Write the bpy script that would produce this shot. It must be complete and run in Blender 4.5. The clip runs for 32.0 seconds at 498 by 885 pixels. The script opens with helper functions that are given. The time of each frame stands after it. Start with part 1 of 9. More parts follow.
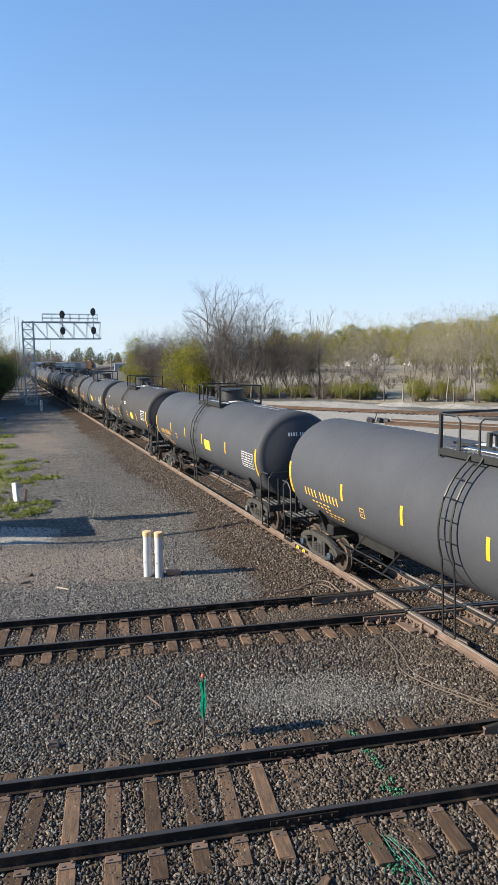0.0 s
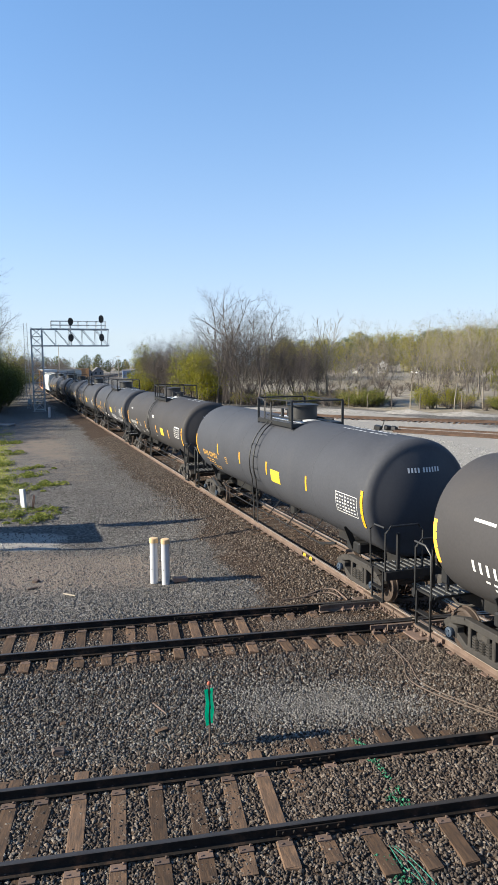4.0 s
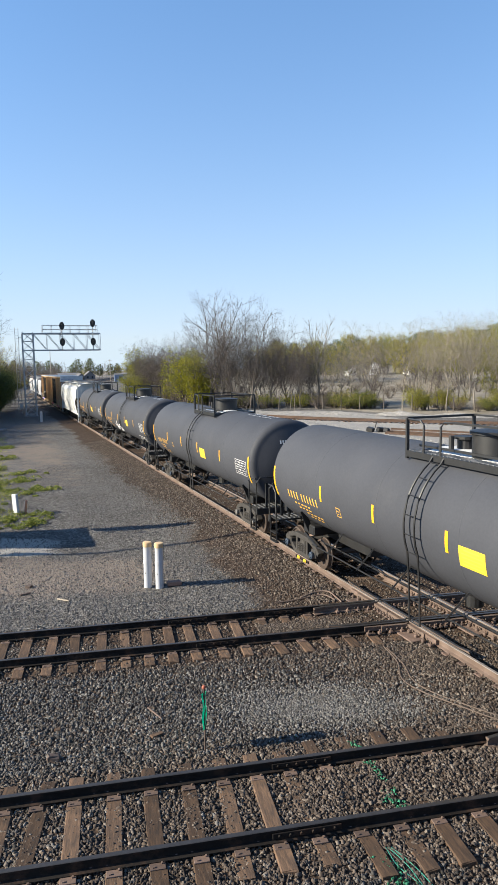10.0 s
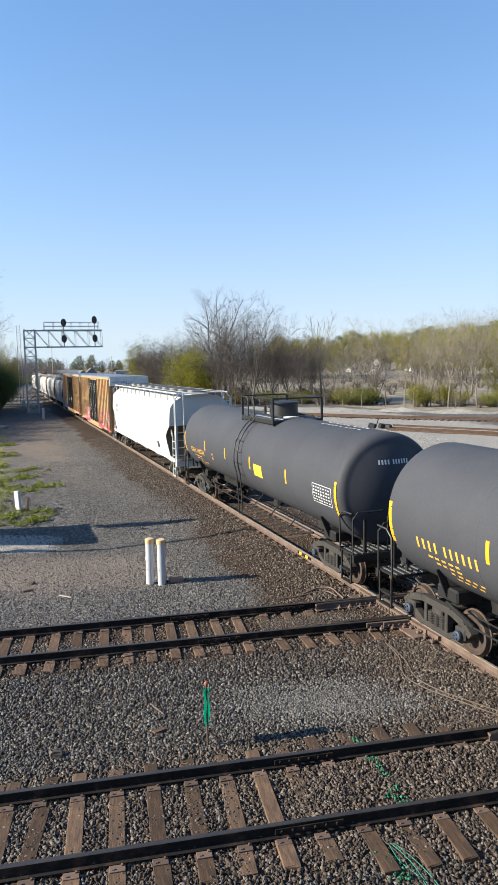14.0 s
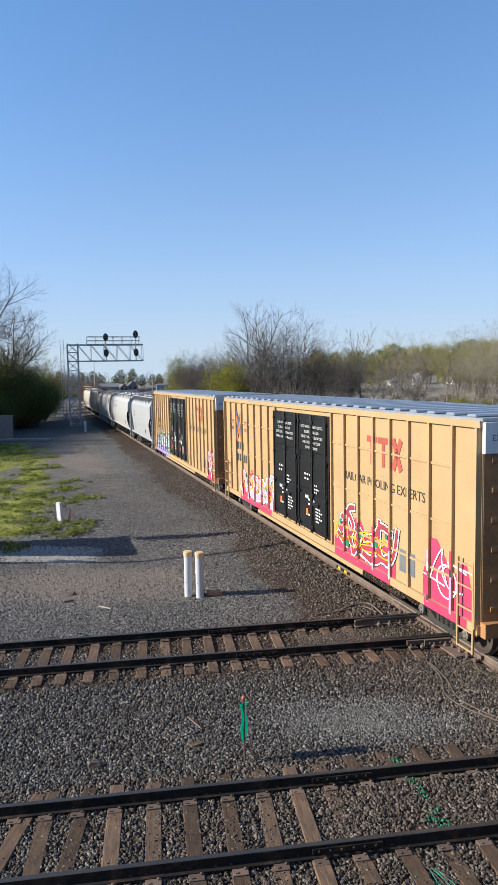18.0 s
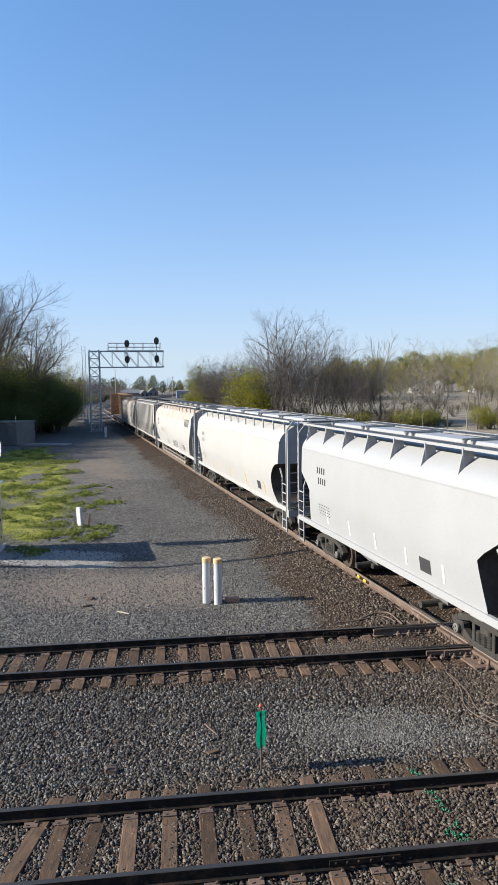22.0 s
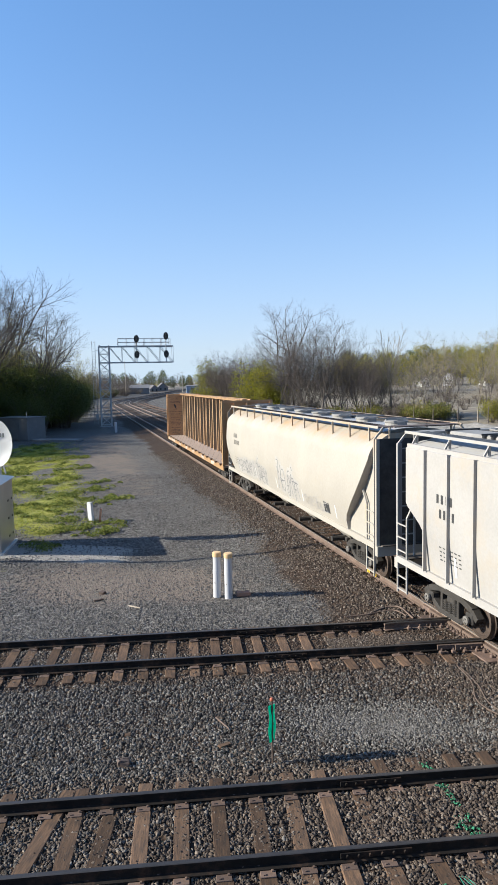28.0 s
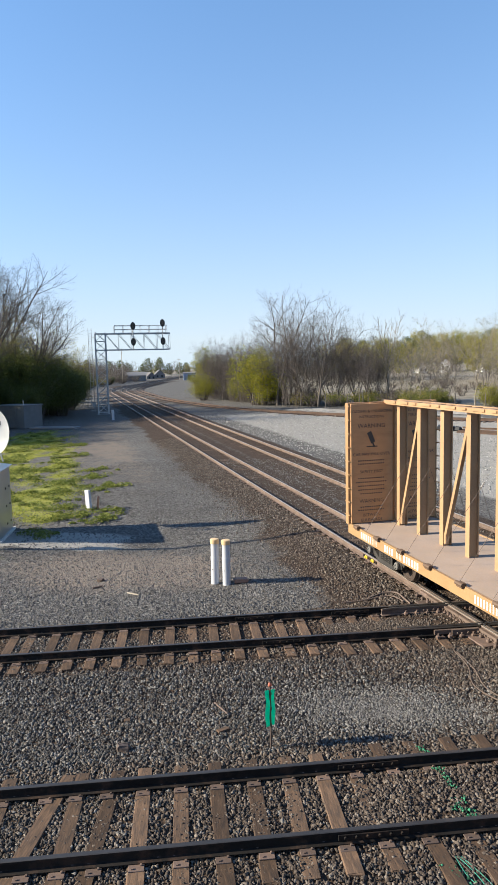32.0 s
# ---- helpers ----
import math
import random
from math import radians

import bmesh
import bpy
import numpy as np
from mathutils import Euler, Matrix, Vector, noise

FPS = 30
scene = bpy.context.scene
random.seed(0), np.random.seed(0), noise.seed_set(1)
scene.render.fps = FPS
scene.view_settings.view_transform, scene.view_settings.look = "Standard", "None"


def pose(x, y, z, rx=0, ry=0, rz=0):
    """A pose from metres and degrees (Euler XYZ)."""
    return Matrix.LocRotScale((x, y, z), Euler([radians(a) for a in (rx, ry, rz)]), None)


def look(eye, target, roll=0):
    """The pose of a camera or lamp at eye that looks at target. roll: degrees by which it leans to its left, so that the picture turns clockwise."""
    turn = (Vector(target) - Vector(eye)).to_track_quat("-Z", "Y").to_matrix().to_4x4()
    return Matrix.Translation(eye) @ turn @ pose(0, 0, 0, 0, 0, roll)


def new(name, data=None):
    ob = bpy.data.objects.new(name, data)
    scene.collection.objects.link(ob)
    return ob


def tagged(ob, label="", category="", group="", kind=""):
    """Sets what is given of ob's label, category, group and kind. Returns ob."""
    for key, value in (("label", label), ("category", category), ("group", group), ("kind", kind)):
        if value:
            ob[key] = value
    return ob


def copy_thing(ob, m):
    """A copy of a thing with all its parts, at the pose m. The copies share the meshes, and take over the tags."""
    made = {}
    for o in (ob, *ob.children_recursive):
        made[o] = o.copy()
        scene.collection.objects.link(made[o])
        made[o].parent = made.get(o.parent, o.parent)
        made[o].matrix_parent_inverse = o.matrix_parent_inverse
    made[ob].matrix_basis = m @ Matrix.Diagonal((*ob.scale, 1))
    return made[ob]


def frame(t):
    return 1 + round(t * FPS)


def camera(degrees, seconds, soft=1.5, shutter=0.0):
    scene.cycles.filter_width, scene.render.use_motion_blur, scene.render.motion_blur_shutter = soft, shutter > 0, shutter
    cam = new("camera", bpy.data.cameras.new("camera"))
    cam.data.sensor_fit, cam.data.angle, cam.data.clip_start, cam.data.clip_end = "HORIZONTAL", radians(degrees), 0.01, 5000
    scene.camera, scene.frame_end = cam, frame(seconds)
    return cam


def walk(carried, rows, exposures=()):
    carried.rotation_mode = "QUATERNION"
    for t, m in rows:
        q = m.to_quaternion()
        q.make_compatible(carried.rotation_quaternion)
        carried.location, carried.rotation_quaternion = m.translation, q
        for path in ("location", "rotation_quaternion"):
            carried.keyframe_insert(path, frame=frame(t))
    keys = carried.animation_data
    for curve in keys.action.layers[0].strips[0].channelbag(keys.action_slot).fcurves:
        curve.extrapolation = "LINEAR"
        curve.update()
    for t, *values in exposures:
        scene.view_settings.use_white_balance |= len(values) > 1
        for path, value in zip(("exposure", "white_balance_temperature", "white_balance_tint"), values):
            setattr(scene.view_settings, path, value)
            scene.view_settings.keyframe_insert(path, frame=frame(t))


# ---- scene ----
FOV, EYE = 40.78, 6.03
cam = camera(FOV, 32.0, soft=1.0)
PATH = [  # seconds, yaw, pitch, roll
    (0.0, -0.000, -7.278, 0.674), (0.5, 0.261, -6.861, 0.507), (1.0, 0.097, -6.842, 0.547), (1.5, -0.162, -6.811, 0.672),
    (2.0, 0.127, -6.986, 0.643), (2.5, 0.282, -7.379, 0.693), (3.0, 0.297, -7.224, 0.705), (3.5, 0.641, -6.634, 0.542),
    (5.5, 0.478, -6.831, 0.558), (6.0, 0.321, -6.312, 0.324), (6.5, -0.393, -6.748, 0.715), (7.0, -0.865, -7.500, 0.835),
    (7.5, -0.530, -6.565, 1.110), (8.0, -0.530, -6.501, 1.113), (8.5, -0.450, -6.845, 1.228), (9.0, -0.228, -7.359, 1.162),
    (9.5, -0.157, -6.677, 1.195), (10.0, -0.046, -6.425, 0.987), (10.5, -0.185, -6.450, 0.951), (11.0, 0.048, -7.071, 1.150),
    (11.5, 0.057, -7.330, 1.216), (12.0, -0.064, -6.959, 1.107), (12.5, 0.150, -6.746, 0.987), (13.0, 0.147, -6.583, 1.185),
    (13.5, 0.092, -6.631, 1.100), (15.5, 0.410, -6.908, 1.035), (16.0, 1.127, -6.883, 1.004), (16.5, 1.629, -7.007, 1.161),
    (17.0, 1.535, -6.778, 1.201), (17.5, 2.076, -6.307, 1.014), (18.0, 3.424, -5.511, 1.161), (18.5, 5.316, -4.126, -0.048),
    (19.0, 4.768, -5.264, 0.712), (19.5, 3.887, -4.847, 0.601), (20.0, 4.995, -5.042, 0.578), (20.5, 5.267, -4.281, 0.466),
    (21.0, 5.301, -4.519, 0.502), (21.5, 5.296, -5.054, 0.804), (22.0, 5.120, -4.894, 0.834), (22.5, 4.918, -4.393, 0.722),
    (23.0, 4.806, -4.452, 0.802), (23.5, 4.968, -4.802, 0.839), (24.0, 4.961, -4.983, 1.011), (24.5, 5.244, -4.482, 0.800),
    (25.0, 5.373, -4.514, 0.700), (25.5, 5.332, -4.331, 0.564), (26.0, 5.595, -4.969, 0.851), (26.5, 5.956, -5.048, 0.909),
    (28.5, 5.760, -5.394, 1.336), (29.0, 5.382, -5.126, 1.384), (29.5, 6.142, -5.212, 1.050), (30.0, 5.806, -6.031, 1.101),
    (30.5, 5.515, -6.482, 1.664), (31.0, 5.951, -6.346, 1.536), (31.5, 5.737, -6.444, 1.459), (32.0, 5.687, -6.459, 1.362)]

walk(cam, [(t, pose(0, 0, EYE, 90 + p, r, w)) for t, w, p, r in PATH],
     exposures=[(0, 1.37, 6150, 4), (13.5, 1.37, 6150, 4), (15.5, 1.25, 5900, 4), (16, 1.05, 5750, 4), (16.5, 0.87, 5600, 4), (17, 0.79, 5480, 4), (17.5, 0.93, 5580, 4), (18.3, 1.13, 5850, 4), (20, 1.22, 5900, 4), (21.2, 1.25, 5900, 4), (22, 1.2, 5900, 4), (23, 1.08, 5900, 4), (24, 1.05, 5900, 4), (25, 1.08, 5900, 4), (26, 1.16, 5900, 4), (26.5, 1.25, 5850, 4), (28.5, 1.22, 5850, 4), (29, 1.16, 5900, 4), (30, 1.22, 5900, 4), (31, 1.38, 6150, 4), (32, 1.4, 6200, 4)])

# ---- light ----
SUN_EL, SUN_AZ = 25.5, 11.5            # the sun stands low, to the left and a little behind the camera
a = radians(SUN_AZ)
TO_SUN = Vector((-math.cos(a) * math.cos(radians(SUN_EL)), -math.sin(a) * math.cos(radians(SUN_EL)), math.sin(radians(SUN_EL))))
world = bpy.data.worlds.new("world")
scene.world = world
world.use_nodes = True
wn = world.node_tree
sky = wn.nodes.new("ShaderNodeTexSky")
sky.sky_type, sky.sun_disc = "NISHITA", False
sky.sun_elevation = radians(SUN_EL)
sky.sun_rotation = math.atan2(TO_SUN.x, TO_SUN.y)
sky.air_density, sky.dust_density, sky.ozone_density = 1.0, 0.2, 5.0
wn.nodes["Background"].inputs["Strength"].default_value = 0.112
tcw = wn.nodes.new("ShaderNodeTexCoord")
lift = wn.nodes.new("ShaderNodeVectorMath")           # a hazeless spring sky: no yellow band along the horizon
lift.operation = "MULTIPLY_ADD"
lift.inputs[1].default_value, lift.inputs[2].default_value = (1, 1, 0.8), (0, 0, 0.2)
wn.links.new(tcw.outputs["Generated"], lift.inputs[0])
wn.links.new(lift.outputs[0], sky.inputs[0])
up_ = wn.nodes.new("ShaderNodeSeparateXYZ")            # pale haze that thins out with height
wn.links.new(tcw.outputs["Generated"], up_.inputs[0])
fade = wn.nodes.new("ShaderNodeMath")
fade.operation = "POWER"
fade.inputs[0].default_value = math.exp(-6.3)
wn.links.new(up_.outputs["Z"], fade.inputs[1])
haze = wn.nodes.new("ShaderNodeMix")
haze.data_type = "RGBA"
thin_ = wn.nodes.new("ShaderNodeMath")
thin_.operation, thin_.use_clamp = "MULTIPLY", True
thin_.inputs[1].default_value = 1.3
wn.links.new(fade.outputs[0], thin_.inputs[0])
wn.links.new(thin_.outputs[0], haze.inputs[0])
clear = wn.nodes.new("ShaderNodeMix")                  # clear dry air: a cyan-leaning blue
clear.data_type, clear.blend_type = "RGBA", "MULTIPLY"
clear.inputs[0].default_value = 1.0
clear.inputs[7].default_value = (0.99, 1.01, 0.99, 1)
wn.links.new(sky.outputs[0], clear.inputs[6])
wn.links.new(clear.outputs[2], haze.inputs[6])
haze.inputs[7].default_value = (2.66, 2.95, 3.24, 1)
wn.links.new(haze.outputs[2], wn.nodes["Background"].inputs["Color"])
sun = bpy.data.lights.new("sun", "SUN")
sun.energy, sun.angle, sun.color = 5.0, radians(0.53), (1.0, 0.86, 0.68)
sun_ob = new("sun", sun)
sun_ob.matrix_world = look(TO_SUN * 80, (0, 0, 0))


# ---- materials ----
def nodes_of(name):
    m = bpy.data.materials.new(name)
    m.use_nodes = True
    nt = m.node_tree
    return m, nt, nt.nodes["Principled BSDF"]


def N(nt, kind, **inputs):
    n = nt.nodes.new(kind)
    for k, v in inputs.items():
        n.inputs[k.replace("_", " ")].default_value = v
    return n


def mixc(nt, fac, a, b, blend="MIX"):
    n = nt.nodes.new("ShaderNodeMix")
    n.data_type, n.blend_type = "RGBA", blend
    for sock, v in ((n.inputs[0], fac), (n.inputs[6], a), (n.inputs[7], b)):
        if hasattr(v, "is_output"):
            nt.links.new(v, sock)
        elif isinstance(v, (int, float)):
            sock.default_value = v
        else:
            sock.default_value = (*v, 1)
    return n.outputs[2]


def ramp(nt, src, lo, hi):
    n = nt.nodes.new("ShaderNodeMapRange")
    nt.links.new(src, n.inputs[0])
    n.inputs[1].default_value, n.inputs[2].default_value = lo, hi
    return n.outputs[0]


def shade(c, k):
    return tuple(max(0.0, min(1.0, v * k)) for v in c)


def coarse(nt, scale, stretch=(1, 1, 1), detail=6.0, rough=0.6):
    tc = nt.nodes.new("ShaderNodeTexCoord")
    mp = N(nt, "ShaderNodeMapping")
    mp.inputs["Scale"].default_value = stretch
    nt.links.new(tc.outputs["Object"], mp.inputs[0])
    nz = N(nt, "ShaderNodeTexNoise", Scale=scale, Detail=detail, Roughness=rough)
    nt.links.new(mp.outputs[0], nz.inputs["Vector"])
    return nz.outputs[0]


def bumped(nt, bsdf, src, strength, dist):
    b = N(nt, "ShaderNodeBump", Strength=strength, Distance=dist)
    nt.links.new(src, b.inputs["Height"])
    nt.links.new(b.outputs[0], bsdf.inputs["Normal"])


def paint(name, rgb, rough=0.5, metal=0.0, var=0.2, scale=1.2, fine=30.0, dirt=None, dirt_amount=0.4, bump=0.15, dist=0.004,
          stretch=(1, 1, 1), rnd=0.0, spec=0.5, stain=None):
    """A surface with slow and fine variation, optional dirt or rust in patches, and a little relief."""
    m, nt, b = nodes_of(name)
    slow, quick = coarse(nt, scale, stretch), coarse(nt, fine, stretch)
    c = mixc(nt, ramp(nt, slow, 0.3, 0.7), shade(rgb, 1 - var), shade(rgb, 1 + var))
    c = mixc(nt, ramp(nt, quick, 0.35, 0.65), c, mixc(nt, 1.0, c, shade((1, 1, 1), 1 - var * 0.7), "MULTIPLY"))
    if dirt:
        patch = coarse(nt, scale * 1.7, stretch, 9.0, 0.7)
        f = nt.nodes.new("ShaderNodeMath")
        f.operation = "MULTIPLY"
        nt.links.new(ramp(nt, patch, 0.62 - dirt_amount * 0.4, 0.85 - dirt_amount * 0.4), f.inputs[0])
        f.inputs[1].default_value = 0.85
        c = mixc(nt, f.outputs[0], c, dirt)
    if stain:
        tc = nt.nodes.new("ShaderNodeTexCoord")
        sp = nt.nodes.new("ShaderNodeSeparateXYZ")
        nt.links.new(tc.outputs["Object"], sp.inputs[0])
        high = ramp(nt, sp.outputs["Z"], stain[1], stain[2])
        runs = coarse(nt, 0.9, (1, 1, 0.25), 8.0, 0.7)
        f = nt.nodes.new("ShaderNodeMath")
        f.operation = "MULTIPLY"
        nt.links.new(high, f.inputs[0])
        nt.links.new(ramp(nt, runs, 0.42, 0.72), f.inputs[1])
        c = mixc(nt, f.outputs[0], c, stain[0])
    if rnd:
        oi = nt.nodes.new("ShaderNodeObjectInfo")
        k = N(nt, "ShaderNodeMapRange")
        nt.links.new(oi.outputs["Random"], k.inputs[0])
        k.inputs[3].default_value, k.inputs[4].default_value = 1 - rnd, 1 + rnd
        c2 = nt.nodes.new("ShaderNodeVectorMath")
        c2.operation = "SCALE"
        nt.links.new(c, c2.inputs[0])
        nt.links.new(k.outputs[0], c2.inputs["Scale"])
        c = c2.outputs[0]
    nt.links.new(c, b.inputs["Base Color"])
    b.inputs["Metallic"].default_value = metal
    b.inputs["Specular IOR Level"].default_value = spec
    r = N(nt, "ShaderNodeMapRange")
    nt.links.new(quick, r.inputs[0])
    r.inputs[3].default_value, r.inputs[4].default_value = max(0.05, rough - 0.08), min(1, rough + 0.1)
    nt.links.new(r.outputs[0], b.inputs["Roughness"])
    if bump:
        bumped(nt, b, quick, bump, dist)
    return m


def islands(name, stops, rough=0.9, fine=60.0, bump=0.3, trans=0.0):
    """Loose pieces in one mesh: each island takes its colour from the stops."""
    m, nt, b = nodes_of(name)
    geo = nt.nodes.new("ShaderNodeNewGeometry")
    cr = nt.nodes.new("ShaderNodeValToRGB")
    el = cr.color_ramp.elements
    while len(el) < len(stops):
        el.new(0.5)
    for e, (p, c) in zip(el, stops):
        e.position, e.color = p, (*c, 1)
    nt.links.new(geo.outputs["Random Per Island"], cr.inputs[0])
    quick = coarse(nt, fine)
    c = mixc(nt, ramp(nt, quick, 0.3, 0.7), mixc(nt, 1.0, cr.outputs[0], (0.75, 0.75, 0.75), "MULTIPLY"), cr.outputs[0])
    nt.links.new(c, b.inputs["Base Color"])
    b.inputs["Roughness"].default_value = rough
    b.inputs["Specular IOR Level"].default_value = 0.25
    if bump:
        bumped(nt, b, quick, bump, 0.01)
    if trans:
        tr = N(nt, "ShaderNodeBsdfTranslucent")
        nt.links.new(c, tr.inputs[0])
        mx = N(nt, "ShaderNodeMixShader")
        mx.inputs[0].default_value = trans
        nt.links.new(b.outputs[0], mx.inputs[1])
        nt.links.new(tr.outputs[0], mx.inputs[2])
        nt.links.new(mx.outputs[0], nt.nodes["Material Output"].inputs[0])
    return m


TIE = paint("creosoted_wood", (0.125, 0.077, 0.048), 0.85, var=0.3, scale=2.2, fine=9, stretch=(1, 6, 6), dirt=(0.042, 0.031, 0.025), dirt_amount=0.6, bump=0.4, dist=0.01, rnd=0.4, spec=0.2)
RAIL_SIDE = paint("rail_steel_dark", (0.013, 0.011, 0.01), 0.75, 0.0, 0.35, 2, 60, dirt=(0.07, 0.04, 0.026), dirt_amount=0.3, spec=0.15)
RAIL_RUST = paint("rail_steel_rusty", (0.145, 0.104, 0.083), 0.8, 0.0, 0.3, 1.5, 60, dirt=(0.09, 0.06, 0.045), dirt_amount=0.5, spec=0.3)
RAIL_OLD = paint("rail_steel_old_rust", (0.1, 0.064, 0.047), 0.85, 0.0, 0.3, 1.5, 60, dirt=(0.06, 0.042, 0.034), dirt_amount=0.5, spec=0.2)
RAIL_TOP = paint("rail_head_worn", (0.07, 0.062, 0.057), 0.42, 0.6, 0.2, 2, 40, bump=0.05)
RAIL_TOP_SHINY = paint("rail_head_polished", (0.33, 0.28, 0.24), 0.5, 0.5, 0.2, 2, 40, bump=0.05)
PLATE = paint("tie_plate_steel", (0.13, 0.085, 0.064), 0.75, 0.0, 0.3, 4, 50, dirt=(0.07, 0.05, 0.045), dirt_amount=0.5, rnd=0.3)
TANK = paint("black_tank_paint", (0.051, 0.053, 0.062), 0.6, 0.0, 0.12, 0.35, 18, dirt=(0.06, 0.0605, 0.067), dirt_amount=0.25, bump=0.03, spec=0.12)
TANK_B = paint("grey_tank_paint", (0.047, 0.045, 0.047), 0.6, 0.0, 0.1, 0.35, 18, dirt=(0.055, 0.05, 0.048), dirt_amount=0.3, bump=0.03, spec=0.12)
BLACK = paint("black_frame_paint", (0.012, 0.012, 0.013), 0.5, 0.0, 0.3, 2, 30, dirt=(0.032, 0.027, 0.023), dirt_amount=0.2)
GRATE = paint("galvanised_grating", (0.24, 0.23, 0.22), 0.7, 0.1, 0.2, 4, 80)
WHITE_ROOF = paint("white_top_coating", (0.5, 0.5, 0.5), 0.6, var=0.12, dirt=(0.2, 0.19, 0.18), dirt_amount=0.2)
YELLOW = paint("yellow_reflective_tape", (0.6, 0.315, 0.012), 0.45, var=0.08, bump=0)
ORANGE_T = paint("amber_reflective_tape", (0.85, 0.42, 0.05), 0.45, var=0.08, bump=0)
SIGN_Y = paint("yellow_decal", (0.6, 0.42, 0.03), 0.5, var=0.05, bump=0)
GOLD = paint("gold_lettering", (0.6, 0.33, 0.05), 0.5, var=0.1, bump=0)
WHITE_L = paint("white_lettering", (0.5, 0.5, 0.5), 0.6, var=0.1, bump=0)
BLACK_L = paint("black_lettering", (0.03, 0.03, 0.032), 0.6, var=0.1, bump=0)
WINCH = paint("rusty_winch_steel", (0.11, 0.065, 0.038), 0.7, 0.0, 0.3, 6, 40)
SPRAY_P = paint("pale_spray_paint", (0.325, 0.31, 0.29), 0.6, var=0.12, bump=0)
GREY_L = paint("faded_grey_lettering", (0.13, 0.13, 0.14), 0.6, var=0.15, bump=0)
BLOCK = paint("red_brown_wood_block", (0.26, 0.15, 0.105), 0.85, var=0.2)
RED_L = paint("red_lettering", (0.3, 0.06, 0.04), 0.6, var=0.1, bump=0)
TRUCK = paint("truck_cast_steel", (0.025, 0.022, 0.020), 0.8, 0.0, 0.3, 3, 40, dirt=(0.05, 0.042, 0.035), dirt_amount=0.3, bump=0.3)
WHEEL = paint("wheel_steel", (0.07, 0.05, 0.04), 0.6, 0.3, 0.3, 3, 40, dirt=(0.05, 0.04, 0.035), dirt_amount=0.4)
CAP_BLUE = paint("blue_bearing_cap", (0.035, 0.05, 0.075), 0.45, var=0.15)
CAP_GREY = paint("grey_bearing_cap", (0.14, 0.13, 0.12), 0.5, var=0.2)
HOP_WHITE = paint("white_hopper_paint", (0.33, 0.322, 0.32), 0.5, var=0.05, scale=0.5, fine=15, dirt=(0.33, 0.31, 0.275), dirt_amount=0.2, bump=0.04)
HOP_PALE = paint("grey_white_hopper_paint", (0.274, 0.274, 0.284), 0.55, var=0.05, scale=0.5, fine=15, dirt=(0.26, 0.255, 0.25), dirt_amount=0.2, bump=0.04)
HOP_BRIGHT = paint("bright_white_hopper_paint", (0.45, 0.45, 0.44), 0.5, var=0.05, scale=0.5, fine=15, dirt=(0.4, 0.385, 0.36), dirt_amount=0.15, bump=0.04)
HOP_CREAM = paint("cream_hopper_paint", (0.335, 0.325, 0.325), 0.55, var=0.05, scale=0.5, fine=15, dirt=(0.31, 0.285, 0.26), dirt_amount=0.25, stain=((0.34, 0.2, 0.1), 3.45, 3.85), bump=0.04)
HOP_TAN = paint("tan_hopper_paint", (0.312, 0.288, 0.253), 0.55, var=0.08, scale=0.5, fine=15, dirt=(0.3, 0.27, 0.22), dirt_amount=0.25, stain=((0.36, 0.22, 0.1), 3.75, 4.25), bump=0.04)
HOP_GREY = paint("grey_hopper_paint", (0.295, 0.282, 0.27), 0.6, var=0.1, scale=0.6, fine=15, dirt=(0.3, 0.26, 0.21), dirt_amount=0.3, bump=0.04)
RUST_SL = paint("rusty_slope_sheet", (0.13, 0.09, 0.055), 0.55, var=0.25, scale=1.0, fine=12, dirt=(0.07, 0.05, 0.035), dirt_amount=0.4)
ROOF_G = paint("weathered_grey_roof", (0.19, 0.19, 0.195), 0.7, var=0.12, scale=0.6, fine=14, dirt=(0.25, 0.24, 0.22), dirt_amount=0.3)
MARK_D = paint("dark_grey_mark", (0.055, 0.052, 0.05), 0.6, var=0.2, bump=0)
PIPE_T = paint("weathered_tan_pipe", (0.185, 0.155, 0.12), 0.6, var=0.15, scale=1.5, fine=20, dirt=(0.1, 0.08, 0.06), dirt_amount=0.3)
# near-black for hopper ends: their shade is put into the colour, along with grime
HOP_DARK = paint("grimy_shaded_sheet", (0.06, 0.05, 0.042), 0.8, var=0.3, scale=1.0, fine=12, dirt=(0.02, 0.016, 0.013), dirt_amount=0.5)
ROOF_M = paint("galvanised_roof", (0.46, 0.47, 0.48), 0.4, 0.7, 0.15, 0.8, 20)
BOX_Y = paint("yellow_boxcar_paint", (0.355, 0.235, 0.115), 0.55, var=0.08, scale=0.7, fine=18, dirt=(0.3, 0.185, 0.085), dirt_amount=0.25, bump=0.04)
# brown for the boxcar ends: warm bounced shade painted in, plus rust
BOX_END = paint("rusty_shaded_end_paint", (0.3, 0.145, 0.055), 0.65, var=0.2, scale=1.0, fine=14, dirt=(0.12, 0.07, 0.045), dirt_amount=0.35)
BOX_DOOR = paint("black_door_paint", (0.008, 0.008, 0.009), 0.5, var=0.2, dirt=(0.03, 0.026, 0.023), dirt_amount=0.15, spec=0.3)
PINK = paint("magenta_spray_paint", (0.38, 0.03, 0.085), 0.6, var=0.2, bump=0)
PINK2 = paint("pink_spray_paint", (0.75, 0.28, 0.42), 0.6, var=0.2, bump=0)
TEAL = paint("teal_spray_paint", (0.06, 0.34, 0.28), 0.6, var=0.2, bump=0)
LILAC = paint("lilac_spray_paint", (0.25, 0.18, 0.48), 0.6, var=0.2, bump=0)
SPRAY_W = paint("white_spray_paint", (0.78, 0.76, 0.76), 0.6, var=0.1, bump=0)
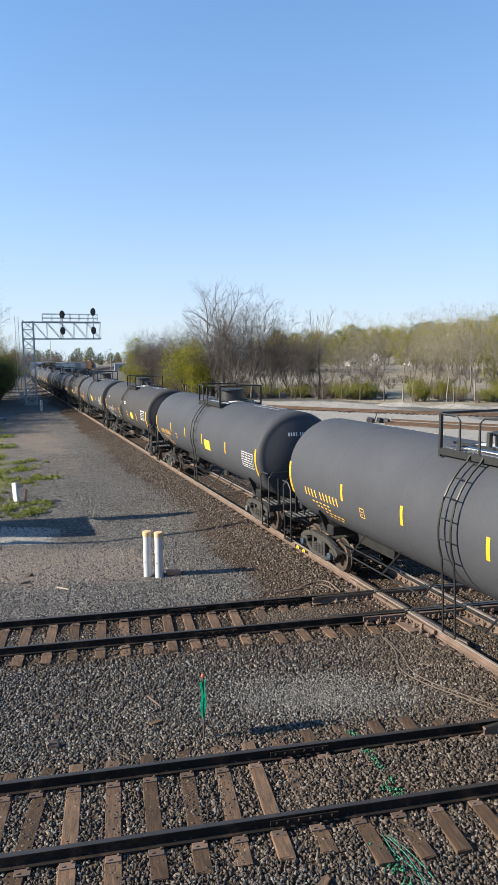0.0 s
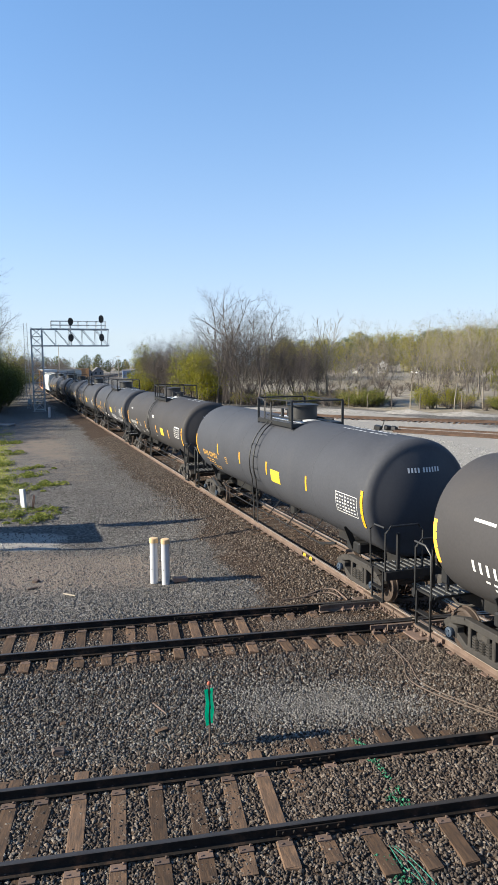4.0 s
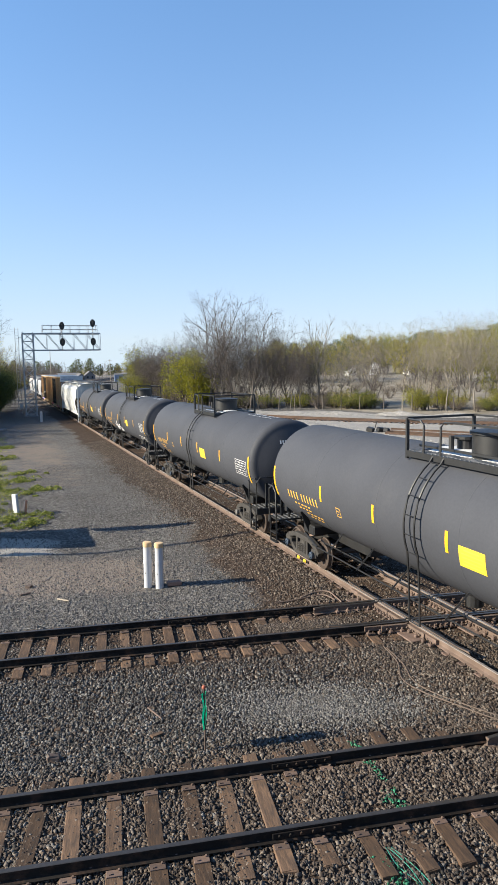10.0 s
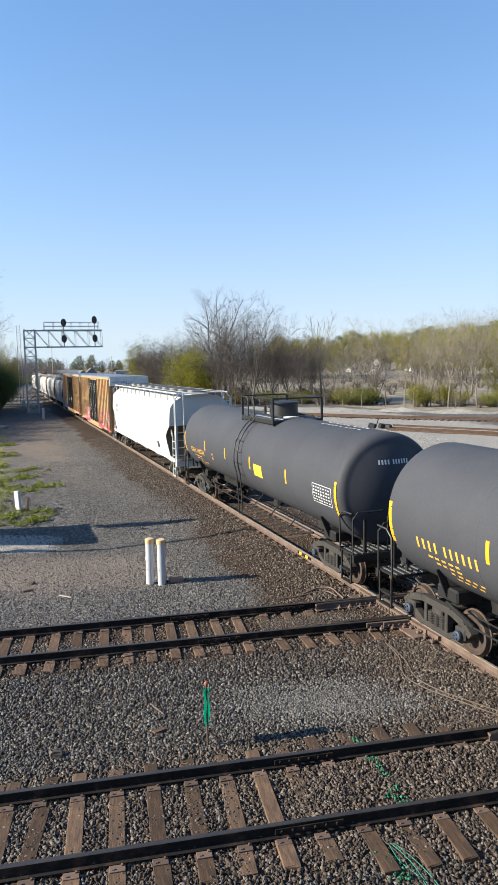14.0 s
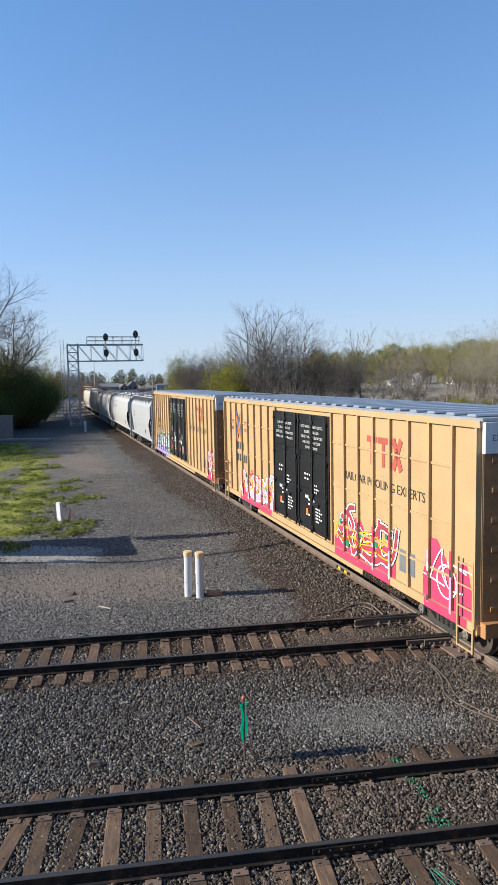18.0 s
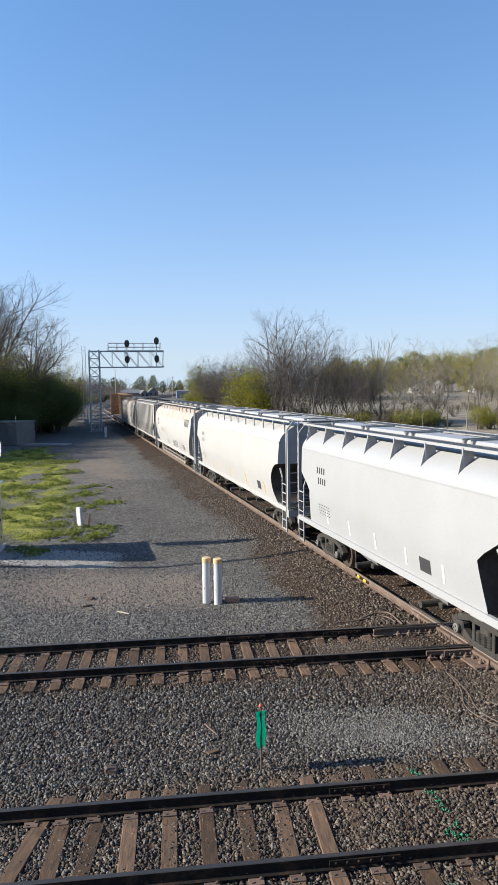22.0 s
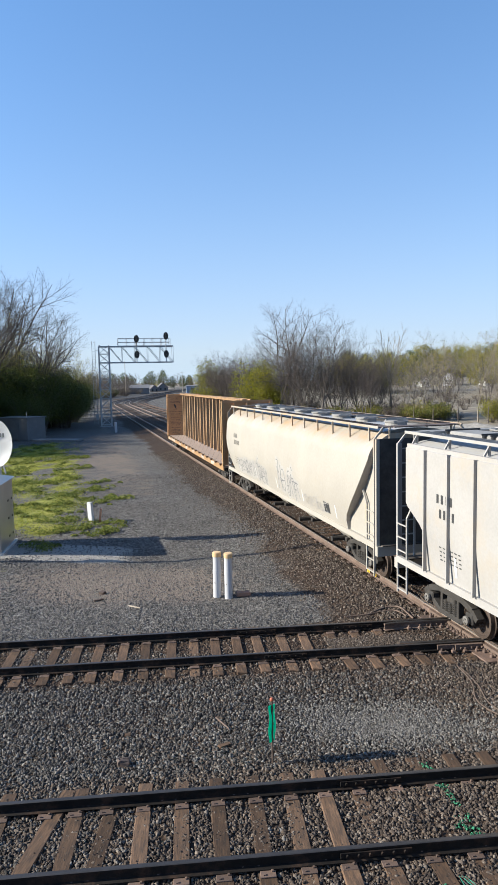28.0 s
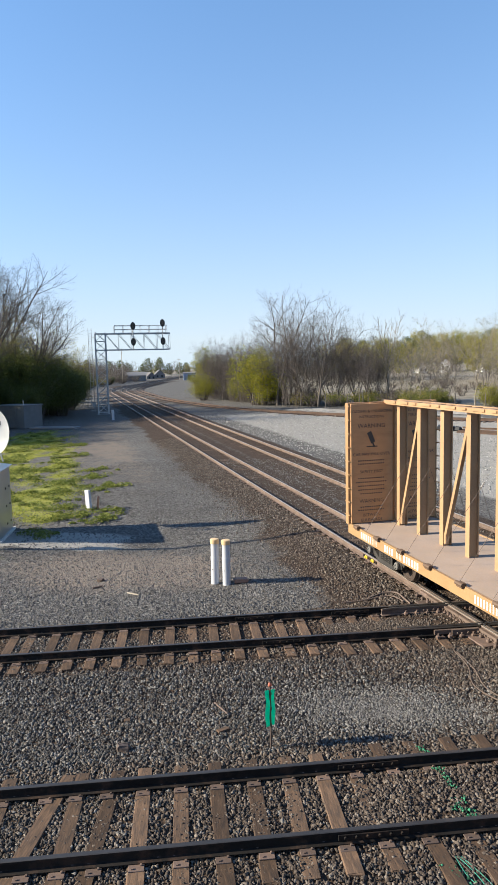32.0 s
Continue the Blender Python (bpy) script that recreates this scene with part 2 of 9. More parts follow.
SPRAY_K = paint("black_spray_paint", (0.03, 0.03, 0.035), 0.6, var=0.2, bump=0)
BLUE_L = paint("blue_lettering", (0.05, 0.09, 0.24), 0.6, var=0.1, bump=0)
FLAT_Y = paint("yellow_flatcar_paint", (0.29, 0.175, 0.08), 0.55, var=0.12, scale=0.8, fine=20, dirt=(0.25, 0.13, 0.055), dirt_amount=0.3, bump=0.05)
BEAM_Y = paint("cream_beam_paint", (0.32, 0.195, 0.1), 0.6, var=0.14, scale=0.8, fine=20, dirt=(0.25, 0.14, 0.07), dirt_amount=0.3, bump=0.05)
PLY = paint("brown_plywood", (0.45, 0.245, 0.11), 0.7, var=0.12, scale=1.0, fine=25, stretch=(1, 1, 3), dirt=(0.34, 0.18, 0.08), dirt_amount=0.3)
DECK = paint("pale_flatcar_deck", (0.310, 0.230, 0.178), 0.8, var=0.12, scale=0.8, fine=20, dirt=(0.3, 0.22, 0.155), dirt_amount=0.4)
GALV = paint("galvanised_steel", (0.38, 0.377, 0.375), 0.6, 0.15, 0.2, 2, 30, dirt=(0.3, 0.27, 0.25), dirt_amount=0.3)
SIGNAL_K = paint("black_signal_housing", (0.012, 0.012, 0.013), 0.6)
LENS = paint("dark_lens_glass", (0.02, 0.015, 0.015), 0.1, bump=0)
PVC = paint("white_pvc_pipe", (0.42, 0.42, 0.44), 0.4, var=0.05, dirt=(0.5, 0.47, 0.43), dirt_amount=0.2)
CAP_TAN = paint("tan_pipe_cap", (0.6, 0.42, 0.22), 0.5)
FLAG_G = paint("green_flag_sheet", (0.03, 0.5, 0.35), 0.5, var=0.1)
STEEL_B = paint("bare_dark_steel", (0.1, 0.07, 0.055), 0.7, 0.2, 0.3, 6, 40)
CONC = paint("concrete", (0.4, 0.39, 0.37), 0.85, var=0.15)
CAB = paint("aluminium_cabinet", (0.42, 0.42, 0.41), 0.35, 0.75, 0.1, 0.8, 30, dirt=(0.4, 0.38, 0.34), dirt_amount=0.2)
CAB_G = paint("grey_bungalow_paint", (0.11, 0.115, 0.12), 0.6, var=0.12)
DISH_W = paint("white_dish", (0.6, 0.6, 0.6), 0.4, var=0.04, bump=0)
CABLE = paint("worn_cable_sheath", (0.13, 0.09, 0.07), 0.8)
CABLE_B = paint("brown_bond_wire", (0.085, 0.06, 0.045), 0.8)
TREAD = paint("dull_tread_grating", (0.13, 0.13, 0.13), 0.6, 0.4, 0.2, 4, 80)
CABLE_G = paint("green_rope", (0.02, 0.2, 0.14), 0.7)
BARK_D = paint("dark_bark", (0.07, 0.058, 0.048), 0.9, var=0.3, scale=4, fine=20, stretch=(1, 1, 0.3))
TWIG_D = islands("dark_twig_bark", ((0.0, (0.035, 0.029, 0.026)), (0.5, (0.062, 0.052, 0.046)), (1.0, (0.115, 0.097, 0.085))), 0.9, 8, 0)
BARK = paint("grey_bark", (0.125, 0.106, 0.092), 0.9, var=0.3, scale=4, fine=20, stretch=(1, 1, 0.3))
BARK_P = paint("pale_bark", (0.23, 0.2, 0.165), 0.9, var=0.25, scale=4, fine=20, stretch=(1, 1, 0.3))
WOOD_G = paint("weathered_wood", (0.33, 0.28, 0.22), 0.9, var=0.25, stretch=(1, 1, 0.2))
WALL_W = paint("white_siding", (0.5, 0.49, 0.47), 0.7, var=0.06, bump=0.1)
WALL_T = paint("tan_siding", (0.4, 0.33, 0.27), 0.7, var=0.1)
SHINGLE = paint("dark_shingles", (0.11, 0.105, 0.11), 0.9, var=0.2)
GLASS_D = paint("dark_window_glass", (0.02, 0.025, 0.03), 0.08, bump=0)
METAL_SH = paint("grey_shed_metal", (0.16, 0.155, 0.155), 0.7, var=0.15)
TWIG = islands("twig_bark", ((0.0, (0.06, 0.05, 0.046)), (0.5, (0.108, 0.091, 0.084)), (1.0, (0.19, 0.163, 0.15))), 0.9, 8, 0)
LEAF_Y = islands("young_yellow_leaves", ((0.0, (0.15, 0.162, 0.012)), (0.5, (0.255, 0.25, 0.02)), (1.0, (0.37, 0.34, 0.045))), 0.6, 8, 0, 0.5)
LEAF_G = islands("dark_green_leaves", ((0.0, (0.075, 0.090, 0.020)), (0.5, (0.138, 0.156, 0.028)), (1.0, (0.250, 0.240, 0.050))), 0.6, 8, 0, 0.3)
LEAF_O = islands("olive_leaves", ((0.0, (0.19, 0.178, 0.038)), (0.5, (0.32, 0.285, 0.066)), (1.0, (0.46, 0.39, 0.115))), 0.6, 8, 0, 0.5)
LEAF_D = islands("deep_green_leaves", ((0.0, (0.036, 0.05, 0.012)), (0.6, (0.078, 0.1, 0.02)), (1.0, (0.17, 0.175, 0.034))), 0.6, 8, 0, 0.25)
TWIG_P = islands("pale_twig_bark", ((0.0, (0.17, 0.147, 0.12)), (0.5, (0.265, 0.232, 0.19)), (1.0, (0.37, 0.325, 0.265))), 0.9, 8, 0)
SCRUB = islands("dry_scrub", ((0.0, (0.1, 0.078, 0.055)), (0.5, (0.17, 0.135, 0.1)), (1.0, (0.25, 0.205, 0.15))), 0.9, 8, 0)
GRASS = islands("grass_blades", ((0.0, (0.16, 0.19, 0.02)), (0.5, (0.32, 0.34, 0.04)), (1.0, (0.5, 0.46, 0.12))), 0.7, 8, 0, 0.3)
WEED = islands("weed_leaves", ((0.0, (0.075, 0.105, 0.018)), (0.6, (0.165, 0.190, 0.032)), (1.0, (0.330, 0.330, 0.08))), 0.7, 8, 0, 0.3)
STONE = islands("ballast_stone", ((0.0, (0.022, 0.0195, 0.018)), (0.3, (0.05, 0.045, 0.041)), (0.7, (0.097, 0.088, 0.08)), (1.0, (0.215, 0.2, 0.183))), 0.85, 60, 0.12)
STONE_W = islands("pale_gravel_stone", ((0.0, (0.13, 0.122, 0.112)), (0.4, (0.24, 0.228, 0.21)), (1.0, (0.42, 0.4, 0.37))), 0.85, 60, 0.12)
STONE_Y = islands("yard_gravel_stone", ((0.0, (0.055, 0.05, 0.047)), (0.3, (0.085, 0.079, 0.074)), (0.8, (0.118, 0.11, 0.104)), (1.0, (0.175, 0.166, 0.157))), 0.85, 60, 0.12)
STONE_P = islands("fresh_ballast_stone", ((0.0, (0.065, 0.06, 0.055)), (0.4, (0.115, 0.107, 0.098)), (1.0, (0.22, 0.207, 0.193))), 0.85, 60, 0.12)
STONE_B = islands("brown_ballast_stone", ((0.0, (0.034, 0.0255, 0.0205)), (0.4, (0.069, 0.052, 0.041)), (0.8, (0.116, 0.09, 0.071)), (1.0, (0.2, 0.168, 0.139))), 0.85, 60, 0.12)


# ---- mesh building ----
def box(bm, c, size, rot=None, bevel=0.0):
    m = Matrix.Translation(c) @ (rot.to_matrix().to_4x4() if rot else Matrix()) @ Matrix.Diagonal((*size, 1))
    made = bmesh.ops.create_cube(bm, size=1, matrix=m)["verts"]
    if bevel:
        edges = list({e for v in made for e in v.link_edges})
        bmesh.ops.bevel(bm, geom=edges, offset=bevel, segments=1, affect="EDGES")
    return made


def bar(bm, p, q, w, h=None, up=(0, 0, 1)):
    """A straight bar of rectangular section from p to q."""
    p, q, h = Vector(p), Vector(q), h or w
    d = q - p
    x = d.normalized()
    u = Vector(up)
    if abs(x.dot(u)) > 0.99:
        u = Vector((1, 0, 0))
    y = u.cross(x).normalized()
    z = x.cross(y)
    r = Matrix((x, y, z)).transposed().to_4x4()
    bmesh.ops.create_cube(bm, size=1, matrix=Matrix.Translation((p + q) / 2) @ r @ Matrix.Diagonal((d.length, w, h, 1)))


def rod(bm, p, q, r, r2=None, seg=8):
    p, q = Vector(p), Vector(q)
    d = q - p
    m = Matrix.Translation((p + q) / 2) @ d.to_track_quat("Z", "Y").to_matrix().to_4x4()
    bmesh.ops.create_cone(bm, cap_ends=True, segments=seg, radius1=r, radius2=r if r2 is None else r2, depth=d.length, matrix=m)


def pipe(bm, pts, r, seg=6):
    """A bent tube through the points."""
    pts = [Vector(p) for p in pts]
    rings = []
    for i, p in enumerate(pts):
        d = (pts[min(i + 1, len(pts) - 1)] - pts[max(i - 1, 0)]).normalized()
        u = Vector((0, 0, 1)) if abs(d.z) < 0.95 else Vector((1, 0, 0))
        x = d.cross(u).normalized()
        y = d.cross(x)
        rings.append([bm.verts.new(p + (x * math.cos(k * math.tau / seg) + y * math.sin(k * math.tau / seg)) * r) for k in range(seg)])
    for a, b in zip(rings, rings[1:]):
        for k in range(seg):
            bm.faces.new((a[k], a[(k + 1) % seg], b[(k + 1) % seg], b[k]))
    bm.faces.new(rings[0][::-1])
    bm.faces.new(rings[-1])


def lathe(bm, prof, axis="x", seg=48, centre=(0, 0, 0)):
    """Turn a profile of (along, radius) round an axis."""
    c = Vector(centre)
    rings = []
    for a, r in prof:
        ring = []
        for k in range(seg):
            t = k * math.tau / seg
            y, z = math.cos(t) * r, math.sin(t) * r
            ring.append(bm.verts.new(c + Vector({"x": (a, y, z), "y": (y, a, z), "z": (y, z, a)}[axis])))
        rings.append(ring)
    for a, b in zip(rings, rings[1:]):
        for k in range(seg):
            bm.faces.new((a[k], a[(k + 1) % seg], b[(k + 1) % seg], b[k]))
    bm.faces.new(rings[0][::-1])
    bm.faces.new(rings[-1])


def mesh_of(name, bm, mats, smooth=False):
    bmesh.ops.recalc_face_normals(bm, faces=bm.faces[:])
    me = bpy.data.meshes.new(name)
    bm.to_mesh(me)
    bm.free()
    for m in (mats if isinstance(mats, (list, tuple)) else [mats]):
        me.materials.append(m)
    if smooth:
        me.polygons.foreach_set("use_smooth", [True] * len(me.polygons))
        me.set_sharp_from_angle(angle=radians(35))
    return me


def part(name, bm, material, parent, label="", smooth=False, at=None):
    ob = new(name, mesh_of(name, bm, material, smooth))
    ob.parent = parent
    if at is not None:
        ob.matrix_basis = at
    if label:
        ob["label"] = label
    if name in ("fine_print", "stencil", "end_mark", "data_panel", "reporting_mark", "roof_lettering", "graffiti"):
        ob["kind"] = "stuff"
    return ob


def share(name, me, parent, at):
    ob = new(name, me)
    ob.parent = parent
    ob.matrix_basis = at
    return ob


def thing(name, label, category, group="", kind="", at=None):
    ob = new(name)
    ob.empty_display_size = 0.3
    if at is not None:
        ob.matrix_basis = at
    return tagged(ob, label, category, group, kind)


def solid(name, bm, material, label, category, group="", kind="", at=None, smooth=False):
    ob = new(name, mesh_of(name, bm, material, smooth))
    if at is not None:
        ob.matrix_basis = at
    return tagged(ob, label, category, group, kind)


def raw_mesh(name, verts, faces, mats):
    me = bpy.data.meshes.new(name)
    n = faces.shape[1]
    me.vertices.add(len(verts))
    me.vertices.foreach_set("co", np.asarray(verts, np.float32).ravel())
    me.loops.add(faces.size)
    me.loops.foreach_set("vertex_index", faces.ravel().astype(np.int32))
    me.polygons.add(len(faces))
    me.polygons.foreach_set("loop_start", np.arange(0, faces.size, n, dtype=np.int32))
    me.polygons.foreach_set("loop_total", np.full(len(faces), n, np.int32))
    me.update(calc_edges=True)
    for m in (mats if isinstance(mats, (list, tuple)) else [mats]):
        me.materials.append(m)
    return me


def lettering(text, size, bold=0.0):
    """Flat letters as a mesh in x (along) and y (up), starting at 0, with their width."""
    cu = bpy.data.curves.new("lettering", "FONT")
    cu.body, cu.size, cu.offset = text, size, bold
    cu.resolution_u = 2
    ob = bpy.data.objects.new("lettering", cu)
    me = bpy.data.meshes.new_from_object(ob)
    bpy.data.objects.remove(ob)
    bm = bmesh.new()
    bm.from_mesh(me)
    bpy.data.meshes.remove(me)
    w = max((v.co.x for v in bm.verts), default=0)
    return bm, w


def plate(bm, x, z, w, h):
    """A flat rectangle in x and y for laying on a surface."""
    v = [bm.verts.new((x + a * w, z + b * h, 0)) for a, b in ((0, 0), (1, 0), (1, 1), (0, 1))]
    bm.faces.new(v)


def bars(bm, x, z, n, w, h, gap, rng=None):
    for i in range(n):
        k = 1 if rng is None else rng.uniform(0.75, 1.0)
        plate(bm, x + i * (w + gap), z, w * k, h)


# ---- the line of the main track ----
U, NL, P0 = Vector((0.35014, -0.93670, 0)), Vector((-0.93670, -0.35014, 0)), Vector((4.1628, 16.2635, 0))
BEND, RAD, TURN = -166.0, 260.0, 0.235


def along(s, off=0.0, z=0.0):
    """The place and the heading at s metres along the main track (trains run towards greater s), off metres to the track's left."""
    if s >= BEND:
        return P0 + U * s + NL * off + Vector((0, 0, z)), U
    base, d = P0 + U * BEND, BEND - s
    back, right = -U, -NL
    a = min(d / RAD, TURN)
    p = base + back * (math.sin(a) * RAD) + right * ((1 - math.cos(a)) * RAD)
    way = back * math.cos(a) + right * math.sin(a)
    if d > RAD * TURN:
        p = p + way * (d - RAD * TURN)
    h = -way
    left = Vector((h.y, -h.x, 0))
    left = left if left.dot(NL) > 0 else -left
    return p + left * off + Vector((0, 0, z)), h


# ---- ground ----
AX = Vector((math.cos(radians(11.4)), math.sin(radians(11.4)), 0))     # the two crossing tracks run this way
AN = Vector((-AX.y, AX.x, 0))
A0, B0 = Vector((-0.07, 8.89, 0)), Vector((-0.07, 15.31, 0))
E_LINE = [(-300, -8.6), (-175, -8.6), (-130, -8.7), (-110, -9.9), (-85, -13.3), (-70, -18.8), (-55, -27.0), (-41, -38.2), (-30, -50), (-16, -68), (10, -105)]


def smooth_line(pts, n=10):
    out = []
    p = [Vector((*q, 0)) for q in pts]
    for i in range(len(p) - 1):
        a, b, c, d = p[max(i - 1, 0)], p[i], p[i + 1], p[min(i + 2, len(p) - 1)]
        for k in range(n):
            t = k / n
            out.append(0.5 * (2 * b + (c - a) * t + (2 * a - 5 * b + 4 * c - d) * t * t + (3 * b - a - 3 * c + d) * t ** 3))
    return out + [p[-1]]


E_PTS = [along(q.x, q.y)[0] for q in smooth_line(E_LINE)]


def mask(v, lo, hi):
    return np.clip((v - lo) / (hi - lo), 0, 1)


def fields(X, Y):
    """Height of the ground and the share of dirt, grass, dark bed and pale gravel at each place."""
    aA = np.abs((X - A0.x) * AN.x + (Y - A0.y) * AN.y)
    aB = np.abs((X - B0.x) * AN.x + (Y - B0.y) * AN.y)
    s = (X - P0.x) * U.x + (Y - P0.y) * U.y
    l = (X - P0.x) * NL.x + (Y - P0.y) * NL.y
    d = np.clip(BEND - s, 0, None)
    l = l + np.where(d < RAD * TURN, d * d / (2 * RAD), RAD * TURN ** 2 / 2 + (d - RAD * TURN) * TURN)
    aC, aD = np.abs(l), np.abs(l + 4.27)
    aE = np.full(X.shape, 1e3)
    for q in E_PTS[::2]:
        aE = np.minimum(aE, np.hypot(X - q.x, Y - q.y))
    wav = (np.sin(X * 1.7 + Y * 0.9) + np.sin(X * 0.6 - Y * 1.3 + 1.0) + np.sin(X * 3.1 + 2.0) * np.sin(Y * 2.7)) / 3
    z = -0.33 + 0.035 * wav
    for a_, top in ((aA, -0.225), (aB, -0.225), (aC, -0.215), (aD, -0.22), (aE, -0.25)):
        k = 1 - mask(a_, 1.3, 2.6)
        z = z * (1 - k) + top * k
    z = z - 0.26 * np.exp(-((X + 5.8) / 3.6) ** 2 - ((Y - 24.2) / 2.6) ** 2)
    for a_, x0, x1 in ((aA, 0.45, 1.2), (aB, 0.6, 1.8)):
        z = z + 0.037 * (1 - mask(a_, 0.55, 0.68)) * mask(X, x0, x1) * (1.2 + wav)
    grass = mask(-X, 9.2, 11.0) * mask(Y, 26.0, 27.5) * mask(l, 9.0, 11.0) * (1 - mask(Y, 62, 72))
    grass = np.maximum(grass, 0.35 * mask(-X, 9.5, 12.5) * mask(Y, 19.5, 21.5) * (1 - mask(Y, 22.5, 24.0)))
    patch = np.sin(X * 1.1 + Y * 0.3) + np.sin(X * 0.9 - Y * 0.37 + 1.7) + 0.8 * np.sin(X * 2.3 - Y * 0.8) + 0.7 * np.sin(Y * 0.9 + X * 1.9 + 0.6)
    grass = np.clip(grass * (0.72 + 0.3 * patch), 0, 1)
    field = np.clip(mask(-l - 26, 8, 14) * mask(Y, 70, 95) + mask(l, 16, 26) * mask(Y, 62, 80), 0, 1)
    bed = np.clip(1 - mask(np.minimum(np.minimum(aC, aD), np.where(s < -88, aE, 1e3)), 1.5, 2.6), 0, 1)
    bed = np.maximum(bed, np.clip(1 - mask(np.where(l > 0, aC + 0.45 * wav + 0.3 * np.sin(s * 0.31), 1e3), 2.0, 3.5), 0, 1) * mask(-s, -6, 4))
    bed = np.maximum(bed, 0.9 * np.clip(1 - mask(aB, 1.15, 1.6), 0, 1))
    cross = np.clip(1 - mask(np.hypot(X - 4.5, Y - 14.5), 2.5, 6.0), 0, 1)
    pale = np.clip(mask(-l, 8.2, 10.0) * (1 - mask(-l, 32, 38)) * mask(s, -80, -66) + 0.1 * mask(-l, 11.0, 14.0) * (1 - mask(-l, 48, 70)) * mask(-s, 105, 150), 0, 1) + np.clip(mask(-X, 6.5, 8.0) * mask(Y, 22.6, 23.4) * (1 - mask(Y, 25.0, 25.8)), 0, 1) * 1.0
    road = mask(l, 3.2, 5.5) * (1 - mask(l, 11.5, 14.0)) * mask(-s, 12, 26)
    dirt = np.clip(0.42 * road * (0.75 + 0.35 * np.sin(X * 0.6 + Y * 0.21)) + 1.1 * np.exp(-((X + 6.3) / 4.2) ** 2 - ((Y - 20.6) / 2.6) ** 2) + 0.3 * np.exp(-((l - 9) / 4.0) ** 2 - ((s + 41) / 7.0) ** 2)
                   + 0.5 * np.exp(-((Y - 11.9) / 0.8) ** 2 - ((X + 2.2) / 2.2) ** 2), 0, 1)
    # the bed share also fills the near ground, to darken gaps between stones
    return z, np.stack([dirt, grass, np.clip(bed + cross + 1 - mask(Y, 13.4, 14.4), 0, 1), np.clip(pale, 0, 1), field], -1)


def gz(x, y):
    z, _ = fields(np.array([float(x)]), np.array([float(y)]))
    return float(z[0])


def spaced(lo, hi, fine_lo, fine_hi, step, grow=1.35):
    mid = list(np.arange(fine_lo, fine_hi, step))
    out, d = [fine_hi], step
    while out[-1] < hi:
        d *= grow
        out.append(out[-1] + d)
    low, d = [], step
    x = fine_lo
    while x > lo:
        d *= grow
        x -= d
        low.append(x)
    return np.array(low[::-1] + mid + out)


def ground_material():
    m, nt, b = nodes_of("gravel_and_dirt_ground")

    def attr(name):
        n = nt.nodes.new("ShaderNodeAttribute")
        n.attribute_name = name
        return n.outputs["Fac"]

    def uneven(src, scale, amount):
        ns = coarse(nt, scale, detail=8)
        f = nt.nodes.new("ShaderNodeMath")
        f.operation = "MULTIPLY_ADD"
        nt.links.new(ramp(nt, ns, 0.25, 0.75), f.inputs[0])
        f.inputs[1].default_value = amount
        nt.links.new(src, f.inputs[2])
        return ramp(nt, f.outputs[0], 0.35 + amount * 0.5, 0.65 + amount * 0.5)

    tc = nt.nodes.new("ShaderNodeTexCoord")
    vo = N(nt, "ShaderNodeTexVoronoi", Scale=17.0)
    nt.links.new(tc.outputs["Object"], vo.inputs["Vector"])
    vo2 = N(nt, "ShaderNodeTexVoronoi", Scale=7.0)
    nt.links.new(tc.outputs["Object"], vo2.inputs["Vector"])
    sep = nt.nodes.new("ShaderNodeSeparateColor")
    nt.links.new(vo.outputs["Color"], sep.inputs[0])
    cr = nt.nodes.new("ShaderNodeValToRGB")
    el = cr.color_ramp.elements
    el.new(0.4), el.new(0.75)
    for e, (p, c) in zip(el, ((0.0, (0.045, 0.041, 0.038)), (0.4, (0.096, 0.089, 0.083)), (0.75, (0.138, 0.129, 0.12)), (1.0, (0.205, 0.194, 0.182)))):
        e.position, e.color = p, (*c, 1)
    nt.links.new(sep.outputs[0], cr.inputs[0])
    big = coarse(nt, 0.25, detail=7)
    c = mixc(nt, ramp(nt, big, 0.3, 0.7), mixc(nt, 1.0, cr.outputs[0], (0.82, 0.8, 0.78), "MULTIPLY"), cr.outputs[0])
    soil = mixc(nt, ramp(nt, coarse(nt, 6.0), 0.3, 0.7), (0.125, 0.098, 0.079), (0.185, 0.155, 0.13))
    c = mixc(nt, uneven(attr("dirt"), 1.2, 0.6), c, soil)
    # bed colour: brown dirt, and painted shade in the gaps between near stones
    bedc = mixc(nt, 1.0, mixc(nt, 0.5, cr.outputs[0], soil), (0.34, 0.257, 0.204), "MULTIPLY")
    c = mixc(nt, uneven(attr("bed"), 1.5, 0.4), c, bedc)
    palec = mixc(nt, 0.6, cr.outputs[0], (0.36, 0.335, 0.3))
    c = mixc(nt, uneven(attr("pale"), 1.0, 0.5), c, palec)
    fieldc = mixc(nt, ramp(nt, coarse(nt, 0.35, detail=9), 0.35, 0.65), (0.27, 0.235, 0.19), (0.16, 0.138, 0.1))
    c = mixc(nt, uneven(attr("field"), 0.2, 0.4), c, fieldc)
    grassc = mixc(nt, ramp(nt, coarse(nt, 1.6, detail=9), 0.38, 0.62), (0.125, 0.14, 0.028), (0.27, 0.258, 0.062))
    c = mixc(nt, uneven(attr("grass"), 0.8, 0.7), c, grassc)
    nt.links.new(c, b.inputs["Base Color"])
    b.inputs["Roughness"].default_value = 0.95
    b.inputs["Specular IOR Level"].default_value = 0.2
    mixh = nt.nodes.new("ShaderNodeMath")
    mixh.operation = "ADD"
    nt.links.new(vo.outputs["Distance"], mixh.inputs[0])
    nt.links.new(vo2.outputs["Distance"], mixh.inputs[1])
    bumped(nt, b, mixh.outputs[0], 0.7, 0.05)
    return m


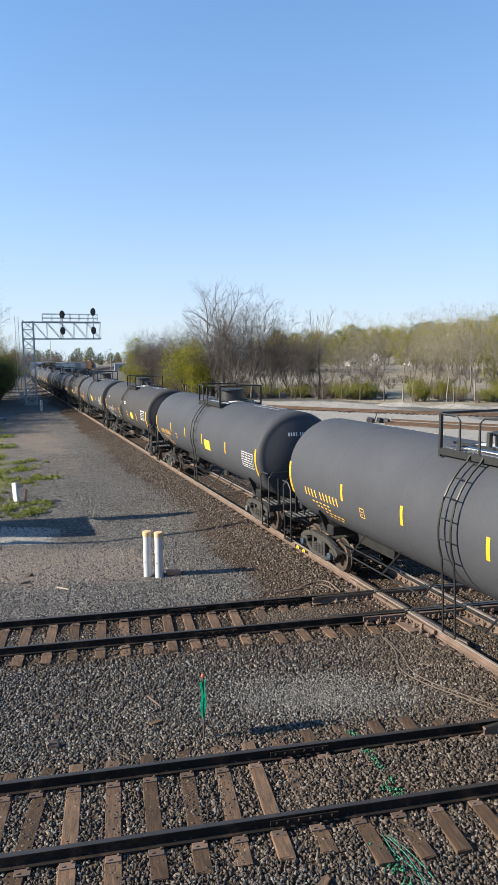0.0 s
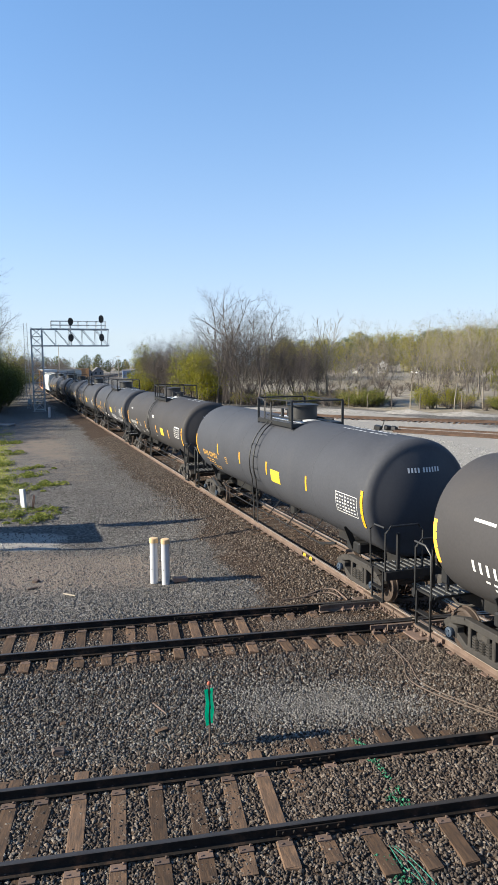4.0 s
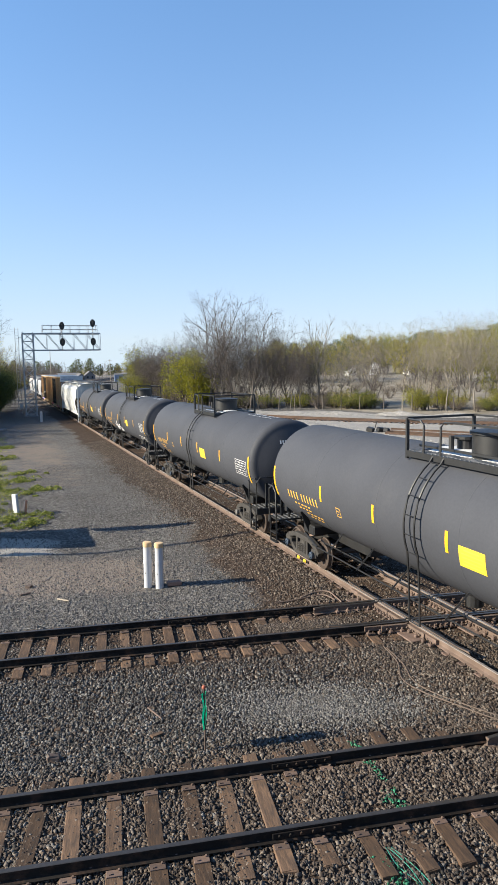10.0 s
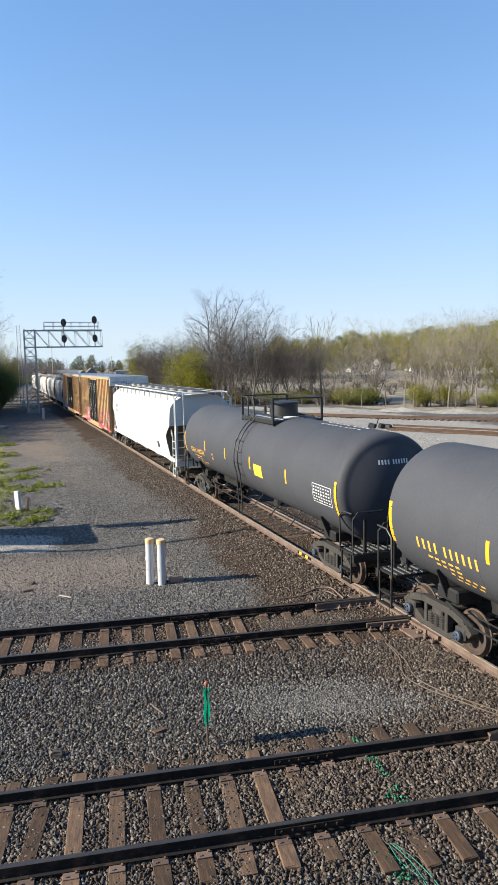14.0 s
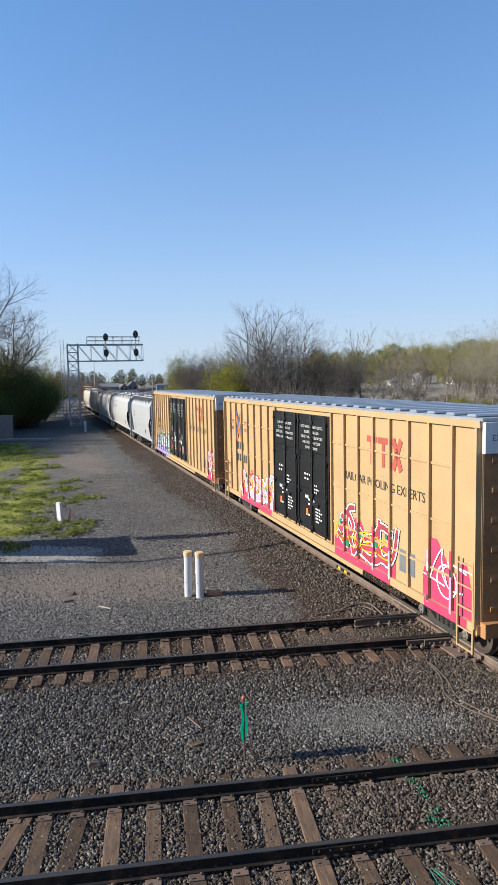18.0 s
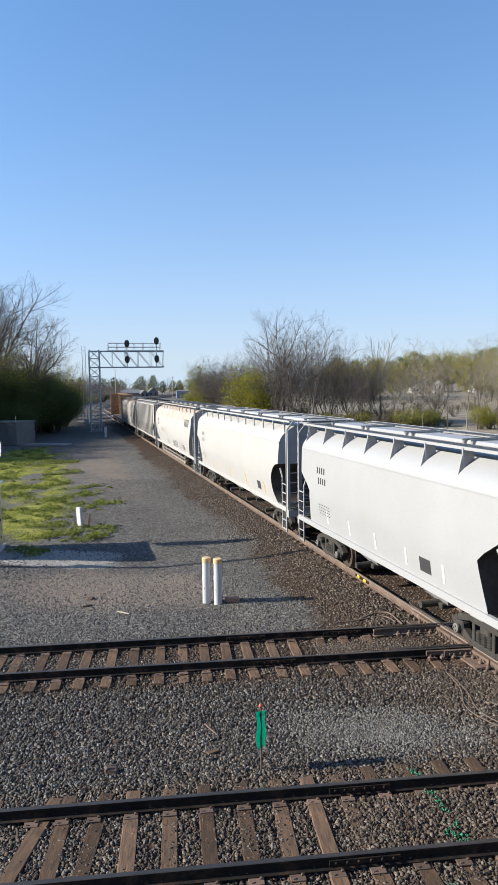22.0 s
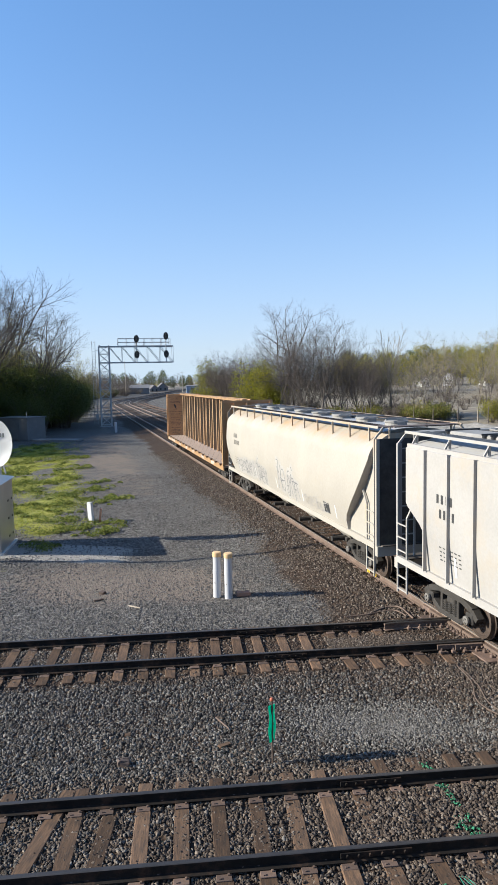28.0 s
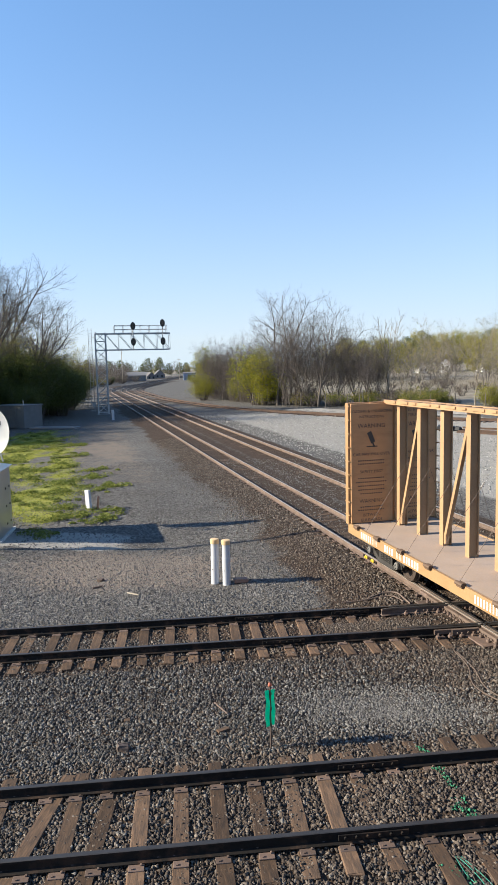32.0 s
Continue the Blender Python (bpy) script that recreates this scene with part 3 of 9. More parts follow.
GROUND = ground_material()
gx = spaced(-2600, 2600, -42, 46, 0.4)
gy = spaced(-2600, 2800, 3, 110, 0.4)
XX, YY = np.meshgrid(gx, gy)
ZZ, ZONES = fields(XX, YY)
nx, ny = len(gx), len(gy)
iv = np.arange(nx * ny).reshape(ny, nx)
gf = np.stack([iv[:-1, :-1], iv[:-1, 1:], iv[1:, 1:], iv[1:, :-1]], -1).reshape(-1, 4)
gme = raw_mesh("ground", np.stack([XX, YY, ZZ], -1).reshape(-1, 3), gf, GROUND)
for i, zone in enumerate(("dirt", "grass", "bed", "pale", "field")):
    at_ = gme.attributes.new(zone, "FLOAT", "POINT")
    at_.data.foreach_set("value", ZONES[..., i].astype(np.float32).ravel())
gme.polygons.foreach_set("use_smooth", [True] * len(gme.polygons))
tagged(new("ground", gme), "grey gravel rail yard ground with dirt and grass patches", "ground", kind="structure")


# loose ballast stones
def stones(name, places, sizes, material, label, rng):
    n = len(places)
    base = np.array([(-1, -1, -0.8), (1, -1, -0.8), (1, 1, -0.8), (-1, 1, -0.8), (-0.7, -0.6, 0.8), (0.7, -0.7, 0.8), (0.6, 0.7, 0.8), (-0.7, 0.6, 0.8)], float) * 0.75
    tri = np.array([(4, 5, 6, 7), (0, 1, 5, 4), (1, 2, 6, 5), (2, 3, 7, 6), (3, 0, 4, 7)])
    v = base[None] * np.stack([rng.uniform(0.75, 1.35, n), rng.uniform(0.5, 1.0, n), rng.uniform(0.55, 1.1, n)], -1)[:, None, :]
    v[:, :, 0] += v[:, :, 1] * rng.uniform(-0.6, 0.6, (n, 1))
    v[:, :, 1] += v[:, :, 2] * rng.uniform(-0.6, 0.6, (n, 1))
    v *= rng.uniform(0.7, 1.15, (n, 8, 1))
    v += rng.normal(0, 0.1, v.shape)
    t = rng.uniform(0, math.tau, n)
    tilt = rng.uniform(-0.9, 0.9, n)
    c, s_ = np.cos(t), np.sin(t)
    x, y, z = v[..., 0], v[..., 1], v[..., 2]
    x, z = x * np.cos(tilt)[:, None] - z * np.sin(tilt)[:, None], x * np.sin(tilt)[:, None] + z * np.cos(tilt)[:, None]
    v = np.stack([x * c[:, None] - y * s_[:, None], x * s_[:, None] + y * c[:, None], z], -1) * sizes[:, None, None] + places[:, None, :]
    f = (tri[None] + np.arange(n)[:, None, None] * 8).reshape(-1, 4)
    tagged(new(name, raw_mesh(name, v.reshape(-1, 3), f, material)), label, "ballast", kind="stuff")


srng = np.random.default_rng(5)


def strew(n, x0, x1, y0, y1, lo, hi, lift=0.25):
    x, y = srng.uniform(x0, x1, n), srng.uniform(y0, y1, n)
    sz_ = srng.uniform(lo, hi, n)
    z, zn = fields(x, y)
    return np.stack([x, y, z + sz_ * lift], -1), sz_, zn


pl, sz_, zn = strew(118000, -7.0, 8.0, 5.8, 14.6, 0.016, 0.038, 0.4)
db = (pl[:, 0] - B0.x) * AN.x + (pl[:, 1] - B0.y) * AN.y       # tie ends stand clear of the stones
ok_ = ~((db > -1.36) & (db < -0.84) & (srng.uniform(0, 1, len(pl)) < 0.8))
pl, sz_, zn = pl[ok_], sz_[ok_], zn[ok_]
brown = (pl[:, 0] * 0.14 + np.abs(pl[:, 1] - 10.5) * -0.02 + srng.normal(0, 0.45, len(pl)) + zn[:, 2] - 0.82 + 0.9 * (np.abs((pl[:, 0] - B0.x) * AN.x + (pl[:, 1] - B0.y) * AN.y) < 1.5) + 0.75 * (np.abs((pl[:, 0] - A0.x) * AN.x + (pl[:, 1] - A0.y) * AN.y) < 1.5) - 1.1 * np.exp(-((pl[:, 0] - 0.9) / 2.2) ** 2 - ((pl[:, 1] - 11.9) / 1.1) ** 2)) > 0.1
stones("ballast_stones", pl[~brown], sz_[~brown], STONE, "loose grey crushed ballast stones", srng)
stones("ballast_stones", pl[brown], sz_[brown], STONE_B, "loose rust-brown crushed ballast stones", srng)
n_ = 6500
pale_ = np.stack([srng.normal(1.2, 0.9, n_), srng.normal(11.95, 0.4, n_)], -1)
psz = srng.uniform(0.013, 0.03, n_)
stones("ballast_stones", np.stack([pale_[:, 0], pale_[:, 1], fields(pale_[:, 0], pale_[:, 1])[0] + psz * 0.5 + 0.012], -1), psz, STONE_P, "fresh light grey crushed stone between the tracks", srng)
n_ = 8000
q_, w_ = srng.uniform(0.2, 5.2, n_), srng.normal(0, 0.2, n_)
sz_ = srng.uniform(0.014, 0.034, n_)
stones("ballast_stones", np.stack([B0.x + AX.x * q_ + AN.x * w_, B0.y + AX.y * q_ + AN.y * w_, -0.185 - np.abs(w_) * 0.06 + sz_ * 0.3], -1), sz_, STONE_B, "brown dirt and stones covering ties at the crossing", srng)
pl, sz_, zn = strew(46000, -11.5, 9, 14.0, 25.0, 0.015, 0.04, 0.15)
keep = srng.uniform(0, 1, len(pl)) > zn[:, 0] * 0.75 + zn[:, 2] * 0.3 * (pl[:, 1] > 14.6) + 0.7 * zn[:, 3]
nearB = np.abs((pl[:, 0] - B0.x) * AN.x + (pl[:, 1] - B0.y) * AN.y) < 1.0
browner = keep & (nearB | (zn[:, 2] > 0.35))
stones("gravel_stones", pl[browner], sz_[browner], STONE_B, "loose rust-brown gravel round the crossing", srng)
keep = keep & ~browner
stones("gravel_stones", pl[keep], sz_[keep], STONE_Y, "loose grey gravel beside the track", srng)
pl, sz_, zn = strew(26000, -14, 6, 25.0, 45.0, 0.02, 0.05, 0.15)
keep = srng.uniform(0, 1, len(pl)) > zn[:, 0] * 0.8 + zn[:, 1] * 0.9 + zn[:, 2] * 0.5
stones("gravel_stones", pl[keep], sz_[keep], STONE_Y, "loose grey gravel of the yard", srng)

n_ = 22000                                             # brown ballast down the near shoulder of the main track
q, o_ = srng.uniform(-46, 3, n_) , 0.95 + np.abs(srng.normal(0, 1.0, n_))
xs_, ys_ = P0.x + U.x * q + NL.x * o_, P0.y + U.y * q + NL.y * o_
sz_ = srng.uniform(0.018, 0.046, n_)
db = np.abs((xs_ - B0.x) * AN.x + (ys_ - B0.y) * AN.y)
ok_ = db > 1.45
stones("ballast_stones", np.stack([xs_, ys_, fields(xs_, ys_)[0] + sz_ * 0.35], -1)[ok_], sz_[ok_], STONE_B, "rust-brown ballast on the shoulder of the main track", srng)
n_ = 16000
q = srng.uniform(-75, -14, n_)
o_ = -srng.uniform(6.4, 24, n_)
xs_, ys_ = P0.x + U.x * q + NL.x * o_, P0.y + U.y * q + NL.y * o_
zs_, zn = fields(xs_, ys_)
sz_ = srng.uniform(0.025, 0.07, n_)
stones("gravel_stones", np.stack([xs_, ys_, zs_ + sz_ * 0.1], -1), sz_, STONE_W, "loose pale gravel beyond the second track", srng)

# ---- tracks ----
RAIL_P = [(-0.07, -0.17), (0.07, -0.17), (0.07, -0.158), (0.012, -0.135), (0.009, -0.05), (0.036, -0.035), (0.037, -0.008), (0.028, 0.0),
          (-0.028, 0.0), (-0.037, -0.008), (-0.036, -0.035), (-0.009, -0.05), (-0.012, -0.135), (-0.07, -0.158)]


def rail_bm(pts, prof=RAIL_P):
    """A rail swept along points on its centre line; the head's top takes the second material."""
    bm = bmesh.new()
    rings = []
    for i, p in enumerate(pts):
        d = (pts[min(i + 1, len(pts) - 1)] - pts[max(i - 1, 0)]).normalized()
        side = Vector((-d.y, d.x, 0))
        rings.append([bm.verts.new(p + side * x + Vector((0, 0, z))) for x, z in prof])
    n = len(prof)
    for a_, b_ in zip(rings, rings[1:]):
        for k in range(n):
            f = bm.faces.new((a_[k], a_[(k + 1) % n], b_[(k + 1) % n], b_[k]))
            f.material_index = 1 if prof[k][1] > -0.009 and prof[(k + 1) % n][1] > -0.009 else 0
    bm.faces.new(rings[0])
    bm.faces.new(rings[-1][::-1])
    return bm


def tie_mesh(seed, length=2.6):
    r = random.Random(seed)
    bm = bmesh.new()
    box(bm, (0, 0, 0), (length, 0.225, 0.17), bevel=0.012)
    for v in bm.verts:
        v.co += Vector((r.uniform(-0.015, 0.015), r.uniform(-0.008, 0.008), r.uniform(-0.006, 0.006)))
    return mesh_of("tie", bm, TIE)


TIES = [tie_mesh(i) for i in range(6)]


def plate_mesh():
    bm = bmesh.new()
    box(bm, (0, 0, 0), (0.36, 0.2, 0.02), bevel=0.004)
    for x in (-0.09, 0.09):
        for y in (-0.06, 0.06):
            if (x > 0) == (y > 0):
                box(bm, (x, y, 0.02), (0.03, 0.03, 0.03), bevel=0.005)
    for x, y in ((-0.145, 0.05), (0.145, -0.05)):
        box(bm, (x, y, 0.015), (0.025, 0.025, 0.02))
    return mesh_of("tie_plate", bm, PLATE)


PLATE_ME = plate_mesh()


def anchor_mesh():
    bm = bmesh.new()
    box(bm, (0, 0, -0.172), (0.2, 0.03, 0.02))
    for x in (-0.1, 0.1):
        box(bm, (x, 0, -0.155), (0.035, 0.04, 0.045), bevel=0.006)
    return mesh_of("rail_anchor", bm, PLATE)


ANCHOR_ME = anchor_mesh()


def joint_mesh():
    bm = bmesh.new()
    for y in (-0.03, 0.03):
        box(bm, (0, y, -0.09), (0.95, 0.03, 0.085), bevel=0.008)
        for x in (-0.38, -0.23, -0.08, 0.08, 0.23, 0.38):
            rod(bm, (x, y * 1.3, -0.09), (x, y * 2.4, -0.09), 0.022, seg=6)
    return mesh_of("joint_bar", bm, RAIL_SIDE)


JOINT_ME = joint_mesh()


def turned(p, d, z):
    return Matrix.Translation((p.x, p.y, z)) @ Matrix.Rotation(math.atan2(d.y, d.x), 4, "Z")


def lay_track(name, label, pts, spacing, span, mats, seed, tie_z=-0.275, plates=True, joints=(), spots=()):
    """Rails on ties with plates and spikes along a centre line; span: the stretch of ties, from start to end; spots: ties of known place."""
    tr = thing(name, label, "railway track", kind="structure")
    r = random.Random(seed)
    for side in (-1, 1):
        rp = []
        for i, p in enumerate(pts):
            d = (pts[min(i + 1, len(pts) - 1)] - pts[max(i - 1, 0)]).normalized()
            rp.append(p + Vector((-d.y, d.x, 0)) * side * 0.7525)
        part("rail", rail_bm(rp), mats, tr)
    cum, i = 0.0, 0
    lens = [(b_ - a_).length for a_, b_ in zip(pts, pts[1:])]
    run = []
    s = span[0]
    while s < span[1]:
        if spots and spots[0][0] - 0.3 < s < spots[-1][0] + 0.3:
            run += spots
            s = spots[-1][0] + spacing
        run.append((s, r.gauss(0, 0.02), r.gauss(0, 0.05), 1.0))
        s += spacing * r.uniform(0.94, 1.06)
    for s, twist, shift, long_ in run:
        while i < len(lens) - 1 and cum + lens[i] < s:
            cum += lens[i]
            i += 1
        d = (pts[i + 1] - pts[i]).normalized()
        p = pts[i] + d * (s - cum)
        side = Vector((-d.y, d.x, 0))
        skew = Matrix.Rotation(twist, 4, "Z")
        at = turned(p + side * shift, side, tie_z + r.gauss(0, 0.006)) @ skew @ Matrix.Diagonal((long_, 1, 1, 1))
        share("tie", TIES[r.randrange(6)], tr, at)
        if plates:
            for k in (-1, 1):
                q = p + side * k * 0.7525
                share("tie_plate", PLATE_ME, tr, turned(q, side * k, -0.181))
    for s, k in joints:
        d = (pts[1] - pts[0]).normalized()
        q = pts[0] + d * s + Vector((-d.y, d.x, 0)) * k * 0.7525
        share("joint_bar", JOINT_ME, tr, turned(q, d, 0))
    if plates:
        d = (pts[1] - pts[0]).normalized()
        for k in (-1, 1):
            for j in range(26):
                q = pts[0] + d * (span[0] + 0.13 + j * 1.07) + Vector((-d.y, d.x, 0)) * k * 0.7525
                if j * 1.07 + span[0] < span[1]:
                    share("rail_anchor", ANCHOR_ME, tr, turned(q, d, 0))
    return tr


# ties near the lookout: metres along the track from its middle and the twist of each; the timbers by the crossing are longer
TIES_A = [(60 + x, w, -0.1 if x > 1 else -0.02, 1.2 if x > 1 else 1.0) for x, w in ((-5.05, 0.0), (-4.5, 0.02), (-3.88, -0.2), (-3.45, -0.02), (-3.0, -0.1), (-2.47, 0.0), (-1.91, 0.0), (-1.375, 0.01), (-0.82, 0.0), (-0.29, -0.02), (0.23, 0.0), (0.75, 0.03), (1.33, 0.05), (1.9, 0.04), (2.45, 0.0), (3.05, 0.02))]
TIES_B = [(60 + x, w, -0.08 if x > 0.3 else 0.0, 1.06 if x > 0.3 else 1.0) for x, w in ((-6.69, 0.0), (-6.12, 0.0), (-5.62, 0.02), (-5.12, 0.0), (-4.55, 0.0), (-4.04, 0.02), (-3.44, 0.0), (-2.92, 0.0), (-2.42, 0.0), (-1.91, 0.0), (-1.42, 0.02), (-0.81, 0.02), (-0.28, 0.0), (0.42, 0.06), (1.01, 0.04), (1.6, 0.05), (2.1, 0.04), (2.69, 0.0))]
DARK = [RAIL_SIDE, RAIL_TOP]
RUSTY = [RAIL_RUST, RAIL_TOP_SHINY]
OLD = [RAIL_OLD, RAIL_OLD]
lay_track("crossing_track", "dark steel rails on brown wooden ties in grey ballast", [A0 + AX * q for q in (-60, 60)], 0.536, (46.0, 78.0), DARK, 3,
          joints=((60.6, -1), (60.95, 1), (66.2, 1)), spots=TIES_A)
lay_track("crossing_track", "dark steel rails on worn ties running into the diamond crossing", [B0 + AX * q for q in (-60, 60)], 0.531, (46.0, 63.0), DARK, 4,
          joints=((59.1, -1), (58.6, 1), (61.0, 1)), spots=TIES_B)
STRAIGHT = [along(q)[0] for q in list(range(-560, -160, 6)) + [-150, -100, 0, 60, 330]]
lay_track("main_track", "rusty-sided polished rails on dirt-covered ties carrying the train", STRAIGHT, 0.54, (480, 594), RUSTY, 5, tie_z=-0.305)
SECOND = [along(q, -4.27)[0] for q in list(range(-560, -160, 6)) + [-150, -100, 0, 60, 330]]
lay_track("second_track", "parallel main line rails with rusty sides in dark ballast", SECOND, 0.54, (485, 565), RUSTY, 6, tie_z=-0.31, plates=False)
lay_track("branch_track", "rusty branch rails curving away on pale gravel", E_PTS, 0.6, (225, 330), OLD, 7, tie_z=-0.29, plates=False)


# dark ballast beds of the far stretch, where the tracks bend away
def far_bed(name, offs, s0, s1_):
    bm = bmesh.new()
    rows_ = []
    for q in range(s0, s1_, 8):
        row = []
        for o, z in ((1.9, -0.4), (1.35, -0.17), (-1.35, -0.17), (-1.9, -0.4)):
            p, _ = along(q, offs + o, z)
            row.append(bm.verts.new(p))
        rows_.append(row)
    for a_, b_ in zip(rows_, rows_[1:]):
        for k in range(3):
            bm.faces.new((a_[k], a_[k + 1], b_[k + 1], b_[k]))
    solid(name, bm, BED, "dark ballast bed of the far bending track", "track bed", kind="structure")


BED = paint("dark_oily_ballast", (0.06, 0.05, 0.043), 0.95, var=0.3, scale=0.4, fine=9, bump=0.8, dist=0.06, spec=0.2)
far_bed("track_bed", 0.0, -560, -100)
far_bed("track_bed", -4.27, -560, -100)
far_bed("track_bed", -8.6, -330, -140)


# the diamond: guard rails, castings and bolts where the main track crosses
def crossing(origin, name):
    x = thing(name, "worn steel diamond crossing castings with bolts and guard rails", "track crossing", kind="structure")
    den = U.x * AN.x + U.y * AN.y
    for ka in (-1, 1):
        q0 = origin + AN * 0.7525 * ka
        for kc in (-1, 1):
            c0 = P0 + NL * 0.7525 * kc
            s = ((q0.x - c0.x) * AN.x + (q0.y - c0.y) * AN.y) / den
            p = c0 + U * s
            bm = bmesh.new()
            for d, n_ in ((U, NL), (AX, AN)):
                for o in (-0.1, 0.1):
                    a_, b_ = p + n_ * o - d * 0.75, p + n_ * o + d * 0.75
                    bar(bm, (a_.x, a_.y, -0.095), (b_.x, b_.y, -0.095), 0.06, 0.13)
                    for k in range(6):
                        e = a_ + d * (0.12 + k * 0.25) + n_ * (0.045 if o > 0 else -0.045)
                        f = e + n_ * (0.03 if o > 0 else -0.03)
                        rod(bm, (e.x, e.y, -0.1), (f.x, f.y, -0.1), 0.024, seg=6)
            part("crossing_casting", bm, RAIL_RUST, x)
            bm = bmesh.new()
            box(bm, (p.x, p.y, -0.185), (1.5, 0.9, 0.035), Euler((0, 0, math.atan2(U.y, U.x))), 0.008)
            part("base_plate", bm, PLATE, x)
            for n_, d in ((NL, U), (AN, AX)):
                for o in (-0.055, 0.055):
                    bm = bmesh.new()
                    a_, b_ = p + n_ * o - d * 1.15, p + n_ * o + d * 1.15
                    bar(bm, (a_.x, a_.y, -0.085), (b_.x, b_.y, -0.085), 0.075, 0.1)
                    part("flangeway_filler", bm, PLATE, x)
                for j in range(9):
                    for o in (-0.19, 0.19):
                        e = p + d * (-1.1 + j * 0.275) + n_ * o
                        bm = bmesh.new()
                        box(bm, (e.x, e.y, -0.15), (0.09, 0.09, 0.07), Euler((0, 0, math.atan2(d.y, d.x))), 0.015)
                        rod(bm, (e.x, e.y, -0.12), (e.x, e.y, -0.07), 0.022, seg=6)
                        part("bolt_clamp", bm, PLATE, x)
    for n_, d, c0 in ((NL, U, P0), (AN, AX, origin)):
        for k in (-1, 1):
            mid = (origin - c0)
            s = ((origin.x - c0.x) * AN.x + (origin.y - c0.y) * AN.y) / den if d is U else ((P0.x - origin.x) * NL.x + (P0.y - origin.y) * NL.y) / (AX.x * NL.x + AX.y * NL.y)
            c = c0 + d * s + n_ * k * (0.7525 - 0.115)
            pts = [c - d * 2.6 - n_ * k * 0.06, c - d * 2.3, c + d * 2.3, c + d * 2.6 - n_ * k * 0.06]
            part("guard_rail", rail_bm(pts), [RAIL_RUST, RAIL_TOP], x)
    return x


jb = thing("rail_joint", "bolted rail joint daubed with yellow paint", "rail joint", kind="structure", at=turned(along(-5.2, 0.7525)[0], U, 0))
share("joint_bar", JOINT_ME, jb, Matrix())
for x in (-0.22, 0.24):
    bm = bmesh.new()
    box(bm, (x, -0.055, -0.085), (0.17, 0.035, 0.1), bevel=0.02)
    rod(bm, (x, -0.06, -0.085), (x, -0.1, -0.085), 0.032, seg=6)
    part("painted_bolt", bm, SIGN_Y, jb, "bolt smeared with yellow paint")
crossing(B0, "diamond_crossing")
crossing(A0, "diamond_crossing")
# ---- rolling stock ----
RW = 0.457                                   # wheel radius


def wheelset_mesh():
    bm = bmesh.new()
    rod(bm, (0, -1.05, 0), (0, 1.05, 0), 0.085, seg=10)
    for k in (-1, 1):
        prof = [(0.685, 0.49), (0.715, 0.49), (0.72, RW), (0.82, RW - 0.012), (0.83, 0.39), (0.79, 0.37), (0.79, 0.2), (0.84, 0.17), (0.84, 0.1), (0.68, 0.1), (0.68, 0.2), (0.72, 0.3), (0.685, 0.4)]
        lathe(bm, [(k * a_, r) for a_, r in prof], "y", 24)
        for j in range(5):
            t = j * math.tau / 5
            rod(bm, (math.cos(t) * 0.28, k * 0.78, math.sin(t) * 0.28), (math.cos(t) * 0.28, k * 0.797, math.sin(t) * 0.28), 0.05, seg=8)
    return mesh_of("wheelset", bm, WHEEL, True)


def side_frame_mesh():
    bm = bmesh.new()
    up = [(-1.15, 0.52), (-0.95, 0.68), (-0.5, 0.8), (0.5, 0.8), (0.95, 0.68), (1.15, 0.52)]
    for (x0, z0), (x1, z1) in zip(up, up[1:]):
        bar(bm, (x0, 0, z0), (x1, 0, z1), 0.17, 0.15)
    lo = [(-1.0, 0.56), (-0.45, 0.26), (0.45, 0.26), (1.0, 0.56)]
    for (x0, z0), (x1, z1) in zip(lo, lo[1:]):
        bar(bm, (x0, 0, z0), (x1, 0, z1), 0.17, 0.13)
    for x in (-0.36, 0.36):
        bar(bm, (x, 0, 0.27), (x, 0, 0.78), 0.16, 0.1, up=(1, 0, 0))
    for x in (-0.87, 0.87):
        box(bm, (x, 0, RW + 0.03), (0.3, 0.22, 0.26), bevel=0.03)
    bmesh.ops.bevel(bm, geom=[e for e in bm.edges if e.calc_length() > 0.3], offset=0.015, segments=1, affect="EDGES")
    return mesh_of("side_frame", bm, TRUCK)


def springs_mesh():
    bm = bmesh.new()
    for x in (-0.2, 0, 0.2):
        for k in range(5):
            bmesh.ops.create_cone(bm, cap_ends=True, segments=10, radius1=0.085, radius2=0.085, depth=0.03, matrix=Matrix.Translation((x, 0, 0.35 + k * 0.055)))
        rod(bm, (x, 0, 0.33), (x, 0, 0.6), 0.05, seg=8)
    return mesh_of("spring_nest", bm, TRUCK)


def cap_mesh(m):
    bm = bmesh.new()
    lathe(bm, [(0, 0.09), (0.05, 0.09), (0.06, 0.11), (0.1, 0.105), (0.115, 0.06)], "y", 14)
    for j in range(3):
        t = j * math.tau / 3
        box(bm, (math.cos(t) * 0.055, 0.12, math.sin(t) * 0.055), (0.03, 0.03, 0.03))
    return mesh_of("bearing_cap", bm, m)


WHEELSET, FRAME_ME, SPRINGS = wheelset_mesh(), side_frame_mesh(), springs_mesh()
CAPS = {"blue": cap_mesh(CAP_BLUE), "grey": cap_mesh(CAP_GREY)}
WHEELS = {}                                  # car -> its wheelsets


def bolster_mesh():
    bm = bmesh.new()
    box(bm, (0, 0, 0.62), (0.36, 2.1, 0.2), bevel=0.03)
    lathe(bm, [(0.7, 0.2), (0.84, 0.2)], "z", 16)
    for k in (-1, 1):
        bar(bm, (-0.55, k * 0.3, 0.5), (0.55, k * 0.3, 0.5), 0.06)
        bar(bm, (k * 0.48, -0.9, 0.42), (k * 0.48, 0.9, 0.42), 0.07, 0.1)
    return mesh_of("bolster", bm, TRUCK)


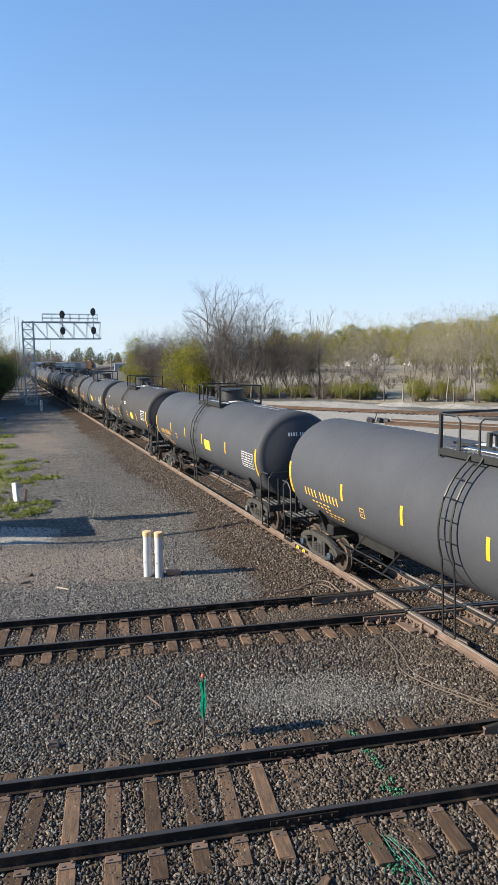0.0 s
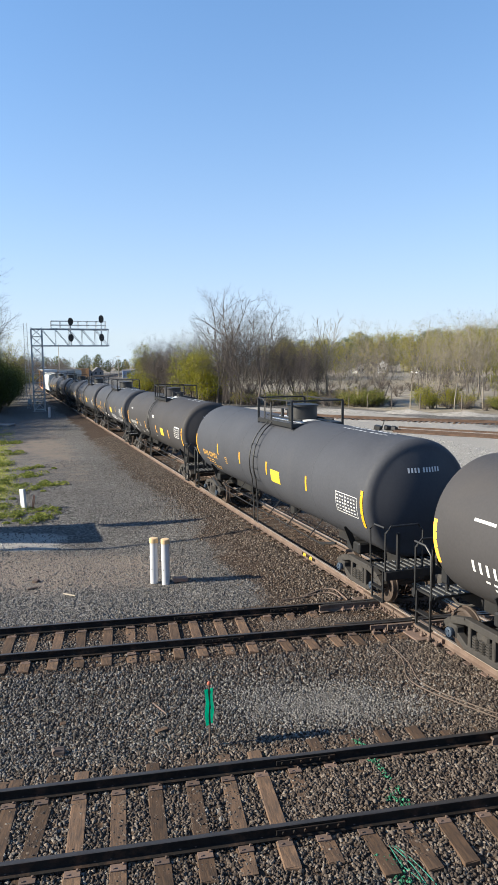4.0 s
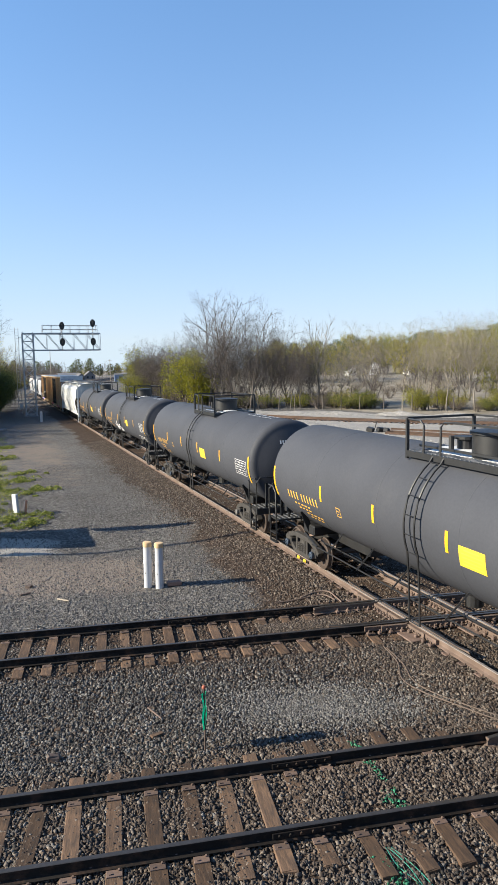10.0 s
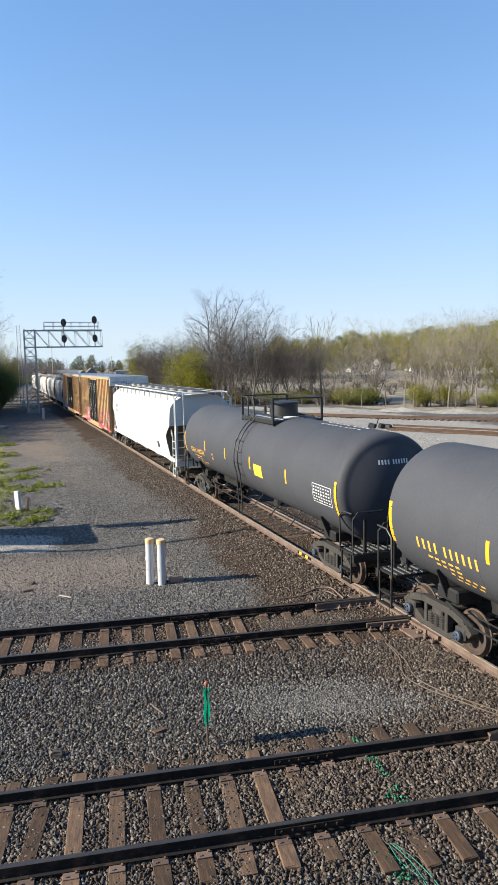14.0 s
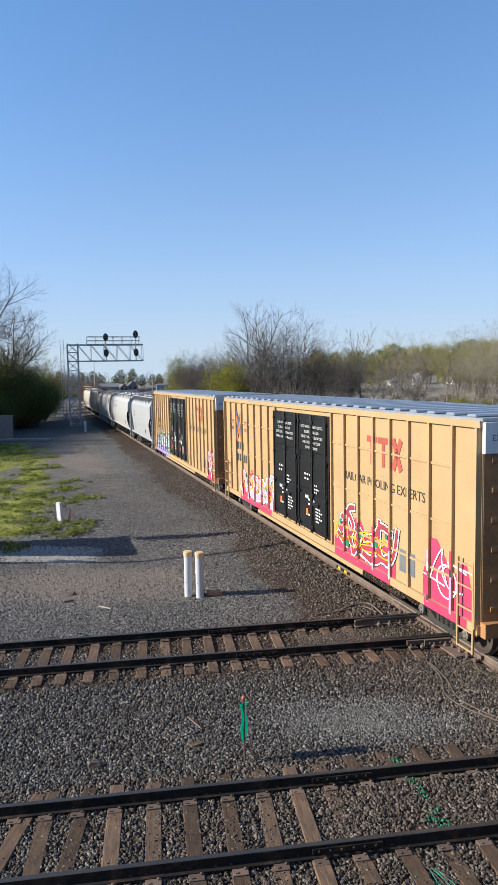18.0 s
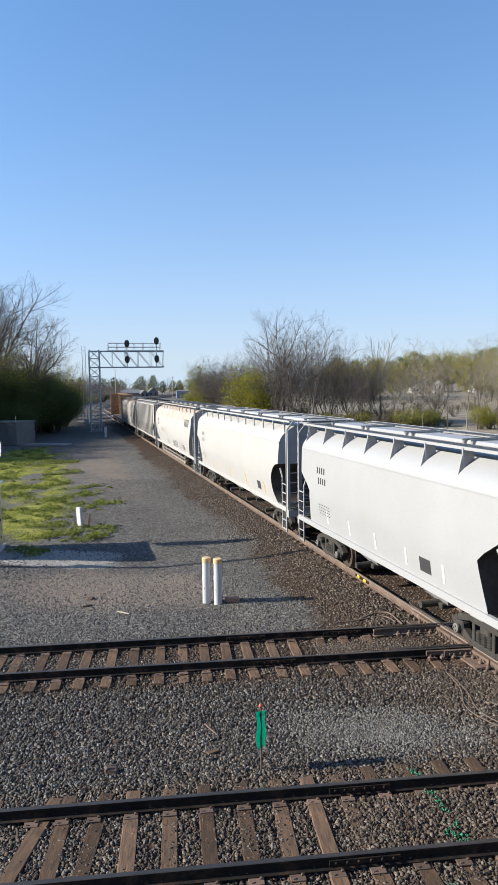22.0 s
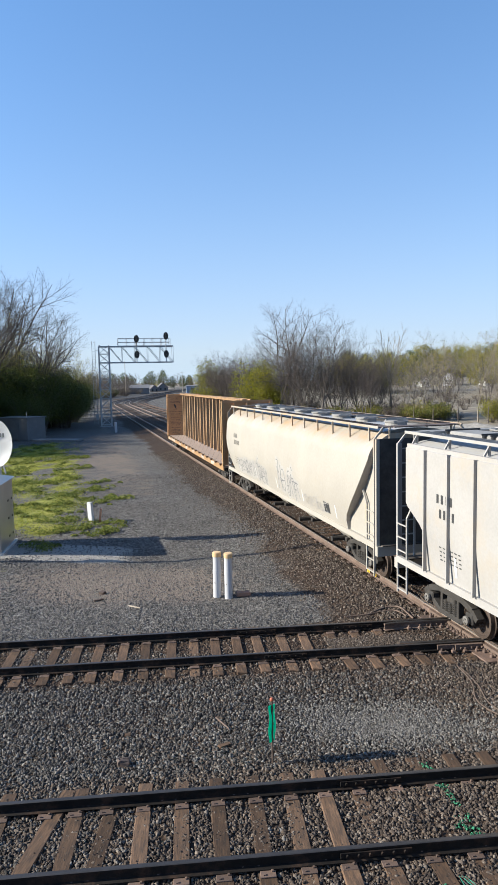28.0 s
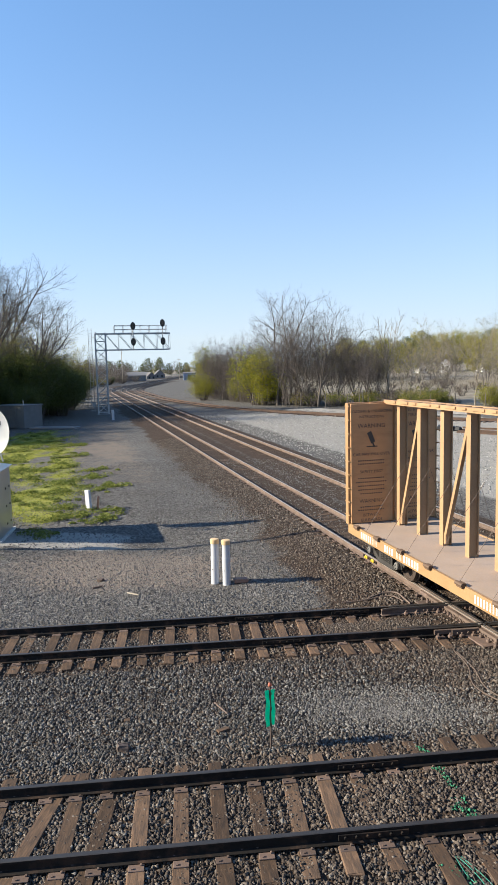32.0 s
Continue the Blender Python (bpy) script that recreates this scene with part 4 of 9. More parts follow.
BOLSTER = bolster_mesh()


def truck(car, x, cap):
    t = new("truck")
    t.empty_display_size = 0.2
    t.parent = car
    t.matrix_basis = Matrix.Translation((x, 0, 0))
    share("bolster", BOLSTER, t, Matrix())
    for k in (-1, 1):
        share("side_frame", FRAME_ME, t, Matrix.Translation((0, k * 1.0, 0)))
        share("spring_nest", SPRINGS, t, Matrix.Translation((0, k * 1.02, 0)))
        for a_ in (-0.87, 0.87):
            share("bearing_cap", CAPS[cap], t, Matrix.Translation((a_, k * 1.1, RW)) @ (Matrix() if k > 0 else Matrix.Rotation(math.pi, 4, "Z")))
    for a_ in (-0.87, 0.87):
        w = share("wheelset", WHEELSET, t, Matrix.Translation((a_, 0, RW)))
        WHEELS.setdefault(car, []).append((w, a_))


def coupler(car, x, k):
    bm = bmesh.new()
    bar(bm, (x - k * 1.2, 0, 0.86), (x - k * 0.3, 0, 0.86), 0.14, 0.16)
    box(bm, (x - k * 0.17, -0.04, 0.86), (0.34, 0.2, 0.3), bevel=0.04)
    box(bm, (x - k * 0.06, 0.12, 0.86), (0.2, 0.1, 0.26), bevel=0.03)
    pipe(bm, [(x - k * 0.9, 0.4, 0.75), (x - k * 0.6, 0.38, 0.5), (x - k * 0.25, 0.3, 0.36), (x, 0.25, 0.33)], 0.03)
    part("coupler", bm, TRUCK, car)


def on_shell(bm, r, zc, x0=0.0, z0=0.0, lift=0.004, side=1, slices=0):
    """Lay a flat outline (x along, y up from z0) on a round shell of radius r, on its left side."""
    if slices:
        for i in range(1, slices):
            lo, hi = min(v.co.y for v in bm.verts), max(v.co.y for v in bm.verts)
            bmesh.ops.bisect_plane(bm, geom=bm.verts[:] + bm.edges[:] + bm.faces[:], plane_co=(0, lo + (hi - lo) * i / slices, 0), plane_no=(0, 1, 0))
    t0 = math.asin(max(-1, min(1, (z0 - zc) / r)))
    for v in bm.verts:
        t = t0 + v.co.y / r
        v.co = Vector((x0 - v.co.x if side > 0 else x0 + v.co.x, side * math.cos(t) * (r + lift), zc + math.sin(t) * (r + lift)))
    return bm


STROKES = (((0.1, 0.0), (0.15, 0.6), (0.3, 1.0), (0.55, 0.9), (0.6, 0.6), (0.25, 0.45)), ((0.7, 0.85), (0.4, 1.0), (0.1, 0.7), (0.1, 0.3), (0.35, 0.0), (0.75, 0.15)),
           ((0.75, 0.9), (0.35, 1.0), (0.2, 0.75), (0.6, 0.45), (0.65, 0.15), (0.3, 0.0), (0.05, 0.15)), ((0.05, 0.0), (0.3, 0.75), (0.42, 1.05), (0.55, 0.6), (0.75, -0.05)),
           ((0.05, 1.0), (0.15, 0.3), (0.35, 0.0), (0.6, 0.25), (0.7, 1.0)), ((0.4, 1.0), (0.08, 0.7), (0.15, 0.15), (0.5, 0.0), (0.75, 0.4), (0.6, 0.9), (0.35, 1.0)),
           ((0.1, 1.05), (0.2, 0.0), (0.45, 0.35), (0.75, 0.05)), ((0.0, 0.95), (0.4, 1.0), (0.85, 1.05)), ((0.4, 1.0), (0.42, 0.5), (0.35, -0.15), (0.1, -0.2)), ((0.2, 0.45), (0.45, 0.5), (0.7, 0.42)))


def scrawl(r, x0, z0, w, h, thick, n, seed):
    """Spray-can handwriting that nobody can read: bent strokes as flat ribbons, uneven in height and slant."""
    rr = random.Random(seed)
    bm = bmesh.new()
    cell = w / n
    for i in range(n):
        cx, tall, lean, dip = x0 + cell * i, h * rr.uniform(0.65, 1.15), rr.uniform(-0.1, 0.35), h * rr.uniform(-0.08, 0.12)
        for stroke in range(rr.choice((2, 2, 3))):
            knots, flip, turn_ = [], rr.random() < 0.5, rr.random() < 0.5
            for u, v in rr.choice(STROKES):
                u, v = 1 - u if flip else u, 1 - v if turn_ else v
                u, v = u + rr.gauss(0, 0.05), v + rr.gauss(0, 0.05)
                knots.append((cx + cell * 1.7 * (u - 0.2) + lean * v * tall * 0.5, z0 + dip + v * tall))
            pts = smooth_line(knots, 5)
            for p, q in zip(pts, pts[1:]):
                d = q - p
                if d.length < 1e-3:
                    continue
                s = Vector((-d.y, d.x, 0)).normalized() * thick / 2
                e = d.normalized() * thick * 0.3
                bm.faces.new([bm.verts.new(v) for v in (p - s - e, q - s + e, q + s + e, p + s - e)])
    return bm


TANK_R, TANK_Z = 1.53, 2.62


def hoop(x, y0, y1, z0, z1):
    """A rounded handrail hoop across y."""
    return [(x, y0, z0), (x, y0, z1 - 0.15), (x, y0 + 0.15 * (1 if y1 > y0 else -1), z1), (x, y1 - 0.15 * (1 if y1 > y0 else -1), z1), (x, y1, z1 - 0.15), (x, y1, z0)]


def tank_car(style, half, seed, tag_n=0):
    """A black pressure-less tank car: shell, top platform, ladders, end platforms, marks and trucks. half: half its length over couplers."""
    rr = random.Random(seed)
    u = style == "gold"
    paint_m = TANK if u else TANK_B
    car = thing("tank_car", "matte black rail tank car with %s lettering on its round shell" % ("gold" if u else "white"), "tank car", "tank cars of the train")
    R, ZC, hs = TANK_R, TANK_Z, 7.55 if u else 7.7
    bm = bmesh.new()
    prof = []
    for r in (0.03, 0.35, 0.7, 1.0, 1.2):
        prof.append((-hs - 0.52 + r * r / 6.0, r))
    for k in range(7):
        t = k / 6 * math.pi / 2
        prof.append((-hs - 0.25 * math.cos(t), 1.3 + (R - 1.3) * math.sin(t)))
    mid = [(-hs * 0.4, R), (-0.9, R), (0.9, R), (hs * 0.4, R)]
    lathe(bm, prof + mid + [(-a_, r) for a_, r in prof[::-1]], "x", 56, (0, 0, ZC))
    shell = part("tank_shell", bm, paint_m, car, smooth=True)
    # weld bands
    for x in (-hs * 0.62, -hs * 0.2, hs * 0.2, hs * 0.62):
        bm = bmesh.new()
        lathe(bm, [(x - 0.02, R + 0.001), (x - 0.012, R + 0.004), (x + 0.012, R + 0.004), (x + 0.02, R + 0.001)], "x", 56, (0, 0, ZC))
        part("weld_seam", bm, paint_m, shell, smooth=True)
    for k in (-1, 1):
        bm = bmesh.new()
        bars(bm, 0, 0, 4, 0.05, 0.12, 0.04)
        bars(bm, 0.42, 0, 6, 0.045, 0.12, 0.04)
        for v in bm.verts:
            y, z = v.co.x - 0.45, 0.72 + v.co.y
            v.co = Vector((k * (hs + 0.526 - (y * y + z * z) / 6.0), k * y, ZC + z))
        part("end_mark", bm, WHITE_L, shell)
    # top platform, handrail, protective housing and fittings
    px0, px1, pw, pz = -1.12, 1.93, 0.92, ZC + R + 0.03
    for y in (-pw, pw):
        for p_, q_, w_, h_ in (((px0, y, pz - 0.16), (px1, y, pz - 0.16), 0.07, 0.14), ((px0, y * 0.62, pz), (px1, y * 0.62, pz), 0.06, 0.05)):
            bm = bmesh.new()
            bar(bm, p_, q_, w_, h_)
            part("platform_beam", bm, BLACK, car)
    for x in (px0, px1):
        bm = bmesh.new()
        bar(bm, (x, -pw, pz - 0.16), (x, pw, pz - 0.16), 0.06, 0.12)
        part("platform_beam", bm, BLACK, car)
    bm = bmesh.new()
    for y in (-pw + 0.17, pw - 0.17):
        box(bm, ((px0 + px1) / 2, y, pz - 0.1), (px1 - px0 - 0.06, 0.3, 0.02))
        for k in range(22):
            box(bm, (px0 + 0.06 + k * 0.138, y, pz - 0.085), (0.02, 0.3, 0.02))
    part("grating", bm, BLACK if not u else GRATE, car, "steel walkway grating")
    rz = pz + 0.64
    for p_, q_, w_ in (((px0, pw, rz), (px1, pw, rz), 0.042), ((0.5, -pw, rz), (px1, -pw, rz), 0.042), ((px0, -pw, rz), (px0, pw, rz), 0.05), ((px1, -pw, rz), (px1, pw, rz), 0.05)):
        bm = bmesh.new()
        bar(bm, p_, q_, w_)
        part("platform_handrail", bm, BLACK, car)
    for pts in ([(px0, -pw, rz - 0.02), (-0.62, -pw, rz - 0.03), (-0.5, -pw, rz - 0.12), (-0.5, -pw, pz - 0.2)], [(0.55, -pw, rz), (0.22, -pw, rz - 0.02), (0.1, -pw, rz - 0.12), (0.1, -pw, pz - 0.2)]):
        bm = bmesh.new()
        pipe(bm, pts, 0.026)
        part("grab_rail", bm, BLACK, car)
    for y in (-pw, pw):
        for x in (px0, px1):
            bm = bmesh.new()
            bar(bm, (x, y, pz - 0.28), (x, y, rz), 0.065, up=(1, 0, 0))
            part("handrail_post", bm, BLACK, car)
    bm = bmesh.new()
    lathe(bm, [(ZC + R - 0.12, 0.5), (ZC + R + 0.42, 0.5), (ZC + R + 0.43, 0.55), (ZC + R + 0.49, 0.55), (ZC + R + 0.53, 0.2)], "z", 24, (0.75 if u else -0.4, 0, 0))
    part("manway_housing", bm, BLACK if u else paint_m, car, smooth=True)
    vx = -0.35 if u else 1.1
    bm = bmesh.new()
    lathe(bm, [(ZC + R - 0.1, 0.2), (ZC + R + 0.2, 0.2), (ZC + R + 0.22, 0.27), (ZC + R + 0.28, 0.27)], "z", 16, (vx, 0.1, 0))
    rod(bm, (vx, -0.3, ZC + R), (vx, -0.3, ZC + R + 0.3), 0.06)
    bar(bm, (vx - 0.3, 0.1, ZC + R + 0.22), (vx + 0.3, 0.1, ZC + R + 0.22), 0.05)
    part("valve", bm, BLACK, car)
    bm = bmesh.new()
    grid = [[(x, y) for x in np.linspace(-0.9, 1.7, 7)] for y in np.linspace(-0.62, 0.62, 13)]
    vs = [[bm.verts.new((x, y, ZC + math.sqrt((R + 0.004) ** 2 - y * y))) for x, y in row] for row in grid]
    for a_, b_ in zip(vs, vs[1:]):
        for k in range(6):
            bm.faces.new((a_[k], a_[k + 1], b_[k + 1], b_[k]))
    part("roof_coating", bm, WHITE_ROOF, car, "worn white patch round the fittings", smooth=True)
    # ladders over both flanks, bowed out from the shell
    for side in (1, -1):
        bm = bmesh.new()
        rails_ = []
        for x in (-0.12, 0.26):
            pts = [(x, side * 0.95, ZC + R - 0.1)]
            for k in range(11):
                t = radians(52) - radians(72) * k / 10
                pts.append((x, side * math.cos(t) * (R + 0.14), ZC + math.sin(t) * (R + 0.14)))
            pts += [(x, side * 1.52, 1.3), (x, side * 1.5, 0.5)]
            pipe(bm, pts, 0.024, 5)
            rails_.append(pts)
        for k in range(1, len(rails_[0]), 2):
            rod(bm, rails_[0][k], rails_[1][k], 0.013, seg=5)
        part("ladder", bm, BLACK, car, smooth=True)
    # underframe: stub sills, side rods, struts and drains
    for k in (-1, 1):
        bm = bmesh.new()
        bar(bm, (k * 3.9, 0, 0.92), (k * (half - 0.7), 0, 0.92), 0.42, 0.34)
        box(bm, (k * 6.2, 0, 1.12), (0.7, 2.0, 0.3), bevel=0.04)
        for s in (-1, 1):
            bar(bm, (k * 6.2, s * 0.9, 1.0), (k * 6.2, s * 1.2, 1.7), 0.16, 0.04, up=(1, 0, 0))
        part("stub_sill", bm, BLACK, car)
    for s in (-1, 1):
        bm = bmesh.new()
        rod(bm, (-5.2, s * 1.36, 0.92), (5.2, s * 1.36, 0.92), 0.02, seg=6)
        rod(bm, (-5.2, s * 1.0, 0.95), (5.2, s * 1.0, 0.95), 0.02, seg=6)
        for x in (-4.2, -2.6, -1.0, 1.0, 2.6, 4.2):
            bar(bm, (x, s * 1.4, 0.9), (x + 0.25, s * 1.02, 1.5), 0.035, 0.035)
        for x in (-4.9, 4.9):
            rod(bm, (x, s * 1.36, 0.92), (x + (0.9 if x > 0 else -0.9), s * 1.3, 1.12), 0.035, seg=6)
        part("side_rod", bm, BLACK, car)
    bm = bmesh.new()
    rod(bm, (-2.4, 0.5, 0.85), (-1.4, 0.5, 0.85), 0.22, seg=14)
    rod(bm, (-1.4, 0.5, 0.85), (1.6, 0.3, 0.9), 0.03)
    rod(bm, (0.15, 0, 0.72), (0.15, 0, 1.15), 0.2, seg=14)
    part("brake_cylinder", bm, BLACK, car)
    # end platforms with hoops and steps
    for k in (-1, 1):
        bm = bmesh.new()
        x0 = k * (half - 0.95)
        box(bm, (x0, 0, 1.1), (0.72, 2.7, 0.05))
        bar(bm, (k * (half - 0.58), -1.4, 1.02), (k * (half - 0.58), 1.4, 1.02), 0.1, 0.2)
        for s in (-1, 1):
            for z in (0.35, 0.65):
                bar(bm, (x0 - 0.25, s * 1.36, z), (x0 + 0.25, s * 1.36, z), 0.12, 0.03)
            for dx in (-0.25, 0.25):
                bar(bm, (x0 + dx, s * 1.38, 0.33), (x0 + dx, s * 1.38, 1.1), 0.04, up=(1, 0, 0))
        ep = part("end_platform", bm, BLACK, car)
        bm = bmesh.new()
        for j in range(16):
            box(bm, (x0, -1.25 + j * 0.167, 1.135), (0.7, 0.04, 0.02))
        part("grating", bm, TREAD, ep, "galvanised tread grating")
        for s in (-1, 1):
            bm = bmesh.new()
            pipe(bm, hoop(k * (half - 0.62), s * 1.38, s * 0.35, 1.0, 2.2), 0.026)
            pipe(bm, [(x0 - k * 0.3, s * 1.4, 1.05), (x0 - k * 0.3, s * 1.42, 2.02), (x0 - k * 0.1, s * 1.42, 2.18), (k * (half - 0.62), s * 1.4, 2.18)], 0.026)
            bar(bm, (k * (half - 0.7), s * 0.98, 1.05), (k * (half - 0.7), s * 0.98, 2.0), 0.07, up=(1, 0, 0))
            part("end_handrail", bm, BLACK, car, smooth=True)
        coupler(car, k * half, k)
    bm = bmesh.new()
    rod(bm, (-half + 1.1, -0.9, 1.9), (-half + 1.03, -0.9, 1.9), 0.28, seg=16)
    rod(bm, (-half + 1.1, -0.9, 1.1), (-half + 1.1, -0.9, 1.9), 0.04)
    box(bm, (-half + 1.2, -0.9, 1.55), (0.25, 0.3, 0.4), bevel=0.03)
    part("brake_wheel", bm, BLACK, car)
    for x in (-half + 2.45, half - 2.45):
        truck(car, x, "blue" if rr.random() < (0.75 if u else 0.4) else "grey")
    # marks on the flanks
    tape = YELLOW if u else ORANGE_T
    for side in (1, -1):
        for x in (-4.35, -1.62, 1.15 if u else 1.6, 4.32 if u else 4.75):
            bm = bmesh.new()
            plate(bm, -0.05, 0, 0.1, 0.44)
            part("reflective_strip", on_shell(bm, R, ZC, x, 2.34 if u else 2.1, side=side, slices=5), tape, car)
        for x in (-hs - 0.02, hs + 0.02):
            bm = bmesh.new()
            plate(bm, -0.06, 0, 0.12, 0.95)
            part("reflective_strip", on_shell(bm, R - 0.012, ZC, x, 1.98 if u else 1.95, 0.012, side, 10), tape, car)
        bm = bmesh.new()
        plate(bm, -0.38, 0, 0.76, 0.42)
        sg = part("warning_decal", on_shell(bm, R, ZC, 1.9 if u else 3.15, 2.18 if u else 2.1, side=side, slices=6), SIGN_Y, car, "yellow rectangular decal")
        bm = bmesh.new()
        for i, (w, n) in enumerate(((0.6, 1), (0.5, 1), (0.55, 1), (0.62, 1), (0.45, 1))):
            plate(bm, -w / 2, 0.05 + i * 0.072, w, 0.025)
        part("fine_print", on_shell(bm, R, ZC, 1.9 if u else 3.15, 2.18 if u else 2.1, 0.007, side), GOLD, sg)
        bm = bmesh.new()
        x = 0.0
        for i in range(4):
            plate(bm, x, 0, 0.07, 0.24)
            x += 0.2
        x += 0.12
        for i in range(6):
            plate(bm, x, 0, 0.065, 0.24)
            x += 0.19
        part("reporting_mark", on_shell(bm, R, ZC, (-4.45 if side > 0 else -6.6), 2.1, side=side, slices=3), GOLD if u else WHITE_L, car, "row of block lettering")
        bm = bmesh.new()
        for i, (xx, n) in enumerate(((0.3, 5), (0.5, 4), (0.9, 5), (1.0, 4))):
            bars(bm, xx, -0.13 * i, n, 0.16, 0.055, 0.06, rr)
        part("fine_print", on_shell(bm, R, ZC, (-4.45 if side > 0 else -6.6), 1.95, side=side), GOLD if u else WHITE_L, car)
        bm = bmesh.new()
        if u:
            plate(bm, 0, 0, 1.15, 0.018), plate(bm, 0, 0.52, 1.15, 0.018), plate(bm, 0, 0.018, 0.018, 0.502), plate(bm, 1.132, 0.018, 0.018, 0.502), plate(bm, 0.5, 0.018, 0.015, 0.502)
            for i in range(5):
                bars(bm, 0.06, 0.07 + i * 0.09, 7, 0.1, 0.035, 0.05, rr)
        else:
            plate(bm, 0, 0, 1.0, 0.03), plate(bm, 0, 0.5, 1.0, 0.06), plate(bm, 0, 0.03, 0.03, 0.47), plate(bm, 0.97, 0.03, 0.03, 0.47)
            for i in range(4):
                bars(bm, 0.06, 0.07 + i * 0.105, 6, 0.09, 0.045, 0.055, rr)
        part("data_panel", on_shell(bm, R, ZC, 7.35 if side > 0 else 6.2, 2.16 if u else 2.3, side=side, slices=4), WHITE_L, car, "white stencilled data panel")
        bm = bmesh.new()
        plate(bm, 0, 0, 0.22, 0.02), plate(bm, 0, 0.24, 0.22, 0.02), plate(bm, 0, 0.02, 0.02, 0.22), plate(bm, 0.2, 0.02, 0.02, 0.22), plate(bm, 0.08, 0.08, 0.06, 0.02), plate(bm, 0.06, 0.15, 0.1, 0.02)
        part("stencil", on_shell(bm, R, ZC, -3.5, 2.1, side=side), GOLD if u else WHITE_L, car)
        if not u:
            bm = bmesh.new()
            for xx, zz, w in ((-0.9, 3.05, 0.5), (-1.0, 2.96, 0.5), (6.0, 3.1, 0.6)):
                plate(bm, -xx - w, zz - 2.0, w, 0.06)
            for xx, zz, n in ((0.9, 2.0, 6), (0.9, 1.92, 7), (1.2, 1.72, 6), (2.6, 1.8, 6), (2.7, 1.7, 5), (-1.6, 1.9, 3)):
                bars(bm, -xx - n * 0.13, zz - 2.0, n, 0.1, 0.04, 0.03, rr)
            part("stencil", on_shell(bm, R, ZC, 0, 2.0, side=side), WHITE_L, car)
            bm = bmesh.new()
            plate(bm, 0, 0, 0.3, 0.36)
            part("patch", on_shell(bm, R, ZC, -0.5, 2.2, side=side, slices=3), BLACK, car, "black paint patch")
    bm = bmesh.new()
    bars(bm, 0, 0, 4, 0.16, 0.34, 0.08)
    bars(bm, 1.1, 0, 6, 0.15, 0.34, 0.08)
    for v in bm.verts:
        y = -0.25 + v.co.y
        v.co = Vector((6.6 - v.co.x, y, ZC + math.sqrt((R + 0.005) ** 2 - y * y)))
    part("roof_lettering", bm, WHITE_L, car)
    bm = bmesh.new()
    box(bm, (half - 1.0, 1.42, 1.55), (0.03, 0.26, 0.26), Euler((radians(45), 0, 0)))
    part("placard", bm, WHITE_L, car, "white and red diamond hazard placard")
    bm = bmesh.new()
    box(bm, (half - 0.98, 1.42, 1.5), (0.012, 0.12, 0.1), Euler((radians(45), 0, 0)))
    part("placard_mark", bm, RED_L, car)
    if tag_n == 1:
        for x0, w, h, n, sd in ((-3.0, 2.3, 0.22, 10, 1), (1.6, 2.4, 0.34, 10, 2), (4.9, 1.9, 0.3, 8, 3)):
            part("graffiti", on_shell(scrawl(R, 0, 0, w, h, 0.024, n, sd), R, ZC, x0, 1.72, 0.005, -1), SPRAY_W, car, "white spray-paint scrawl")
    if tag_n == 2:
        part("graffiti", on_shell(scrawl(R, 0, 0, 2.2, 0.5, 0.07, 9, 9), R, ZC, -3.2, 1.6, 0.005, -1), SPRAY_W, car, "white spray-paint block")
        part("graffiti", on_shell(scrawl(R, 0, 0, 1.9, 0.3, 0.022, 7, 12), R, ZC, 5.2, 1.6, 0.006, -1), SPRAY_W, car, "white spray-paint scrawl")
    return car


